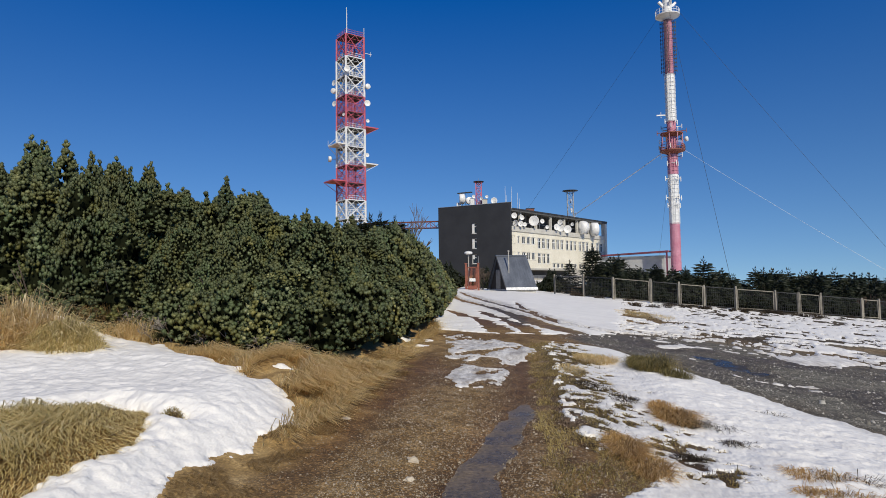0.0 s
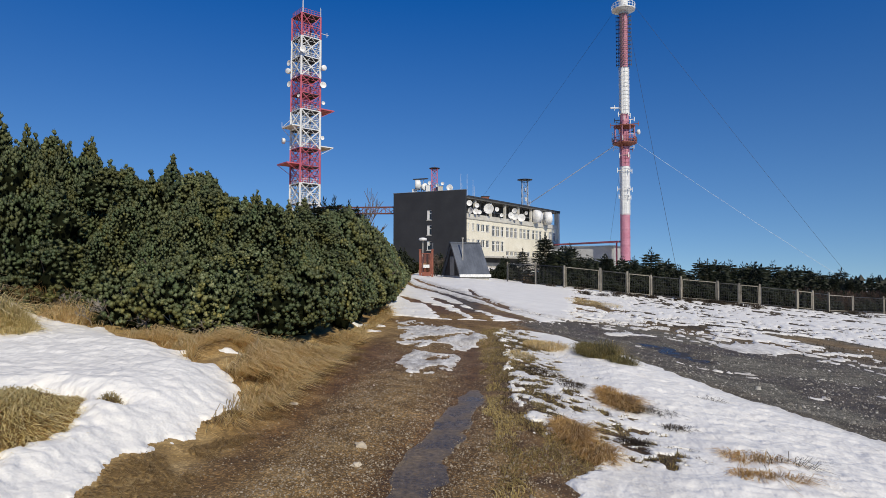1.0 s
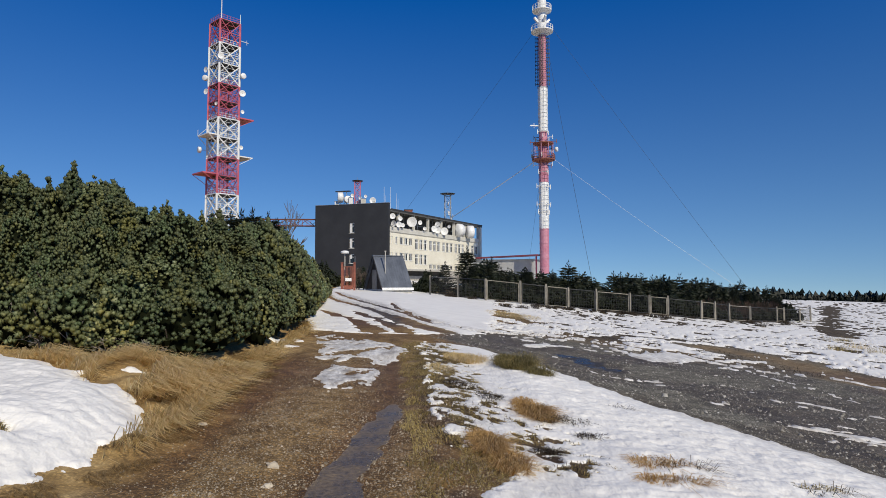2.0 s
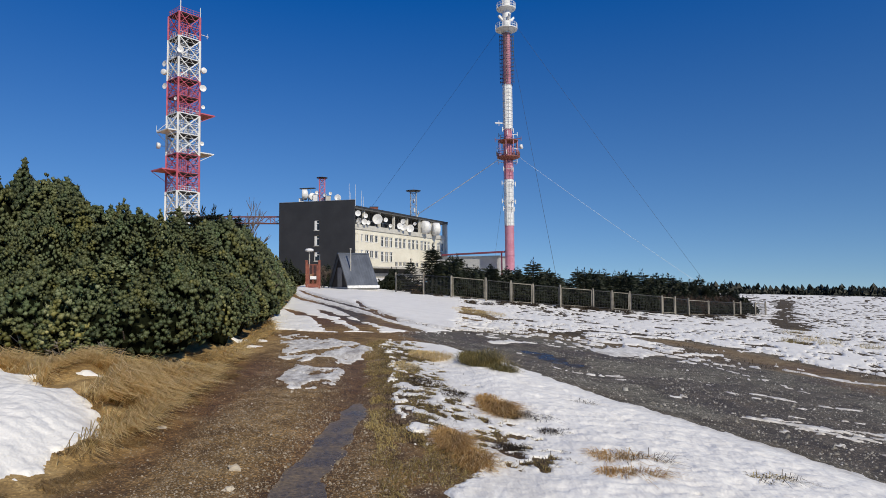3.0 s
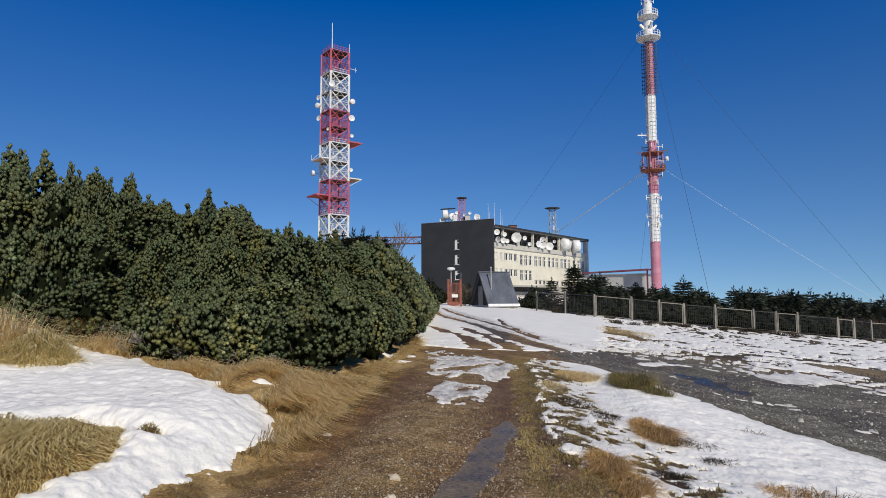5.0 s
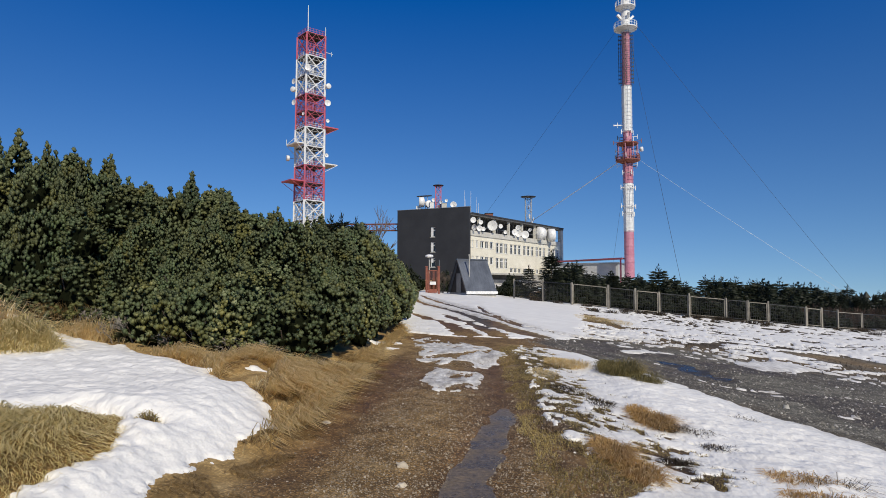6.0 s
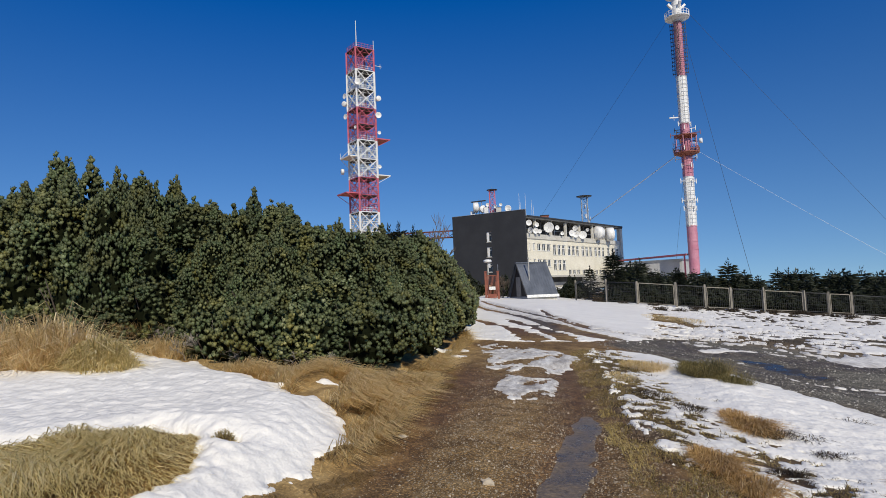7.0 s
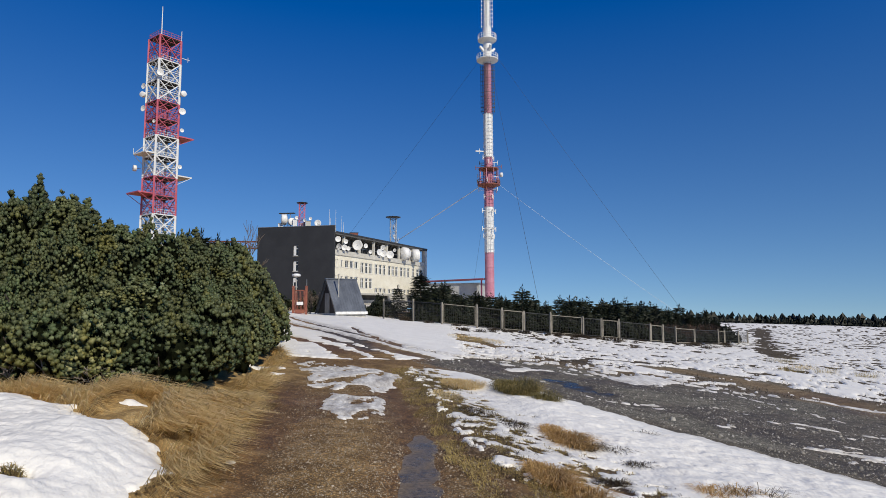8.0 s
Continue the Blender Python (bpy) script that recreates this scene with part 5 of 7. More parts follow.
xy = scatter((1.6, 5.0), (4.6, 15), 26000, 85)
keep = (snow_cover(*xy) < 0.06) & (inside(*xy, VERGE) > -0.2) & (fbm(xy[0] * 3.1, xy[1] * 2.4, 3) > 0.5) & (np.random.default_rng(14).random(len(xy[0])) < np.clip(8 / (xy[1] + 1), 0.3, 1))
sward("verge_heather", xy, keep, lambda x, y: (0.9 * np.cos(14 * fbm(x, y, 2)), 0.9 * np.sin(14 * fbm(x, y, 2))), 0.075, 0.0026, 0.45, "twig", "low dark heather twigs in the gaps of the verge snow", 86, 0.5)

# heather and dead grass showing through the snow of the open field
xy = scatter((3.5, 15), (75, 90), 220000, 83)
keep = (snow_cover(*xy) < 0.10) & (inside(*xy, ROAD) < -0.6) & (to_line(*xy, MUDDY) > 0.8) & (np.random.default_rng(4).random(len(xy[0])) < np.clip(30 / (np.hypot(*xy) + 4), 0.15, 1)) & (fbm(xy[0] * 0.7, xy[1] * 0.7, 3) > 0.42)
sward("field_heather", xy, keep, lambda x, y: (0.35 * np.cos(12 * fbm(x, y, 2)), 0.35 * np.sin(12 * fbm(x, y, 2))), 0.085, 0.006, 0.6, "twig", "dark heather and dead grass showing through the field snow", 84)


def gravel(name, x, y, size, label, seed, mat="stone"):
    """Loose stones, each an uneven lump half sunk in the ground."""
    r = np.random.default_rng(seed)
    n = len(x)
    s = size * np.exp(r.normal(size=n) * 0.45)
    base = np.array([[1, 0, -0.4], [0, 1, -0.4], [-1, 0, -0.4], [0, -1, -0.4], [0.45, 0.15, 0.6], [-0.4, -0.2, 0.55]], float)
    jit = base[None] * (0.65 + 0.7 * r.random((n, 6, 1))) + r.normal(size=(n, 6, 3)) * 0.14
    a = r.random(n) * math.tau
    c, d = np.cos(a)[:, None], np.sin(a)[:, None]
    v = np.stack([jit[..., 0] * c - jit[..., 1] * d, jit[..., 0] * d + jit[..., 1] * c, jit[..., 2]], -1) * s[:, None, None]
    v += np.stack([x, y, land(x, y) + 0.15 * s], 1)[:, None]
    tri = np.array([[0, 1, 4], [1, 5, 4], [1, 2, 5], [2, 3, 5], [3, 4, 5], [3, 0, 4]])
    t = (np.arange(n)[:, None, None] * 6 + tri).reshape(-1, 3)
    return tagged(new(name, big_mesh(name, v.reshape(-1, 3), t, mat)), label, "gravel", kind="stuff")


xy = scatter((-1.7, 2.2), (2.7, 14), 80000, 91)
keep = (snow_cover(*xy) < 0) & (np.random.default_rng(5).random(len(xy[0])) < np.clip(5 / xy[1], 0, 1))
keep &= (xy[0] < 2.1 + 0.8 * (fbm(xy[0], xy[1], 2) - 0.3)) & (xy[0] > -1.25 + 0.02 * xy[1]) & (np.random.default_rng(15).random(len(xy[0])) < 0.22 + sstep(-0.75, -0.35, xy[0] - 0.04 * (xy[1] - 5)) * (0.25 + 1.1 * fbm(xy[0] * 1.6 + 3, xy[1] * 1.2, 3))) & (to_line(*xy, TRACK_R) > 0.22 * np.random.default_rng(8).random(len(xy[0])))
gravel("track_gravel", xy[0][keep], xy[1][keep], 0.0056, "small pale stones scattered in the brown track", 92)
xy = scatter((2.5, 3), (24, 19), 80000, 93)
keep = (inside(*xy, ROAD) > 0.05) & (snow_cover(*xy) < 0) & (np.random.default_rng(6).random(len(xy[0])) < np.clip(9 / np.hypot(*xy), 0, 1))
gravel("road_gravel", xy[0][keep], xy[1][keep], 0.0105, "loose grey stones on the gravel road", 94, "road_stone")


def rock(x, y, s, seed, label):
    bm = bmesh.new()
    bmesh.ops.create_icosphere(bm, subdivisions=2, radius=1)
    for v in bm.verts:
        v.co *= 0.8 + 0.5 * noise.noise(v.co * 1.3 + Vector((seed, 0, 0)))
        v.co = Vector((v.co.x * s[0], v.co.y * s[1], v.co.z * s[2]))
    me = bpy.data.meshes.new("rock")
    bm.to_mesh(me)
    bm.free()
    me.materials.append(M["stone"])
    ob = new("rock", me)
    ob.location = (x, y, ground_at(x, y) + s[2] * 0.25)
    tagged(ob, label, "rock")


rock(0.14, 5.25, (0.075, 0.05, 0.045), 3, "pale tan stone lying in the track")
rock(0.18, 4.75, (0.05, 0.045, 0.03), 5, "small tan stone lying in the track")
rock(-0.9, 6.72, (0.07, 0.04, 0.025), 8, "flat pale stone at the edge of the track")
rock(2.45, 4.95, (0.06, 0.05, 0.05), 9, "pale stone among dead grass")


# ---- the station building ----
B = Matrix(((0.579, -0.921, 0, 2.11), (0.815, 0.389, 0, 130.0), (0, 0, 1, 0), (0, 0, 0, 1)))     # u along the front, v into the house
BU, BV, BASE, EAVES, TOP = 44.6, 17.05, 1.6, 17.7, 18.95
PIERS = [0.0, 4.5, 10.8, 17.1, 23.4, 29.7, 36.0, 44.2]


def b_at(u, v, w):
    return B @ Vector((u, v, w))


def station_building():
    root = thing("station_building", "cream transmitter station with dark end wall and open dish gallery", "building", b_at(0, 0, 2.6))
    inv = Matrix.Translation(-root.location)

    def boxes(name, mat, rows, label="", parent=root):
        g = Geo()
        for lo, hi in rows:
            g.box(lo, hi, inv @ B)
        return part(name, g, mat, parent, label)

    def window(name, u0, u1, w0, w1, lights, on_end=False):
        """A window in its reveal: white frame, mullions and panes."""
        def b(lo, hi):
            return ((lo[1], lo[0], lo[2]), (hi[1], hi[0], hi[2])) if on_end else (lo, hi)
        d, f = 0.16, 0.12
        rows = [((u0, d, w0), (u0 + f, d + 0.1, w1)), ((u1 - f, d, w0), (u1, d + 0.1, w1)), ((u0 + f, d, w0), (u1 - f, d + 0.1, w0 + f)), ((u0 + f, d, w1 - f), (u1 - f, d + 0.1, w1))]
        step = (u1 - u0) / lights
        win = boxes("window", "white", [b(*r) for r in rows])
        for k in range(lights):
            if k:
                boxes("mullion", "white", [b((u0 + k * step - f / 2, d, w0 + f), (u0 + k * step + f / 2, d + 0.1, w1 - f))], "", win)
            boxes("pane", "glass", [b((u0 + k * step + 0.02, d + 0.05, w0 + 0.02), (u0 + (k + 1) * step - 0.02, d + 0.07, w1 - 0.02))], "", win)
        if w1 - w0 > 1.9:
            boxes("transom", "white", [b((u0 + f, d + 0.01, w0 + (w1 - w0) * 0.66), (u1 - f, d + 0.09, w0 + (w1 - w0) * 0.66 + f))], "", win)
        boxes("sill", "grey_plaster", [b((u0 - 0.08, -0.06, w0 - 0.09), (u1 + 0.08, d, w0 - 0.01))], "", win)
        return win

    # inner body, roof, dark end wall
    boxes("body", "grey_plaster", [((0.6, 0.45, BASE), (BU - 0.3, BV - 0.3, 13.6))])
    boxes("gallery_back", "interior", [((0.6, 3.2, 13.6), (BU - 0.3, BV - 0.3, 17.1))], "back wall of the dish gallery, its shade painted dark")
    boxes("roof", "tar", [((0.55, -0.55, 17.15), (BU + 0.2, BV, EAVES))])
    boxes("roof_edge", "dark_steel", [((0.55, -0.62, 17.5), (BU + 0.25, -0.552, 17.83))])
    h, w = [(12.7, 14.9), (9.4, 11.6), (6.1, 8.1)], (7.6, 8.75)
    rows = [((0, -0.4, BASE), (0.5, w[0], TOP)), ((0, w[1], BASE), (0.5, BV, TOP))]
    levels = [BASE] + [z for a, b in reversed(h) for z in (a, b)] + [TOP]
    rows += [((0, w[0], levels[k]), (0.5, w[1], levels[k + 1])) for k in range(0, len(levels), 2)]
    boxes("end_wall", "cladding", rows, "charcoal clad end wall with three small windows")
    boxes("coping", "steel", [((-0.06, -0.46, TOP), (0.56, BV + 0.06, TOP + 0.10))])
    for k, (a, b) in enumerate(h):
        win = window("window", w[0], w[1], a, b, 1, True)
        boxes("blind", "white", [((0.12, w[0] + 0.55, a + 0.1 + 0.9 * (k == 2)), (0.15, w[1] - 0.1, b - 0.12))], "half-drawn white blind", win)
    # the long front: bands between the window rows, piers between the windows
    slots = []
    for k in range(7):
        a, b = PIERS[k], PIERS[k + 1]
        if k == 0:
            us, tall = [(0.75, 1.45), (1.75, 2.3), (3.3, 4.2)], False
        else:
            s = (b - a) / 6.3
            us, tall = [(a + s * c - 0.74, a + s * c + 0.74) for c in (1.25, 3.15, 5.05)], k >= 2
        for u0, u1 in us:
            up = (9.55, 11.9) if tall else (10.35, 11.95)
            low = (5.2, 6.3) if k >= 3 else ((6.1, 8.45) if tall else (6.85, 8.5))
            slots.append((u0, u1, up, low))
    rows = [((0.5, 0, 11.95), (BU, 0.45, 13.0)), ((0.5, 0, 8.5), (BU, 0.45, 9.55)), ((0.5, 0, 4.9), (BU, 0.45, 5.2))]
    edges = [0.5]
    for u0, u1, _, _ in slots:
        edges += [u0, u1]
    edges.append(BU)
    for k in range(0, len(edges), 2):
        rows += [((edges[k], 0, 9.55), (edges[k + 1], 0.45, 11.95)), ((edges[k], 0, 5.2), (edges[k + 1], 0.45, 8.5))]
    for u0, u1, up, low in slots:
        for (a, b), (lo, hi) in ((up, (9.55, 11.95)), (low, (5.2, 8.5))):
            rows += [((u0, 0, lo), (u1, 0.45, a))] if a > lo + 0.01 else []
            rows += [((u0, 0, b), (u1, 0.45, hi))] if b < hi - 0.01 else []
    boxes("front_wall", "cream", rows, "weathered cream plaster front")
    for u0, u1, up, low in slots:
        window("window", u0, u1, *up, 2)
        window("window", u0, u1, *low, 2)
    boxes("gallery_parapet", "grey_plaster", [((0.5, -0.22, 12.9), (BU, 0.2, 13.95))])
    boxes("gallery_floor", "grey_plaster", [((0.5, 0.2, 13.3), (BU, 3.2, 13.7))])
    for u in PIERS[1:-1]:
        boxes("pier", "grey_plaster", [((u - 0.2, -0.15, 13.95), (u + 0.2, 0.35, 17.15))])
    boxes("end_pier", "grey_plaster", [((BU - 0.9, -0.5, BASE), (BU + 0.1, 0.5, 17.15))], "grey concrete pier at the far end")
    boxes("rail", "steel", [((0.5, -0.1, 14.9), (BU - 0.9, -0.05, 14.96))])
    boxes("canopy", "concrete", [((3.0, -2.2, 4.55), (24, 0, 4.9))], "flat concrete canopy over the entrance")
    boxes("plinth", "concrete", [((0.5, 0.0, BASE), (3.0, 0.45, 4.9)), ((24, 0, BASE), (BU, 0.45, 4.9)), ((0.5, -0.15, BASE), (BU, 0, 3.5))])
    # dark panel painted as the shade below the canopy
    boxes("entrance", "interior", [((3.0, 0.3, BASE), (24, 0.44, 4.9))], "dark panel painting the shade of the entrance recess")
    # bays of dark steel fins in front of the gallery
    for u in (6.6, 8.7, 12.9, 19.2, 25.5, 33):
        boxes("mullion", "dark_steel", [((u - 0.06, 0.0, 13.95), (u + 0.06, 0.12, 17.15))])
    return root


station_building()


def dish(p, aim, r, depth=0.25, drum=False, mount=None, label="white parabolic dish antenna on a steel bracket"):
    """A dish at p that looks along aim: bowl or shrouded drum, rim, feed and bracket back to the mount."""
    root = thing("dish_antenna", "white shrouded drum antenna on a steel bracket" if drum else label, "antenna", p, "antennas of the station")
    d = Vector(aim).normalized()
    a = d.cross(Vector((0, 0, 1))).normalized()
    b = a.cross(d)
    g, n = Geo(), 18
    prof = [(0.02, -depth), (0.55 * r, -depth * 0.62), (r, 0.0)] + ([(r, 0.9 * r), (r * 0.97, 0.92 * r), (0.02, 0.97 * r)] if drum else [(r * 1.0, 0.05), (r * 0.92, 0.03), (0.5 * r, -depth * 0.45), (0.02, -depth * 0.7)])
    vs = [d * z + q * (math.cos(k * math.tau / n) * a + math.sin(k * math.tau / n) * b) for q, z in prof for k in range(n)]
    g.add(vs, [(i * n + k, i * n + (k + 1) % n, (i + 1) * n + (k + 1) % n, (i + 1) * n + k) for i in range(len(prof) - 1) for k in range(n)])
    part("reflector", g, "dish", root, smooth=True)
    if not drum and r > 0.5:
        part("feed", Geo().bar(d * -depth * 0.6, d * r * 0.55, 0.06, 6), "steel", root)
    m = Vector(mount) - Vector(p) if mount is not None else -d * (depth + 0.5) - Vector((0, 0, r * 0.6))
    part("bracket", Geo().bar(d * -depth * 0.9, m, 0.12, 6), "steel", root, "galvanised steel bracket")
    return root


out_v = (B.to_3x3() @ Vector((0.15, -1, 0))).normalized()
for u, w, r, drum, turn in [(0.95, 16.15, 0.5, 0, 0.3), (1.3, 14.55, 0.55, 0, -0.5), (3.4, 14.55, 0.5, 0, 0.2), (4.9, 14.5, 0.38, 0, 0.5), (8.6, 15.55, 0.92, 0, 0), (12.1, 15.7, 0.42, 0, 0.6),
                            (18.4, 14.75, 0.62, 0, 0.7), (20.2, 14.6, 0.66, 0, 0.1), (20.0, 16.0, 0.5, 0, -0.2), (23.4, 14.55, 0.76, 0, 0.2), (30.4, 15.4, 1.5, 1, 0.95), (36.0, 15.3, 1.55, 1, 0.45),
                            (3.9, 15.9, 0.4, 0, 0.4), (25.8, 15.9, 0.35, 0, -0.3), (14.2, 14.5, 0.35, 0, 0.1)]:
    v = -0.75 if r < 1 else -0.5
    r = r * (1.25 if r < 1 else 1.1)
    dish(b_at(u, v, w), Matrix.Rotation(turn - 0.4, 3, "Z") @ Vector((0.2, -1, 0)) if not drum else Matrix.Rotation(turn, 3, "Z") @ out_v, r, 0.3 * r, bool(drum), b_at(u, -0.05, min(w, 13.7) if r > 1 else w - r))
    if r <= 1:
        post = thing("antenna_post", "galvanised steel pipe behind a dish antenna", "post", b_at(u, -0.05, 13.6), "dish posts in the gallery")
        part("pipe", Geo().bar((0, 0, 0), (0, 0, max(w - 13.6, 0.6)), 0.11, 6), "steel", post)


def lattice(g, corners, z0, z1, w, bays, horizontals=True):
    """Crossed bracing on each side between the corner points."""
    n = len(corners)
    for i in range(n):
        a, b = Vector(corners[i]), Vector(corners[(i + 1) % n])
        for k in range(bays):
            lo, hi = z0 + (z1 - z0) * k / bays, z0 + (z1 - z0) * (k + 1) / bays
            g.bar((a.x, a.y, lo), (b.x, b.y, hi), w)
            g.bar((b.x, b.y, lo), (a.x, a.y, hi), w)
            if horizontals:
                g.bar((a.x, a.y, hi), (b.x, b.y, hi), w)
    return g


def roof_mast(at, h, half, mat, disc, label):
    """A small lattice mast with a dark round platform on top."""
    root = thing("roof_mast", label, "antenna mast", at)
    cs = [(-half, -half), (half, -half), (half, half), (-half, half)]
    for c in cs:
        part("leg", Geo().bar((*c, -0.1), (*c, h), 0.15), mat, root)
    part("bracing", lattice(Geo(), [(*c, 0) for c in cs], 0, h, 0.06, max(2, int(h / (2.2 * half)))), mat, root)
    g = Geo().tube((0, 0, h), [(disc * 0.85, -0.05), (disc, 0), (disc, 0.09), (disc * 0.9, 0.12)], 18)
    part("top_platform", g, "dark_steel", root, "dark round steel platform")
    g = Geo()
    for k in range(8):
        a = k * math.tau / 8
        g.bar((0.0, 0.0, h - 0.1 - half), (disc * 0.9 * math.cos(a), disc * 0.9 * math.sin(a), h - 0.08), 0.05)
    part("strut", g, mat, root)
    part("spike", Geo().bar((0, 0, h + 0.2), (0, 0, h + 0.9), 0.05, 6), "steel", root)
    return root


roof_mast(b_at(3.0, 8.9, EAVES), 6.8, 0.6, "red", 1.2, "small red lattice mast with a dark round platform")
roof_mast(b_at(34.4, 4.0, EAVES), 7.7, 0.75, "steel", 2.0, "grey lattice mast with a dark round platform and dishes")
for u, v, w, r, t in [(33.2, 3.3, 22.6, 0.55, 0.5), (33.4, 3.2, 20.2, 0.6, -0.2), (36.4, 3.6, 19.6, 0.7, 0.1), (34.2, 3.0, 21.6, 0.45, 0.2), (34.8, 3.1, 18.6, 0.5, 0)]:
    dish(b_at(u, v, w), Matrix.Rotation(t, 3, "Z") @ out_v, r, 0.15, False, b_at(34.4 + (0.6 if u > 34.4 else -0.6), 3.5, w))
dish(b_at(3.0, 5.2, 20.0), (0.1, -1, 0), 0.72, 0.22, False, b_at(3.0, 5.5, EAVES))
dish(b_at(3.0, 8.7, 19.6), (-0.4, -1, 0), 0.6, 0.2, False, b_at(3.0, 8.9, EAVES))
dish(b_at(2.5, 12.2, 20.9), (-0.97, -0.1, 0), 1.15, 0.3, True, b_at(3.0, 11.9, EAVES))
dish(b_at(2.6, 11.2, 20.4), (0.5, -1, 0), 0.8, 0.25, True, b_at(3.0, 11.4, EAVES))


def roof_frame():
    root = thing("roof_rack", "galvanised steel frame with arms on the roof", "antenna frame", b_at(3, 10, EAVES))
    R3 = B.to_3x3()
    def p(u, v, w):
        return R3 @ Vector((u, v, w))
    for v in (-1.6, 0, 1.6, 3.0):
        part("post", Geo().bar(p(0, v, 0), p(0, v, 4.6 if v > 0.5 else 3.4), 0.12), "steel", root)
    g = Geo()
    for w in (1.6, 3.0):
        g.bar(p(0, -1.7, w), p(0, 3.1, w), 0.09)
    g.bar(p(0, -1.6, 0.1), p(0, 0, 3.2), 0.07).bar(p(0, 1.6, 0.1), p(0, 0, 3.2), 0.07)
    part("rail", g, "steel", root)
    part("top_arm", Geo().box((-0.35, 0.7, 4.55), (0.35, 4.1, 4.75), B.to_3x3().to_4x4()), "dark_steel", root, "dark steel arm platform")
    for v in (-2.2, -0.6, 2.3):
        part("rod", Geo().bar(p(0.1, v, 0), p(0.1, v, 4.2 + 0.4 * v), 0.06, 6), "steel", root)


roof_frame()


def roof_cabinet(u, v, w, d, h, mat, label):
    root = thing("roof_cabinet", label, "equipment cabinet", b_at(u, v, EAVES), "cabinets on the roof")
    part("body", Geo().box((-w / 2, -d / 2, 0.15), (w / 2, d / 2, h)), mat, root)
    part("lid", Geo().box((-w / 2 - 0.06, -d / 2 - 0.06, h), (w / 2 + 0.06, d / 2 + 0.06, h + 0.08)), "steel", root)
    for a in (-1, 1):
        part("foot", Geo().box((a * w / 2.6 - 0.06, -d / 2, 0), (a * w / 2.6 + 0.06, d / 2, 0.15)), "dark_steel", root)


roof_cabinet(2.2, 6.9, 1.1, 0.8, 2.6, "grey_plaster", "grey equipment cabinet on the flat roof")
roof_cabinet(2.3, 10.0, 0.9, 0.9, 3.0, "white", "white equipment cabinet under the antenna frame")
roof_cabinet(2.3, 13.4, 1.0, 0.8, 2.3, "white", "white equipment cabinet on the flat roof")
for u, v, w, r, turn in [(2.2, 7.7, 20.6, 0.4, -0.4), (2.2, 6.4, 20.9, 0.35, 0.2), (2.2, 9.6, 21.2, 0.4, 0.5), (2.1, 4.4, 19.4, 0.35, 0.1)]:
    dish(b_at(u, v, w), Matrix.Rotation(turn, 3, "Z") @ Vector((-0.2, -1, 0)), r, 0.12, False, b_at(u + 0.4, v + 0.1, EAVES))
for u, v, h in [(2.5, 2.2, 5.2), (6.2, 3.0, 5.6), (5.0, 3.5, 3.6), (9.4, 3.5, 4.6), (10.6, 3.8, 3.4), (4.2, 12.0, 3.4)]:
    root = thing("whip_antenna", "thin pale whip antenna on the flat roof", "antenna", b_at(u, v, EAVES), "whip antennas")
    part("foot", Geo().tube((0, 0, 0), [(0.14, 0), (0.12, 0.25), (0.06, 0.4)], 8), "steel", root)
    part("rod", Geo().bar((0, 0, 0.3), (0, 0, h), 0.10, 6, 0.05), "white", root)
root = thing("roof_hatch", "rust-red metal hatch box on the flat roof", "roof hatch", b_at(12.2, 2.2, EAVES))
part("box", Geo().box((-0.9, -1.5, 0), (0.9, 1.5, 0.9)), "rust", root)
part("lid", Geo().box((-1.0, -1.6, 0.9), (1.0, 1.6, 1.02)), "dark_steel", root)


# ---- low annex and the red gangways ----
def annex():
    root = thing("annex", "low grey plastered hall beside the station", "building", (31.5, 150, 2.5))
    a = math.atan2(-7, 13)
    m = Matrix.Rotation(a, 4, "Z")
    part("wall", Geo().box((-9, 0, -1), (7.5, 14, 5.0), m), "annex", root)
    part("roof", Geo().box((-9.3, -0.4, 5.0), (7.8, 14.3, 5.25), m), "steel", root)


annex()


def gangway(p, q, width, height, mat, label, posts=(), solid=False):
    """A lattice footbridge between two points."""
    p, q = Vector(p), Vector(q)
    root = thing("gangway", label, "footbridge", p)
    d = (q - p)
    side = d.cross(Vector((0, 0, 1))).normalized() * width / 2
    n = max(4, int(d.length / 2.2))
    for s in (-1, 1):
        g = Geo()
        o = side * s
        up = Vector((0, 0, height))
        g.bar(o, o + d, 0.18).bar(o + up, o + d + up, 0.16)
        for k in range(n):
            a, b = d * (k / n), d * ((k + 1) / n)
            g.bar(o + a, o + a + up, 0.09)
            g.bar(o + (a if k % 2 else b), o + (b if k % 2 else a) + up, 0.09)
        if solid:
            t = side.normalized() * 0.03
            g.add([o - t, o + d - t, o + d + up - t, o + up - t, o + t, o + d + t, o + d + up + t, o + up + t], [(0, 1, 2, 3), (7, 6, 5, 4), (0, 4, 5, 1), (1, 5, 6, 2), (2, 6, 7, 3), (3, 7, 4, 0)])
        part("side_truss", g, mat, root)
    g = Geo()
    up = Vector((0, 0, 0.06))
    g.add([side + up, -side + up, d - side + up, d + side + up, side - up, -side - up, d - side - up, d + side - up],
          [(0, 1, 2, 3), (7, 6, 5, 4), (0, 4, 5, 1), (1, 5, 6, 2), (2, 6, 7, 3), (3, 7, 4, 0)])
    part("deck", g, "dark_steel", root, "dark steel grating deck")
    for t in posts:
        a = d * t
        zg = ground_at(p.x + a.x, p.y + a.y) - p.z - a.z - 0.2
        part("support", Geo().bar(a + Vector((0, 0, zg)), a, 0.3), mat, root)


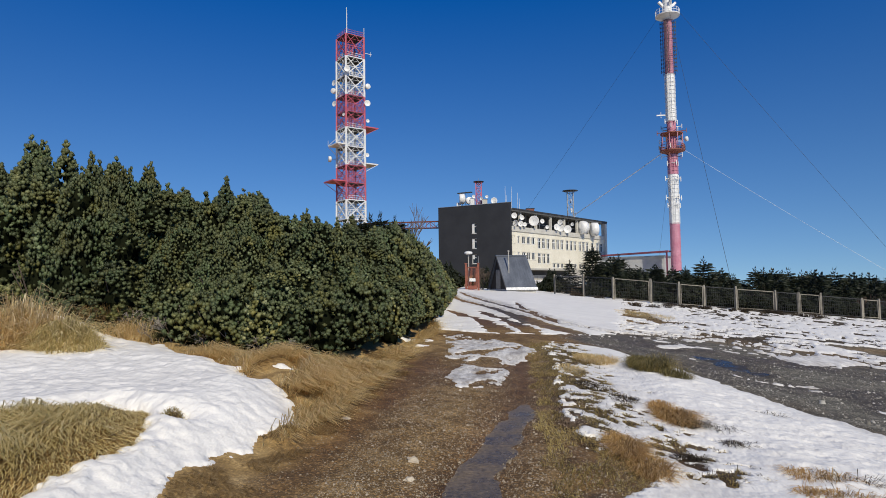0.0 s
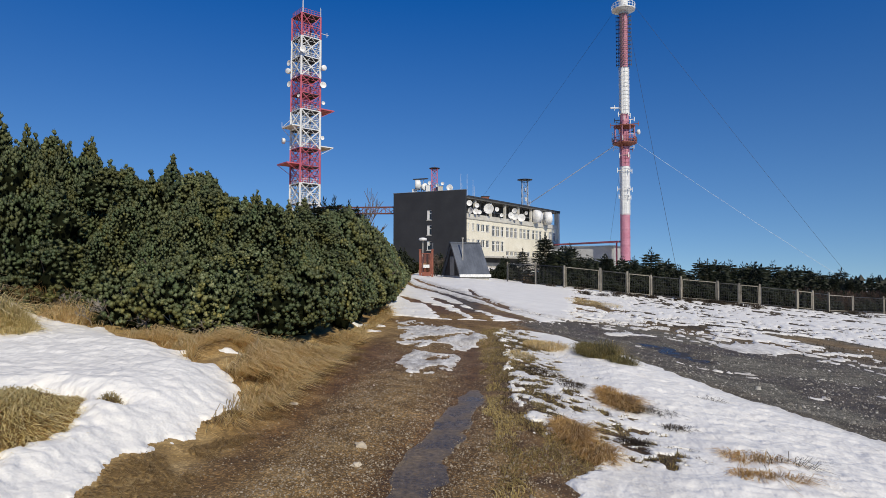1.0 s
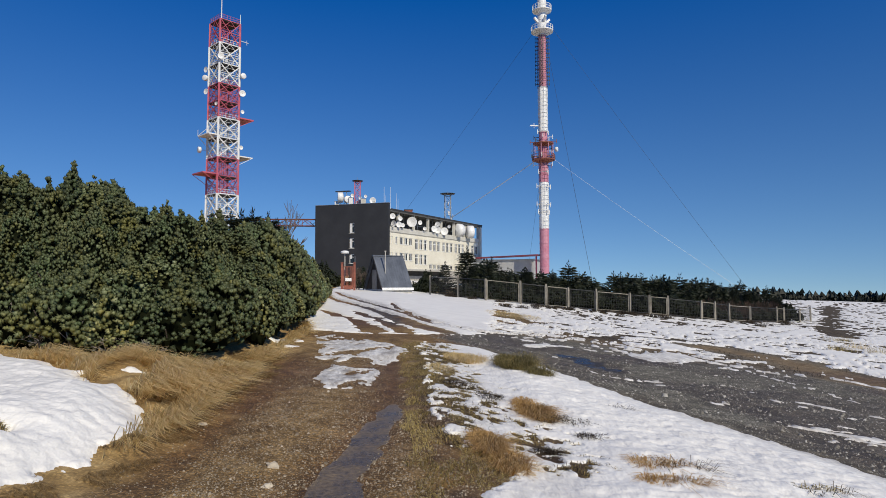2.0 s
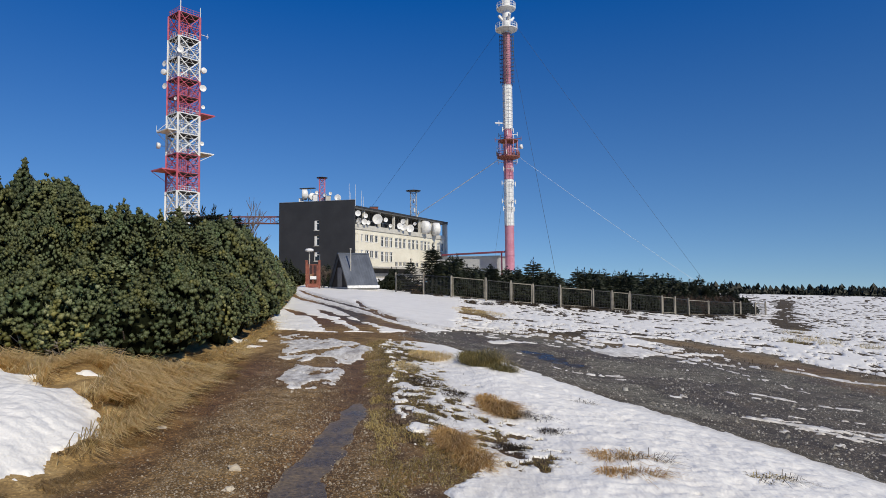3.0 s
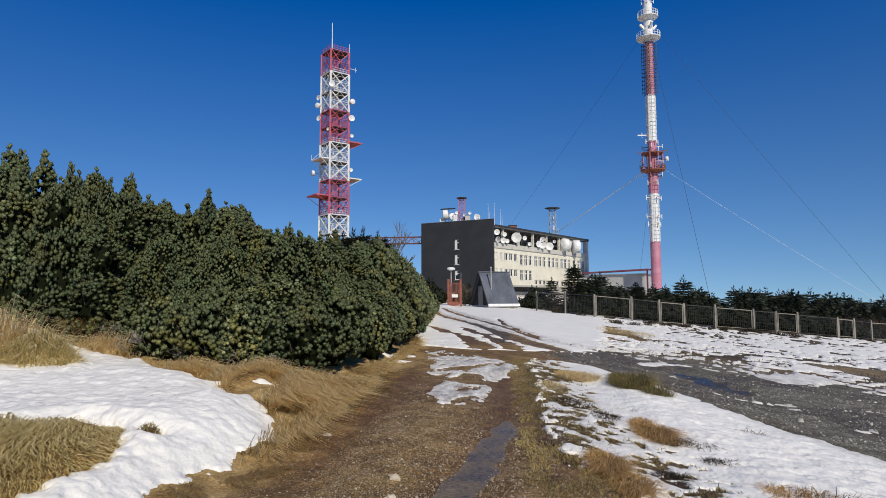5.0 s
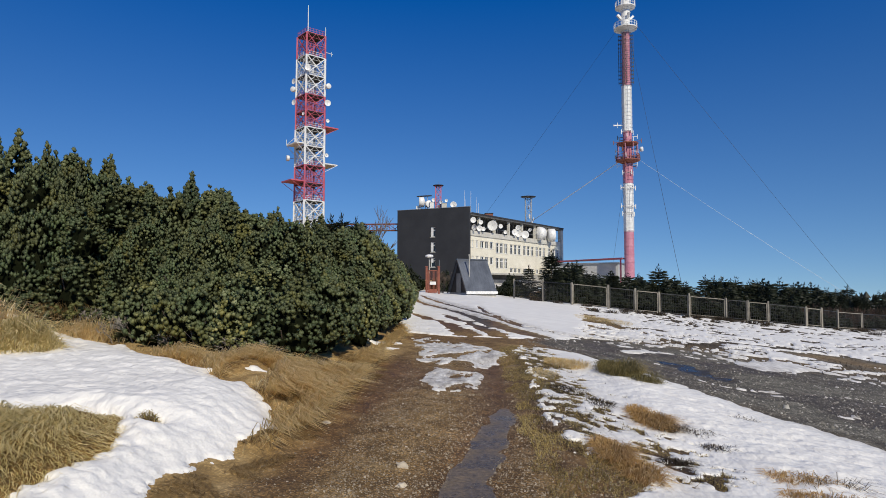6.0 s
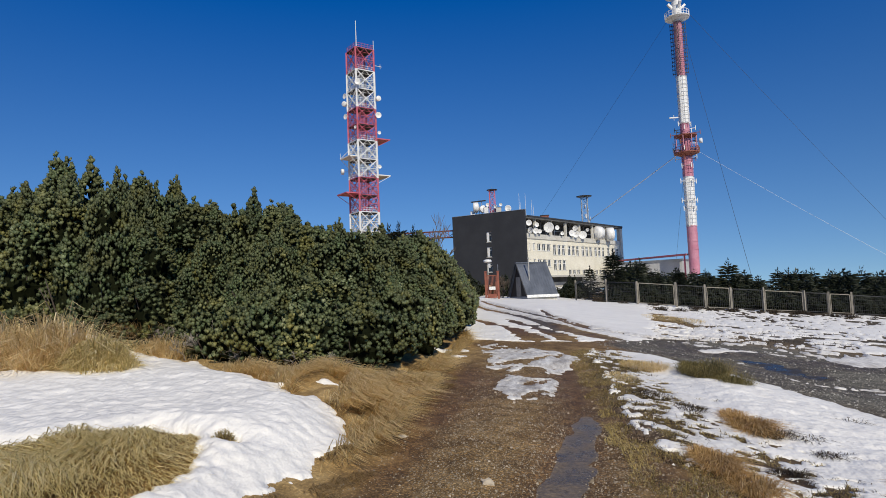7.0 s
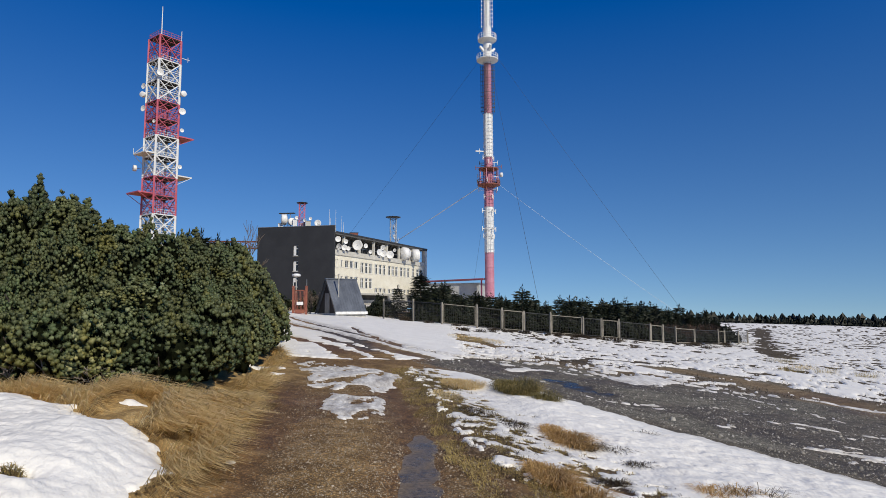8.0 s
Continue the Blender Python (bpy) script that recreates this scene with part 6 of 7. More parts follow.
TOWER, MAST = (-37.2, 150.45), (39.2, 140.6)
gangway(b_at(2, 17.0, 14.6), (TOWER[0] + 3, TOWER[1] + 0.5, 15.8), 1.6, 1.5, "rust", "dark red lattice footbridge between tower and station", (0.55,))
gangway(b_at(44.5, 2, 8.6), (MAST[0] - 1.0, MAST[1] + 0.2, 8.3), 1.3, 0.22, "red", "dark red steel gangway to the mast", (0.95,), True)


# ---- the lattice tower ----
def lattice_tower():
    zb = ground_at(*TOWER) - 0.4
    root = thing("lattice_tower", "square red and white steel lattice tower with platforms", "tower", (*TOWER, zb))
    rt, dp = Vector((0.97, 0.24, 0)), Vector((-0.24, 0.97, 0))
    e1, e2 = (5.2 * rt + 2.75 * dp) / 5.9, (-2.75 * rt + 5.2 * dp) / 5.9

    def corner(k, z, grow=0.0):
        s = 2.74 - 0.16 * z / 67 + grow
        a, b = ((-1, -1), (1, -1), (1, 1), (-1, 1))[k]
        v = (e1 * a + e2 * b) * s
        return Vector((v.x, v.y, z - zb))

    cuts = [(zb, 23.0, "white", 4), (23.0, 31.7, "red", 2), (31.7, 41.2, "white", 2), (41.2, 49.5, "red", 2), (49.5, 59.3, "white", 2), (59.3, 65.1, "red", 1)]
    for z0, z1, mat, bays in cuts:
        for k in range(4):
            part("leg", Geo().bar(corner(k, z0), corner(k, z1), 0.42 if mat == "white" else 0.36), mat, root)
            for i in range(bays):
                lo, hi = z0 + (z1 - z0) * i / bays, z0 + (z1 - z0) * (i + 1) / bays
                a0, b0, a1, b1 = corner(k, lo), corner((k + 1) % 4, lo), corner(k, hi), corner((k + 1) % 4, hi)
                am, bm_, m1, m0 = (a0 + a1) / 2, (b0 + b1) / 2, (a1 + b1) / 2, (a0 + b0) / 2
                mid, w = (am + bm_) / 2, 0.22 if mat == "white" else 0.15
                for end in (a0, b0, a1, b1):
                    part("brace", Geo().bar(end, mid, w), mat, root)
                part("girt", Geo().bar(a1, b1, w), mat, root)
                part("girt", Geo().bar(am, bm_, 0.14), mat, root)
                for p, q in ((am, m1), (bm_, m1), (am, m0), (bm_, m0)):
                    part("stay", Geo().bar(p, q, 0.09), mat, root)
                for j in (1, 2, 3, 4):
                    part("rod", Geo().bar(a0.lerp(a1, j / 5), b0.lerp(b1, j / 5), 0.055), mat, root)
        for i in range(bays):
            z = z0 + (z1 - z0) * (i + 1) / bays
            g = Geo()
            cs = [corner(k, z, -0.05) for k in range(4)]
            lo = [c - Vector((0, 0, 0.28)) for c in cs]
            g.add(cs + lo, [(0, 1, 2, 3), (7, 6, 5, 4)] + [(k, 4 + k, 4 + (k + 1) % 4, (k + 1) % 4) for k in range(4)])
            part("platform", g, "dark_steel", root, "dark steel grating floor")
            g = Geo()
            for hh in (0.55, 1.1):
                for k in range(4):
                    g.bar(corner(k, z + hh), corner((k + 1) % 4, z + hh), 0.07)
            for k in range(4):
                for j in range(1, 6):
                    p = corner(k, z).lerp(corner((k + 1) % 4, z), j / 6)
                    g.bar(p, p + Vector((0, 0, 1.1)), 0.05)
            part("railing", g, mat, root)
        g = Geo()
        for dx in (-0.5, 0.5):
            for dy in (-0.4, 0.4):
                o = e1 * dx + e2 * dy
                g.bar((o.x, o.y, z0 - zb), (o.x, o.y, z1 - zb), 0.16)
        k = z0
        while k < z1:
            o = e1 * 0.5
            g.bar((-o.x, -o.y, k - zb), (o.x, o.y, k - zb + 0.5), 0.10)
            g.bar((o.x, o.y, k - zb + 0.5), (-o.x, -o.y, k - zb + 1.0), 0.10)
            k += 1.0
        part("ladder_shaft", g, mat, root)

    def side_platform(z, k0, k1, reach, along, mat):
        """A grating sticking out of one side, with its struts."""
        a, b = corner(k0, z), corner(k1, z)
        o = along * reach
        up = Vector((0, 0, 0.14))
        pts = [a, b, b + o, a + o]
        g = Geo().add([p + up for p in pts] + [p - up for p in pts], [(0, 1, 2, 3), (7, 6, 5, 4)] + [(k, 4 + k, 4 + (k + 1) % 4, (k + 1) % 4) for k in range(4)])
        g.bar(a + o, a - Vector((0, 0, 2.2)), 0.10).bar(b + o, b - Vector((0, 0, 2.2)), 0.10)
        part("side_platform", g, mat, root)

    side_platform(42.0, 1, 2, 4.0, e1, "red")
    side_platform(32.6, 1, 2, 3.8, e1, "white")
    side_platform(27.6, 0, 3, 3.6, -e1, "red")
    side_platform(36.9, 0, 3, 2.4, -e1, "white")
    g = Geo()
    for p in (corner(0, 37.0) - e1 * 2.4, corner(3, 37.0) - e1 * 2.4):
        g.bar(p, corner(0, 40.6), 0.10).bar(p, p + Vector((0, 0, 1.4)), 0.08)
    part("stay", g, "white", root)
    part("top_pole", Geo().bar(corner(0, 65.1) + e1 * 0.25, corner(0, 71.8) + e1 * 0.25, 0.26, 6, 0.16), "white", root)
    part("top_pole", Geo().bar(corner(1, 64.5), corner(1, 67.5), 0.16, 6), "white", root)
    for k, z in ((1, 61), (2, 47)):
        p = corner(k, z)
        part("antenna_arm", Geo().bar(p, p + e1 * 2.2, 0.12).bar(p + e1 * 1.8 - Vector((0, 0, 0.6)), p + e1 * 1.8 + Vector((0, 0, 0.6)), 0.09), "white", root)
    for k, z0, z1 in ((2, 45.5, 50.5), (2, 33.5, 41.0), (2, 53, 60)):
        p = corner(k, z0, 0.35)
        part("panel_antenna", Geo().bar(p, p + Vector((0, 0, z1 - z0)), 0.3), "white", root)
    base = Vector((*TOWER, zb))
    for k, z, off, r, aim, drum in [(0, 57.0, (0.6, -1.0), 0.9, (0.2, -1, 0), False), (3, 55.0, (-0.8, -0.4), 0.85, (-0.7, -0.9, 0), False), (3, 52.9, (-0.7, -0.3), 0.8, (-0.4, -1, 0), True), (3, 49.6, (-0.6, -0.5), 0.85, (-0.6, -1, 0), False),
                                    (1, 53.5, (0.9, -0.3), 0.8, (0.7, -0.9, 0), True), (1, 49.3, (0.9, -0.3), 0.95, (0.5, -1, 0), False), (1, 44.8, (0.9, 0), 0.55, (0.7, -1, 0), False), (0, 45.6, (-0.6, -0.5), 0.5, (-0.6, -1, 0), False),
                                    (3, 35.3, (-1.6, -0.6), 0.85, (-0.9, -0.5, 0), True), (1, 36.0, (0.7, -0.2), 0.6, (0.6, -1, 0), False)]:
        c = corner(k, z - 1.4)
        dish(base + c + Vector((off[0], off[1], 0)) * 0.85, aim, 0.84 * r, 0.25 * r, drum, base + c)


lattice_tower()


# ---- the guyed mast ----
def guyed_mast():
    x, y = MAST
    zb = ground_at(x, y) - 0.3
    root = thing("guyed_mast", "tall red and white tubular guyed mast with ring platforms", "mast", (x, y, zb))
    def z(v):
        return v * 0.98 - 0.2 - zb
    part("foot", Geo().tube((0, 0, 0), [(1.9, -0.5), (1.9, 1.6), (1.2, 2.2)], 16), "concrete", root)
    for z0, z1, r, mat in [(4.2, 15.2, 1.10, "mast_red"), (15.2, 26.4, 1.08, "white"), (26.4, 38.8, 1.0, "mast_red"), (38.8, 49.7, 1.04, "white"), (49.7, 62.6, 0.92, "mast_red"),
                           (62.6, 72.0, 1.04, "white"), (72.0, 92, 0.66, "white")]:
        prof = []
        for k in range(int((z1 - z0) / 2.2) + 1):
            a = z0 + (z1 - z0) * k / (int((z1 - z0) / 2.2) + 1)
            b = z0 + (z1 - z0) * (k + 1) / (int((z1 - z0) / 2.2) + 1)
            prof += [(r + 0.06, z(a)), (r + 0.06, z(a) + 0.12), (r, z(a) + 0.13), (r, z(b))]
        part("tube", Geo().tube((0, 0, 0), prof, 20), mat, root)

    def ring_platform(zz, r, mat, rails=True):
        g = Geo().tube((0, 0, z(zz)), [(0.9, -0.9), (r * 0.9, -0.25), (r, -0.2), (r, 0.0), (0.9, 0.02)], 20)
        deck = part("ring_platform", g, mat, root)
        if rails:
            g = Geo()
            for h in (0.55, 1.15):
                g.ring((0, 0), r - 0.05, z(zz) + h, 0.08, 20)
            for k in range(20):
                a = k * math.tau / 20
                g.bar(((r - 0.05) * math.cos(a), (r - 0.05) * math.sin(a), z(zz)), ((r - 0.05) * math.cos(a), (r - 0.05) * math.sin(a), z(zz) + 1.15), 0.07)
            part("railing", g, mat, deck)

    ring_platform(31.9, 2.7, "rust")
    ring_platform(35.9, 2.45, "rust", False)
    for k in range(8):
        a = k * math.tau / 8 + 0.3
        part("cage_post", Geo().bar((2.3 * math.cos(a), 2.3 * math.sin(a), z(31.9)), (2.3 * math.cos(a), 2.3 * math.sin(a), z(35.9)), 0.14), "mast_red", root)
    for zz, n, reach in ((32.6, 6, 3.0), (34.2, 5, 2.7), (36.3, 6, 3.1), (37.4, 4, 2.2), (30.6, 5, 2.4)):
        for k in range(n):
            a = k * math.tau / n + zz
            g = Geo().bar((0.9 * math.cos(a), 0.9 * math.sin(a), z(zz)), (reach * math.cos(a), reach * math.sin(a), z(zz)), 0.13)
            g.bar((reach * math.cos(a), reach * math.sin(a), z(zz) - 0.5), (reach * math.cos(a), reach * math.sin(a), z(zz) + 0.5), 0.12)
            part("spar", g, ("white", "rust", "dark_steel")[k % 3], root)
    ring_platform(63.7, 2.65, "white")
    ring_platform(68.9, 2.3, "white")
    for k in range(4):
        a = k * math.tau / 4 + 0.2
        part("horn", Geo().bar((1.0 * math.cos(a), 1.0 * math.sin(a), z(65.9)), (2.0 * math.cos(a), 2.0 * math.sin(a), z(66.9)), 0.5), "white", root)
    # ladder with its hoops up the whole tube
    for z0, z1, mat in ((15, 26, "white"), (26.4, 31, "mast_red"), (38.8, 49.7, "white"), (49.7, 62.4, "dark_steel"), (72, 92, "white")):
        g = Geo()
        r = (1.32 if mat == "dark_steel" else 1.18) if z0 < 70 else 0.9
        for dx in (-0.25, 0.25):
            g.bar((-0.75, -r + dx, z(z0)), (-0.75, -r + dx, z(z1)), 0.07)
        k = z0
        while k < z1:
            g.ring((0, 0), r, z(k), 0.06, 12)
            k += 0.9
        for j in range(8):
            a = j * math.tau / 8
            g.bar((r * math.cos(a), r * math.sin(a), z(z0)), (r * math.cos(a), r * math.sin(a), z(z1)), 0.05)
        part("ladder_cage", g, mat, root)
    for zz, reach in ((25.4, 1.95), (21.0, 1.95), (28.9, 1.4), (19.2, 1.6), (38.6, 1.6)):
        hoop = [(reach * 0.8 + p, q) for p, q in ((-0.04, -0.04), (0.04, -0.04), (0.04, 0.04), (-0.04, 0.04))]
        vs = [(p * math.cos(k * math.tau / 12), p * math.sin(k * math.tau / 12), z(zz) + q) for k in range(12) for p, q in hoop]
        fs = [(k * 4 + i, k * 4 + (i + 1) % 4, (k + 1) % 12 * 4 + (i + 1) % 4, (k + 1) % 12 * 4 + i) for k in range(12) for i in range(4)]
        ring = part("antenna_ring", Geo().add(vs, fs), "white", root)
        for k in range(4):
            a = k * math.tau / 4 + 0.35
            g = Geo().bar((0.9 * math.cos(a), 0.9 * math.sin(a), z(zz)), (reach * math.cos(a), reach * math.sin(a), z(zz)), 0.14)
            g.bar((reach * math.cos(a), reach * math.sin(a), z(zz) - 0.55), (reach * math.cos(a), reach * math.sin(a), z(zz) + 0.55), 0.14)
            part("antenna_element", g, "white", ring)
    for first, last, step, angles, r0, r1, mat in ((50.5, 62, 0.95, (2.9, 6.05, 4.5), 0.85, 1.65, "dark_steel"), (72.5, 92, 1.1, (2.9, 6.05, 4.5, 1.3), 0.6, 1.35, "white")):
        for a in angles:
            me = Geo().bar((r0 * math.cos(a), r0 * math.sin(a), 0), (r1 * math.cos(a), r1 * math.sin(a), 0), 0.12).bar((r1 * math.cos(a), r1 * math.sin(a), -0.36), (r1 * math.cos(a), r1 * math.sin(a), 0.36), 0.12).mesh("dipole")
            k = first
            while k < last:
                part("dipole", me, mat, root).location = (0, 0, z(k))
                k += step
    part("antenna_arm", Geo().bar((-0.9, -0.1, z(40.2)), (-3.2, -0.1, z(40.2)), 0.26).bar((-2.2, 0, z(39.6)), (-2.2, 0, z(40.9)), 0.1), "white", root)
    return root


guyed_mast()
dish((MAST[0] + 2.7, MAST[1] - 1.0, 33.4), (0.9, -0.6, 0), 0.55, 0.2, True, (MAST[0] + 2.0, MAST[1] - 0.6, 33.2))

ANCHORS = {"south": (31.6, 85), "east": (82.6, 127), "north": (47, 194), "west": (-8, 205)}
for key, levels in (("south", (63.0,)), ("east", (63.0, 31.2)), ("north", (31.2,)), ("west", (63.0, 31.2))):
    ax, ay = ANCHORS[key]
    za = ground_at(ax, ay)
    block = thing("guy_anchor", "grey concrete anchor block of a mast guy", "anchor block", (ax, ay, za), "guy anchors")
    part("block", Geo().box((-1, -1, -0.6), (1, 1, 0.5)), "concrete", block)
    for lv in levels:
        d = Vector((ax - MAST[0], ay - MAST[1], 0)).normalized()
        top = Vector((MAST[0], MAST[1], lv)) + d * 2.3
        # white paints the sun glint on these wires; the west one is thickened
        pale = lv < 40 and key in ("east", "west")
        foot = Vector((ax, ay, za + 0.45))
        g = Geo().rope([top.lerp(foot, k / 14) - Vector((0, 0, 1.6 * k / 14 * (1 - k / 14))) for k in range(15)], 0.19 if key == "west" and pale else 0.046 if pale else 0.05)
        ob = part("guy_wire", g, "white" if pale else "dark_steel")
        tagged(ob, "steel guy wire of the mast, sun glint painted white" if pale else "dark steel guy wire of the mast", "cable", "guy wires")


# ---- hut, gate and fence ----
def hut():
    zb = 1.10
    root = thing("hut", "steep-roofed hut with grey sheet roof and dark gable", "hut", Matrix.Translation((1.16, 50.10, zb)) @ Matrix.Rotation(0.44, 4, "Z"))
    L, run, h = 2.78, 1.75, 2.90          # ridge length, half depth, height

    def slope(y0, z0, y1, z1, thick, x0, x1):
        a, b = Vector((0, y0, z0)), Vector((0, y1, z1))
        n = Vector((0, -(z1 - z0), y1 - y0)).normalized() * thick
        if n.z < 0:
            n = -n
        return [Vector((x, 0, 0)) + p for x in (x0, x1) for p in (a, b, b + n, a + n)]

    hexa = [(0, 1, 2, 3), (7, 6, 5, 4), (0, 4, 5, 1), (1, 5, 6, 2), (2, 6, 7, 3), (3, 7, 4, 0)]
    front = part("roof_slope", Geo().add(slope(-0.1, 0.12, run, h, 0.05, -0.06, L), hexa), "sheet", root, "grey standing-seam sheet roof")
    part("roof_slope", Geo().add(slope(2 * run + 0.1, 0.12, run, h, 0.05, -0.06, L), hexa), "sheet", root)
    for k in range(13):
        x = -0.04 + k * (L + 0.02) / 12
        part("seam", Geo().add(slope(-0.1, 0.17, run, h + 0.05, 0.035, x - 0.018, x + 0.018), hexa), "sheet", front)
    for f in (0.27, 0.5, 0.73):
        y0, z0 = -0.1 + f * (run + 0.1), 0.12 + f * (h - 0.12)
        part("lap", Geo().add(slope(y0, z0 + 0.06, y0 + 0.05, z0 + 0.06 + 0.082, 0.018, -0.05, L - 0.01), hexa), "sheet", front)
    part("ridge_cap", Geo().box((-0.1, run - 0.12, h + 0.01), (L + 0.04, run + 0.12, h + 0.10)), "sheet", root)
    part("eaves_board", Geo().box((-0.1, -0.2, 0.02), (L + 0.04, -0.12, 0.24)), "white", root, "whitish board along the eaves")
    part("footing", Geo().box((0.05, -0.02, -0.5), (L - 0.05, 2 * run + 0.02, 0.12)), "concrete", root)
    for x in (0.10, L - 0.16):
        g = Geo().add([(x, 0.05, 0.12), (x, 2 * run - 0.05, 0.12), (x, run, h - 0.05), (x + 0.07, 0.05, 0.12), (x + 0.07, 2 * run - 0.05, 0.12), (x + 0.07, run, h - 0.05)],
                      [(2, 1, 0), (3, 4, 5), (0, 1, 4, 3), (1, 2, 5, 4), (2, 0, 3, 5)])
        gable = part("gable", g, "plank", root, "dark boarded gable")
        if x < 1:
            door = part("door", Geo().box((x - 0.05, run - 0.5, 0.14), (x - 0.005, run + 0.35, 1.75)), "door_grey", root, "weathered grey door")
            part("handle", Geo().bar((x - 0.08, run - 0.4, 0.95), (x - 0.08, run - 0.28, 0.95), 0.03, 6), "dark_steel", door)
    for y0, y1 in ((-0.12, run), (2 * run + 0.12, run)):
        part("barge_board", Geo().add(slope(y0, 0.05, y1, h - 0.03, 0.10, -0.13, -0.065), hexa), "dark_steel", root)
    part("stove_pipe", Geo().bar((0.62, 0.75, 1.4), (0.62, 0.75, 3.25), 0.10, 8).bar((0.62, 0.75, 3.23), (0.62, 0.75, 3.33), 0.17, 8), "concrete", root, "pale grey stove pipe")


hut()


def gate():
    zb = ground_at(-1.7, 52.2)
    root = thing("gate", "red-brown steel gate with bars and a white plate", "gate", (-2.25, 52.2, zb))
    for x in (0.0, 1.05):
        post = part("gate_post", Geo().box((x - 0.09, -0.09, -0.3), (x + 0.09, 0.09, 2.3)), "rust", root)
        part("cap", Geo().box((x - 0.12, -0.12, 2.3), (x + 0.12, 0.12, 2.37)), "rust", post)
    leaf = part("gate_frame", Geo().bar((0.12, 0, 0.12), (0.93, 0, 0.12), 0.07).bar((0.12, 0, 2.0), (0.93, 0, 2.0), 0.07).bar((0.15, 0, 0.1), (0.15, 0, 2.0), 0.07).bar((0.9, 0, 0.1), (0.9, 0, 2.0), 0.07), "rust", root)
    for k in range(6):
        part("bar", Geo().bar((0.25 + 0.11 * k, 0, 0.12), (0.25 + 0.11 * k, 0, 2.0), 0.035), "rust", leaf)
    part("kick_panel", Geo().box((0.15, -0.02, 0.12), (0.9, 0.02, 0.42)), "rust", leaf)
    part("plate", Geo().box((0.28, -0.06, 0.78), (0.80, -0.03, 1.05)), "white", leaf, "blank white metal plate")
    lamp = thing("street_lamp", "pale lamp post with a flat white lamp head", "lamp", (-2.05, 52.6, ground_at(-2.05, 52.6)))
    part("post", Geo().bar((0, 0, -0.2), (0, 0, 3.1), 0.10, 8), "concrete", lamp)
    head = part("lamp_head", Geo().tube((0, 0, 3.05), [(0.08, 0), (0.34, 0.06), (0.36, 0.16), (0.30, 0.26), (0.1, 0.3)], 14), "white", lamp)
    part("pole", Geo().bar((0.85, 0.3, 0), (0.85, 0.3, 2.9), 0.06, 6), "steel", lamp)


gate()
POSTS = [(5.37, 53.7), (7.19, 48.41), (9.0, 45.8), (11.51, 44.97), (13.51, 45.04), (15.39, 45.51), (17.83, 46.22), (20.78, 46.75), (22.49, 46.92), (24.08, 47.0), (27.26, 47.66), (28.88, 48.47), (30.88, 49.76),
         (34.28, 52.1), (38.88, 55.12), (40.24, 56.03), (43.2, 57.9), (46.6, 60.9)]


def fence():
    root = thing("fence", "low wire-panel fence with pale concrete posts", "fence", (5.37, 53.7, ground_at(5.37, 53.7)))
    o = root.location
    tops = []
    for k, (x, y) in enumerate(POSTS):
        z = ground_at(x, y)
        hgt = 1.78 - 0.022 * max(0, k - 3) + 0.06 * math.sin(k * 2.3)
        m = Matrix.Translation(Vector((x, y, z)) - o) @ Matrix.Rotation(0.3 * k, 4, "Z")
        part("post", Geo().box((-0.062, -0.062, -0.4), (0.062, 0.062, hgt - 0.05), m).box((-0.05, -0.05, hgt - 0.05), (0.05, 0.05, hgt), m), "post_grey", root)
        tops.append(Vector((x, y, z)) - o)
    for k in range(len(POSTS) - 1):
        a, b = tops[k], tops[k + 1]
        d = b - a
        n = d.length
        f = d / n
        p, q = a + f * 0.14 + Vector((0, 0, 0.18)), b - f * 0.14 + Vector((0, 0, 0.18))
        up = Vector((0, 0, 1.42 - 0.022 * max(0, k - 3)))
        panel = part("panel_frame", Geo().bar(p, q, 0.045).bar(p + up, q + up, 0.055).bar(p, p + up, 0.045).bar(q, q + up, 0.045), "post_grey" if k % 2 == 0 else "dark_steel", root)
        g = Geo()
        m = int(n / 0.16)
        for j in range(1, m):
            s = p.lerp(q, j / m)
            g.bar(s, s + up, 0.013, 3)
        for h in (0.25, 0.5, 0.75, 1.0):
            g.bar(p + Vector((0, 0, h)), q + Vector((0, 0, h)), 0.018, 3)
        part("wire_mesh", g, "dark_steel", panel)


fence()


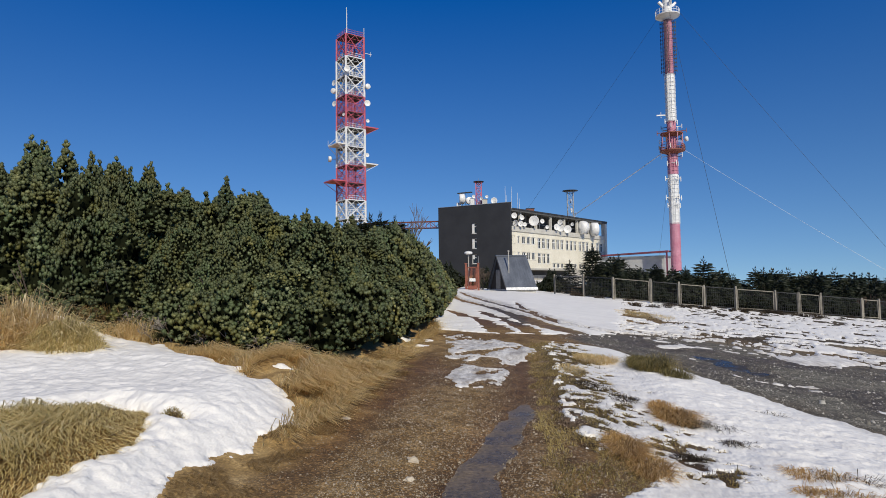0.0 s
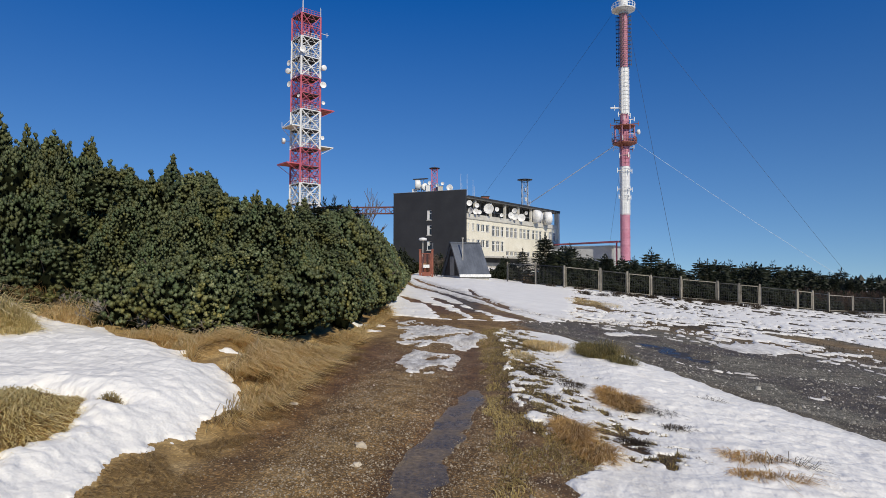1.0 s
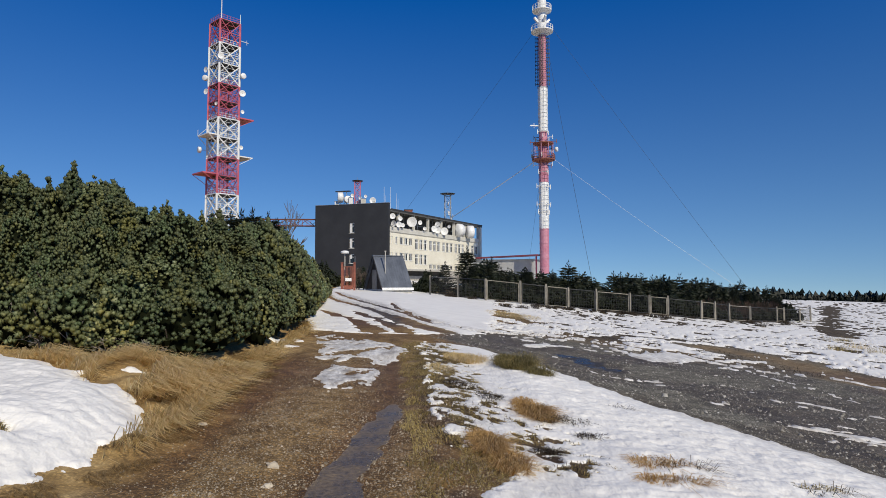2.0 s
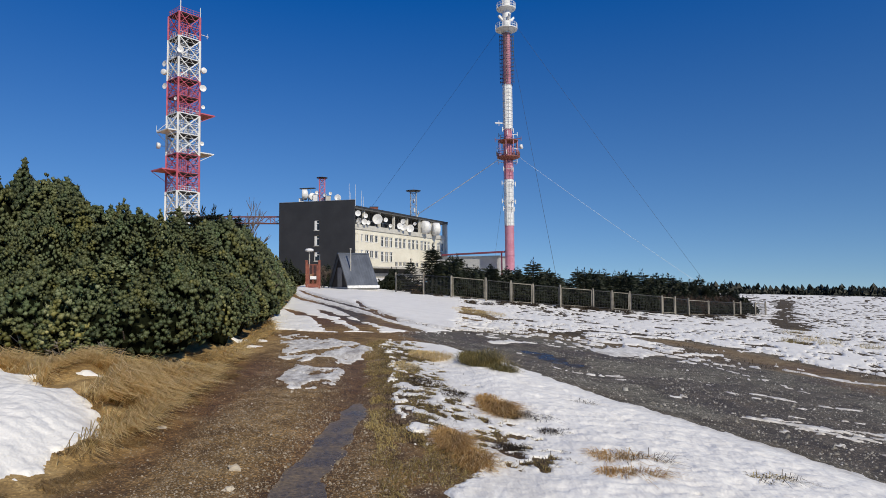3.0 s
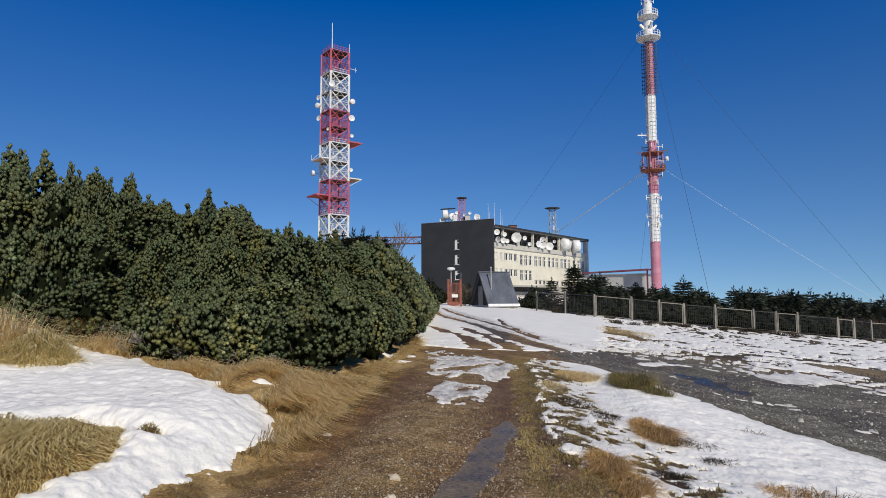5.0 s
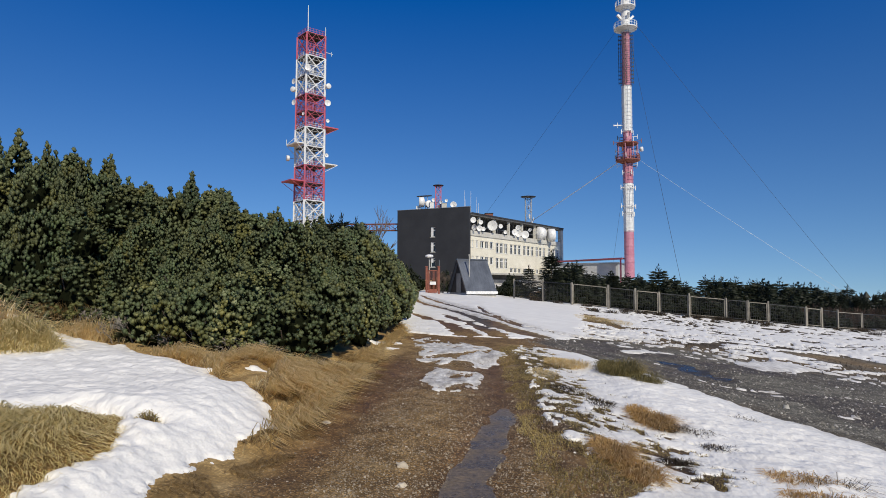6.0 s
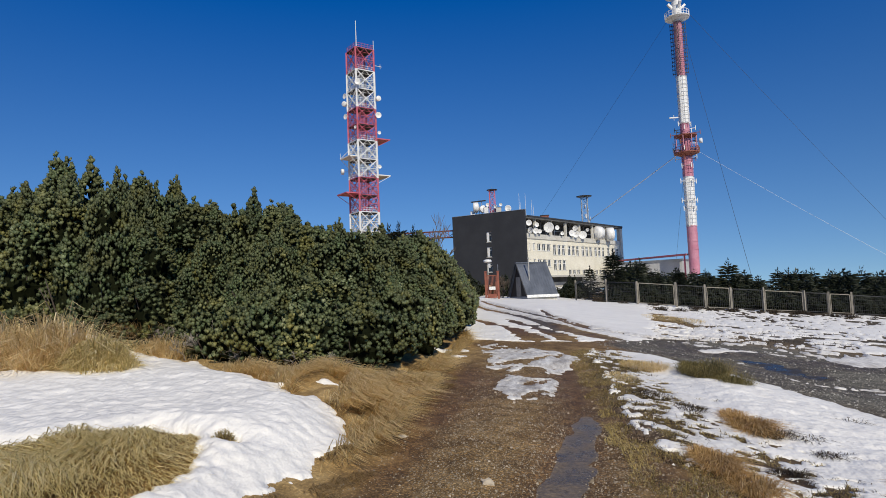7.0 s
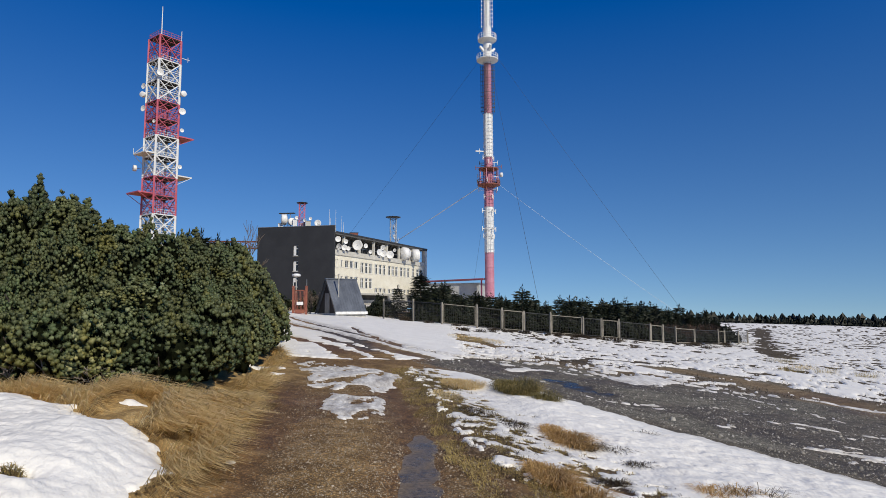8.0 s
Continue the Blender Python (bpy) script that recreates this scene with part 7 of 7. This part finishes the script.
# ---- bare shrub among the pines, dead twigs ----
def bare_shrub(x, y, h, seed, label, fine=0.02, mat="bark", stems=4, spread=0.62):
    r = random.Random(seed)
    root = thing("bare_shrub", label, "shrub", (x, y, ground_at(x, y)))
    def grow(g, p, d, ln, w, depth):
        q = p + d * ln
        g.bar(p, q, max(w, fine), 4, max(w * 0.7, fine * 0.8))
        if depth == 0:
            return
        for k in range(3 if depth > 1 else 4):
            v = Vector((r.gauss(0, 1), r.gauss(0, 1), r.gauss(0.3, 0.6))).normalized()
            grow(g, p.lerp(q, r.uniform(0.55, 1.0)), (d * 0.8 + v * spread).normalized(), ln * r.uniform(0.55, 0.8), w * 0.62, depth - 1)
    for k in range(stems):
        g = Geo()
        a = k * 1.6 + r.random()
        grow(g, Vector((0.05 * math.cos(a), 0.05 * math.sin(a), -0.1)), Vector((0.35 * math.cos(a), 0.35 * math.sin(a), 1)).normalized(), h * 0.38, min(0.055, 0.02 * h + fine), 4)
        part("stem", g, mat, root)


bare_shrub(-4.1, 28.2, 5.2, 7, "leafless brown rowan shrub rising above the pines", 0.014, "bark", 1, 0.20)
bare_shrub(-3.3, 34.5, 2.4, 6, "leafless reddish shrub rising above the pines", 0.012, "bark", 2)
bare_shrub(-1.0, 54.5, 2.3, 8, "low leafless shrub beside the gate")
for k, (x, y, h) in enumerate([(36, 58, 1.9), (38.5, 59.5, 1.7), (40.5, 61.5, 1.8), (34, 56, 1.5), (16, 52, 1.8), (21, 51, 1.6)]):
    bare_shrub(x, y, h, 30 + k, "leafless reddish-brown shrub behind the fence")
for k, (x, y, h) in enumerate([(-5.3, 10.75, 0.8), (-4.0, 10.45, 0.9), (-6.2, 11.1, 1.0), (-3.1, 10.0, 0.6), (-4.5, 10.55, 0.7), (-3.5, 10.3, 0.6), (-2.6, 9.85, 0.5), (-5.8, 10.95, 0.8), (-7.0, 11.4, 0.9)]):
    bare_shrub(x, y, h, 9 + k, "dead grey-brown twigs at the foot of the pines", 0.0045, "deadwood", 3)

# heather clumps in the snow before the fence
r4 = random.Random(12)
for k in range(44):
    j = r4.randrange(len(POSTS) - 3)
    f, off = r4.random(), 0.3 + 4.5 * r4.random() ** 2
    x, y = POSTS[j][0] * (1 - f) + POSTS[j + 1][0] * f + 0.15 * off, POSTS[j][1] * (1 - f) + POSTS[j + 1][1] * f - off
    s = r4.uniform(0.5, 1.3)
    mound(x, y, 0.38 * s, 0.22 * s, int(150 * s), "twig", 0.24 * s, 0.7, 200 + k, "heather_tuft", "dark heather clump standing in the snow before the fence", 0.05, 0.7, 0.010)

# low brown thicket behind the end of the fence
for k in range(12):
    x, y = 31.5 + 1.0 * k + r4.uniform(-0.4, 0.4), 53.2 + 0.72 * k + r4.uniform(0.0, 1.6)
    mound(x, y, 1.1, 0.9, 420, "brown_twig", r4.uniform(0.9, 1.25), 0.9, 300 + k, "bare_shrub", "low leafless brown shrub behind the fence", 0.15, 0.5, 0.014)
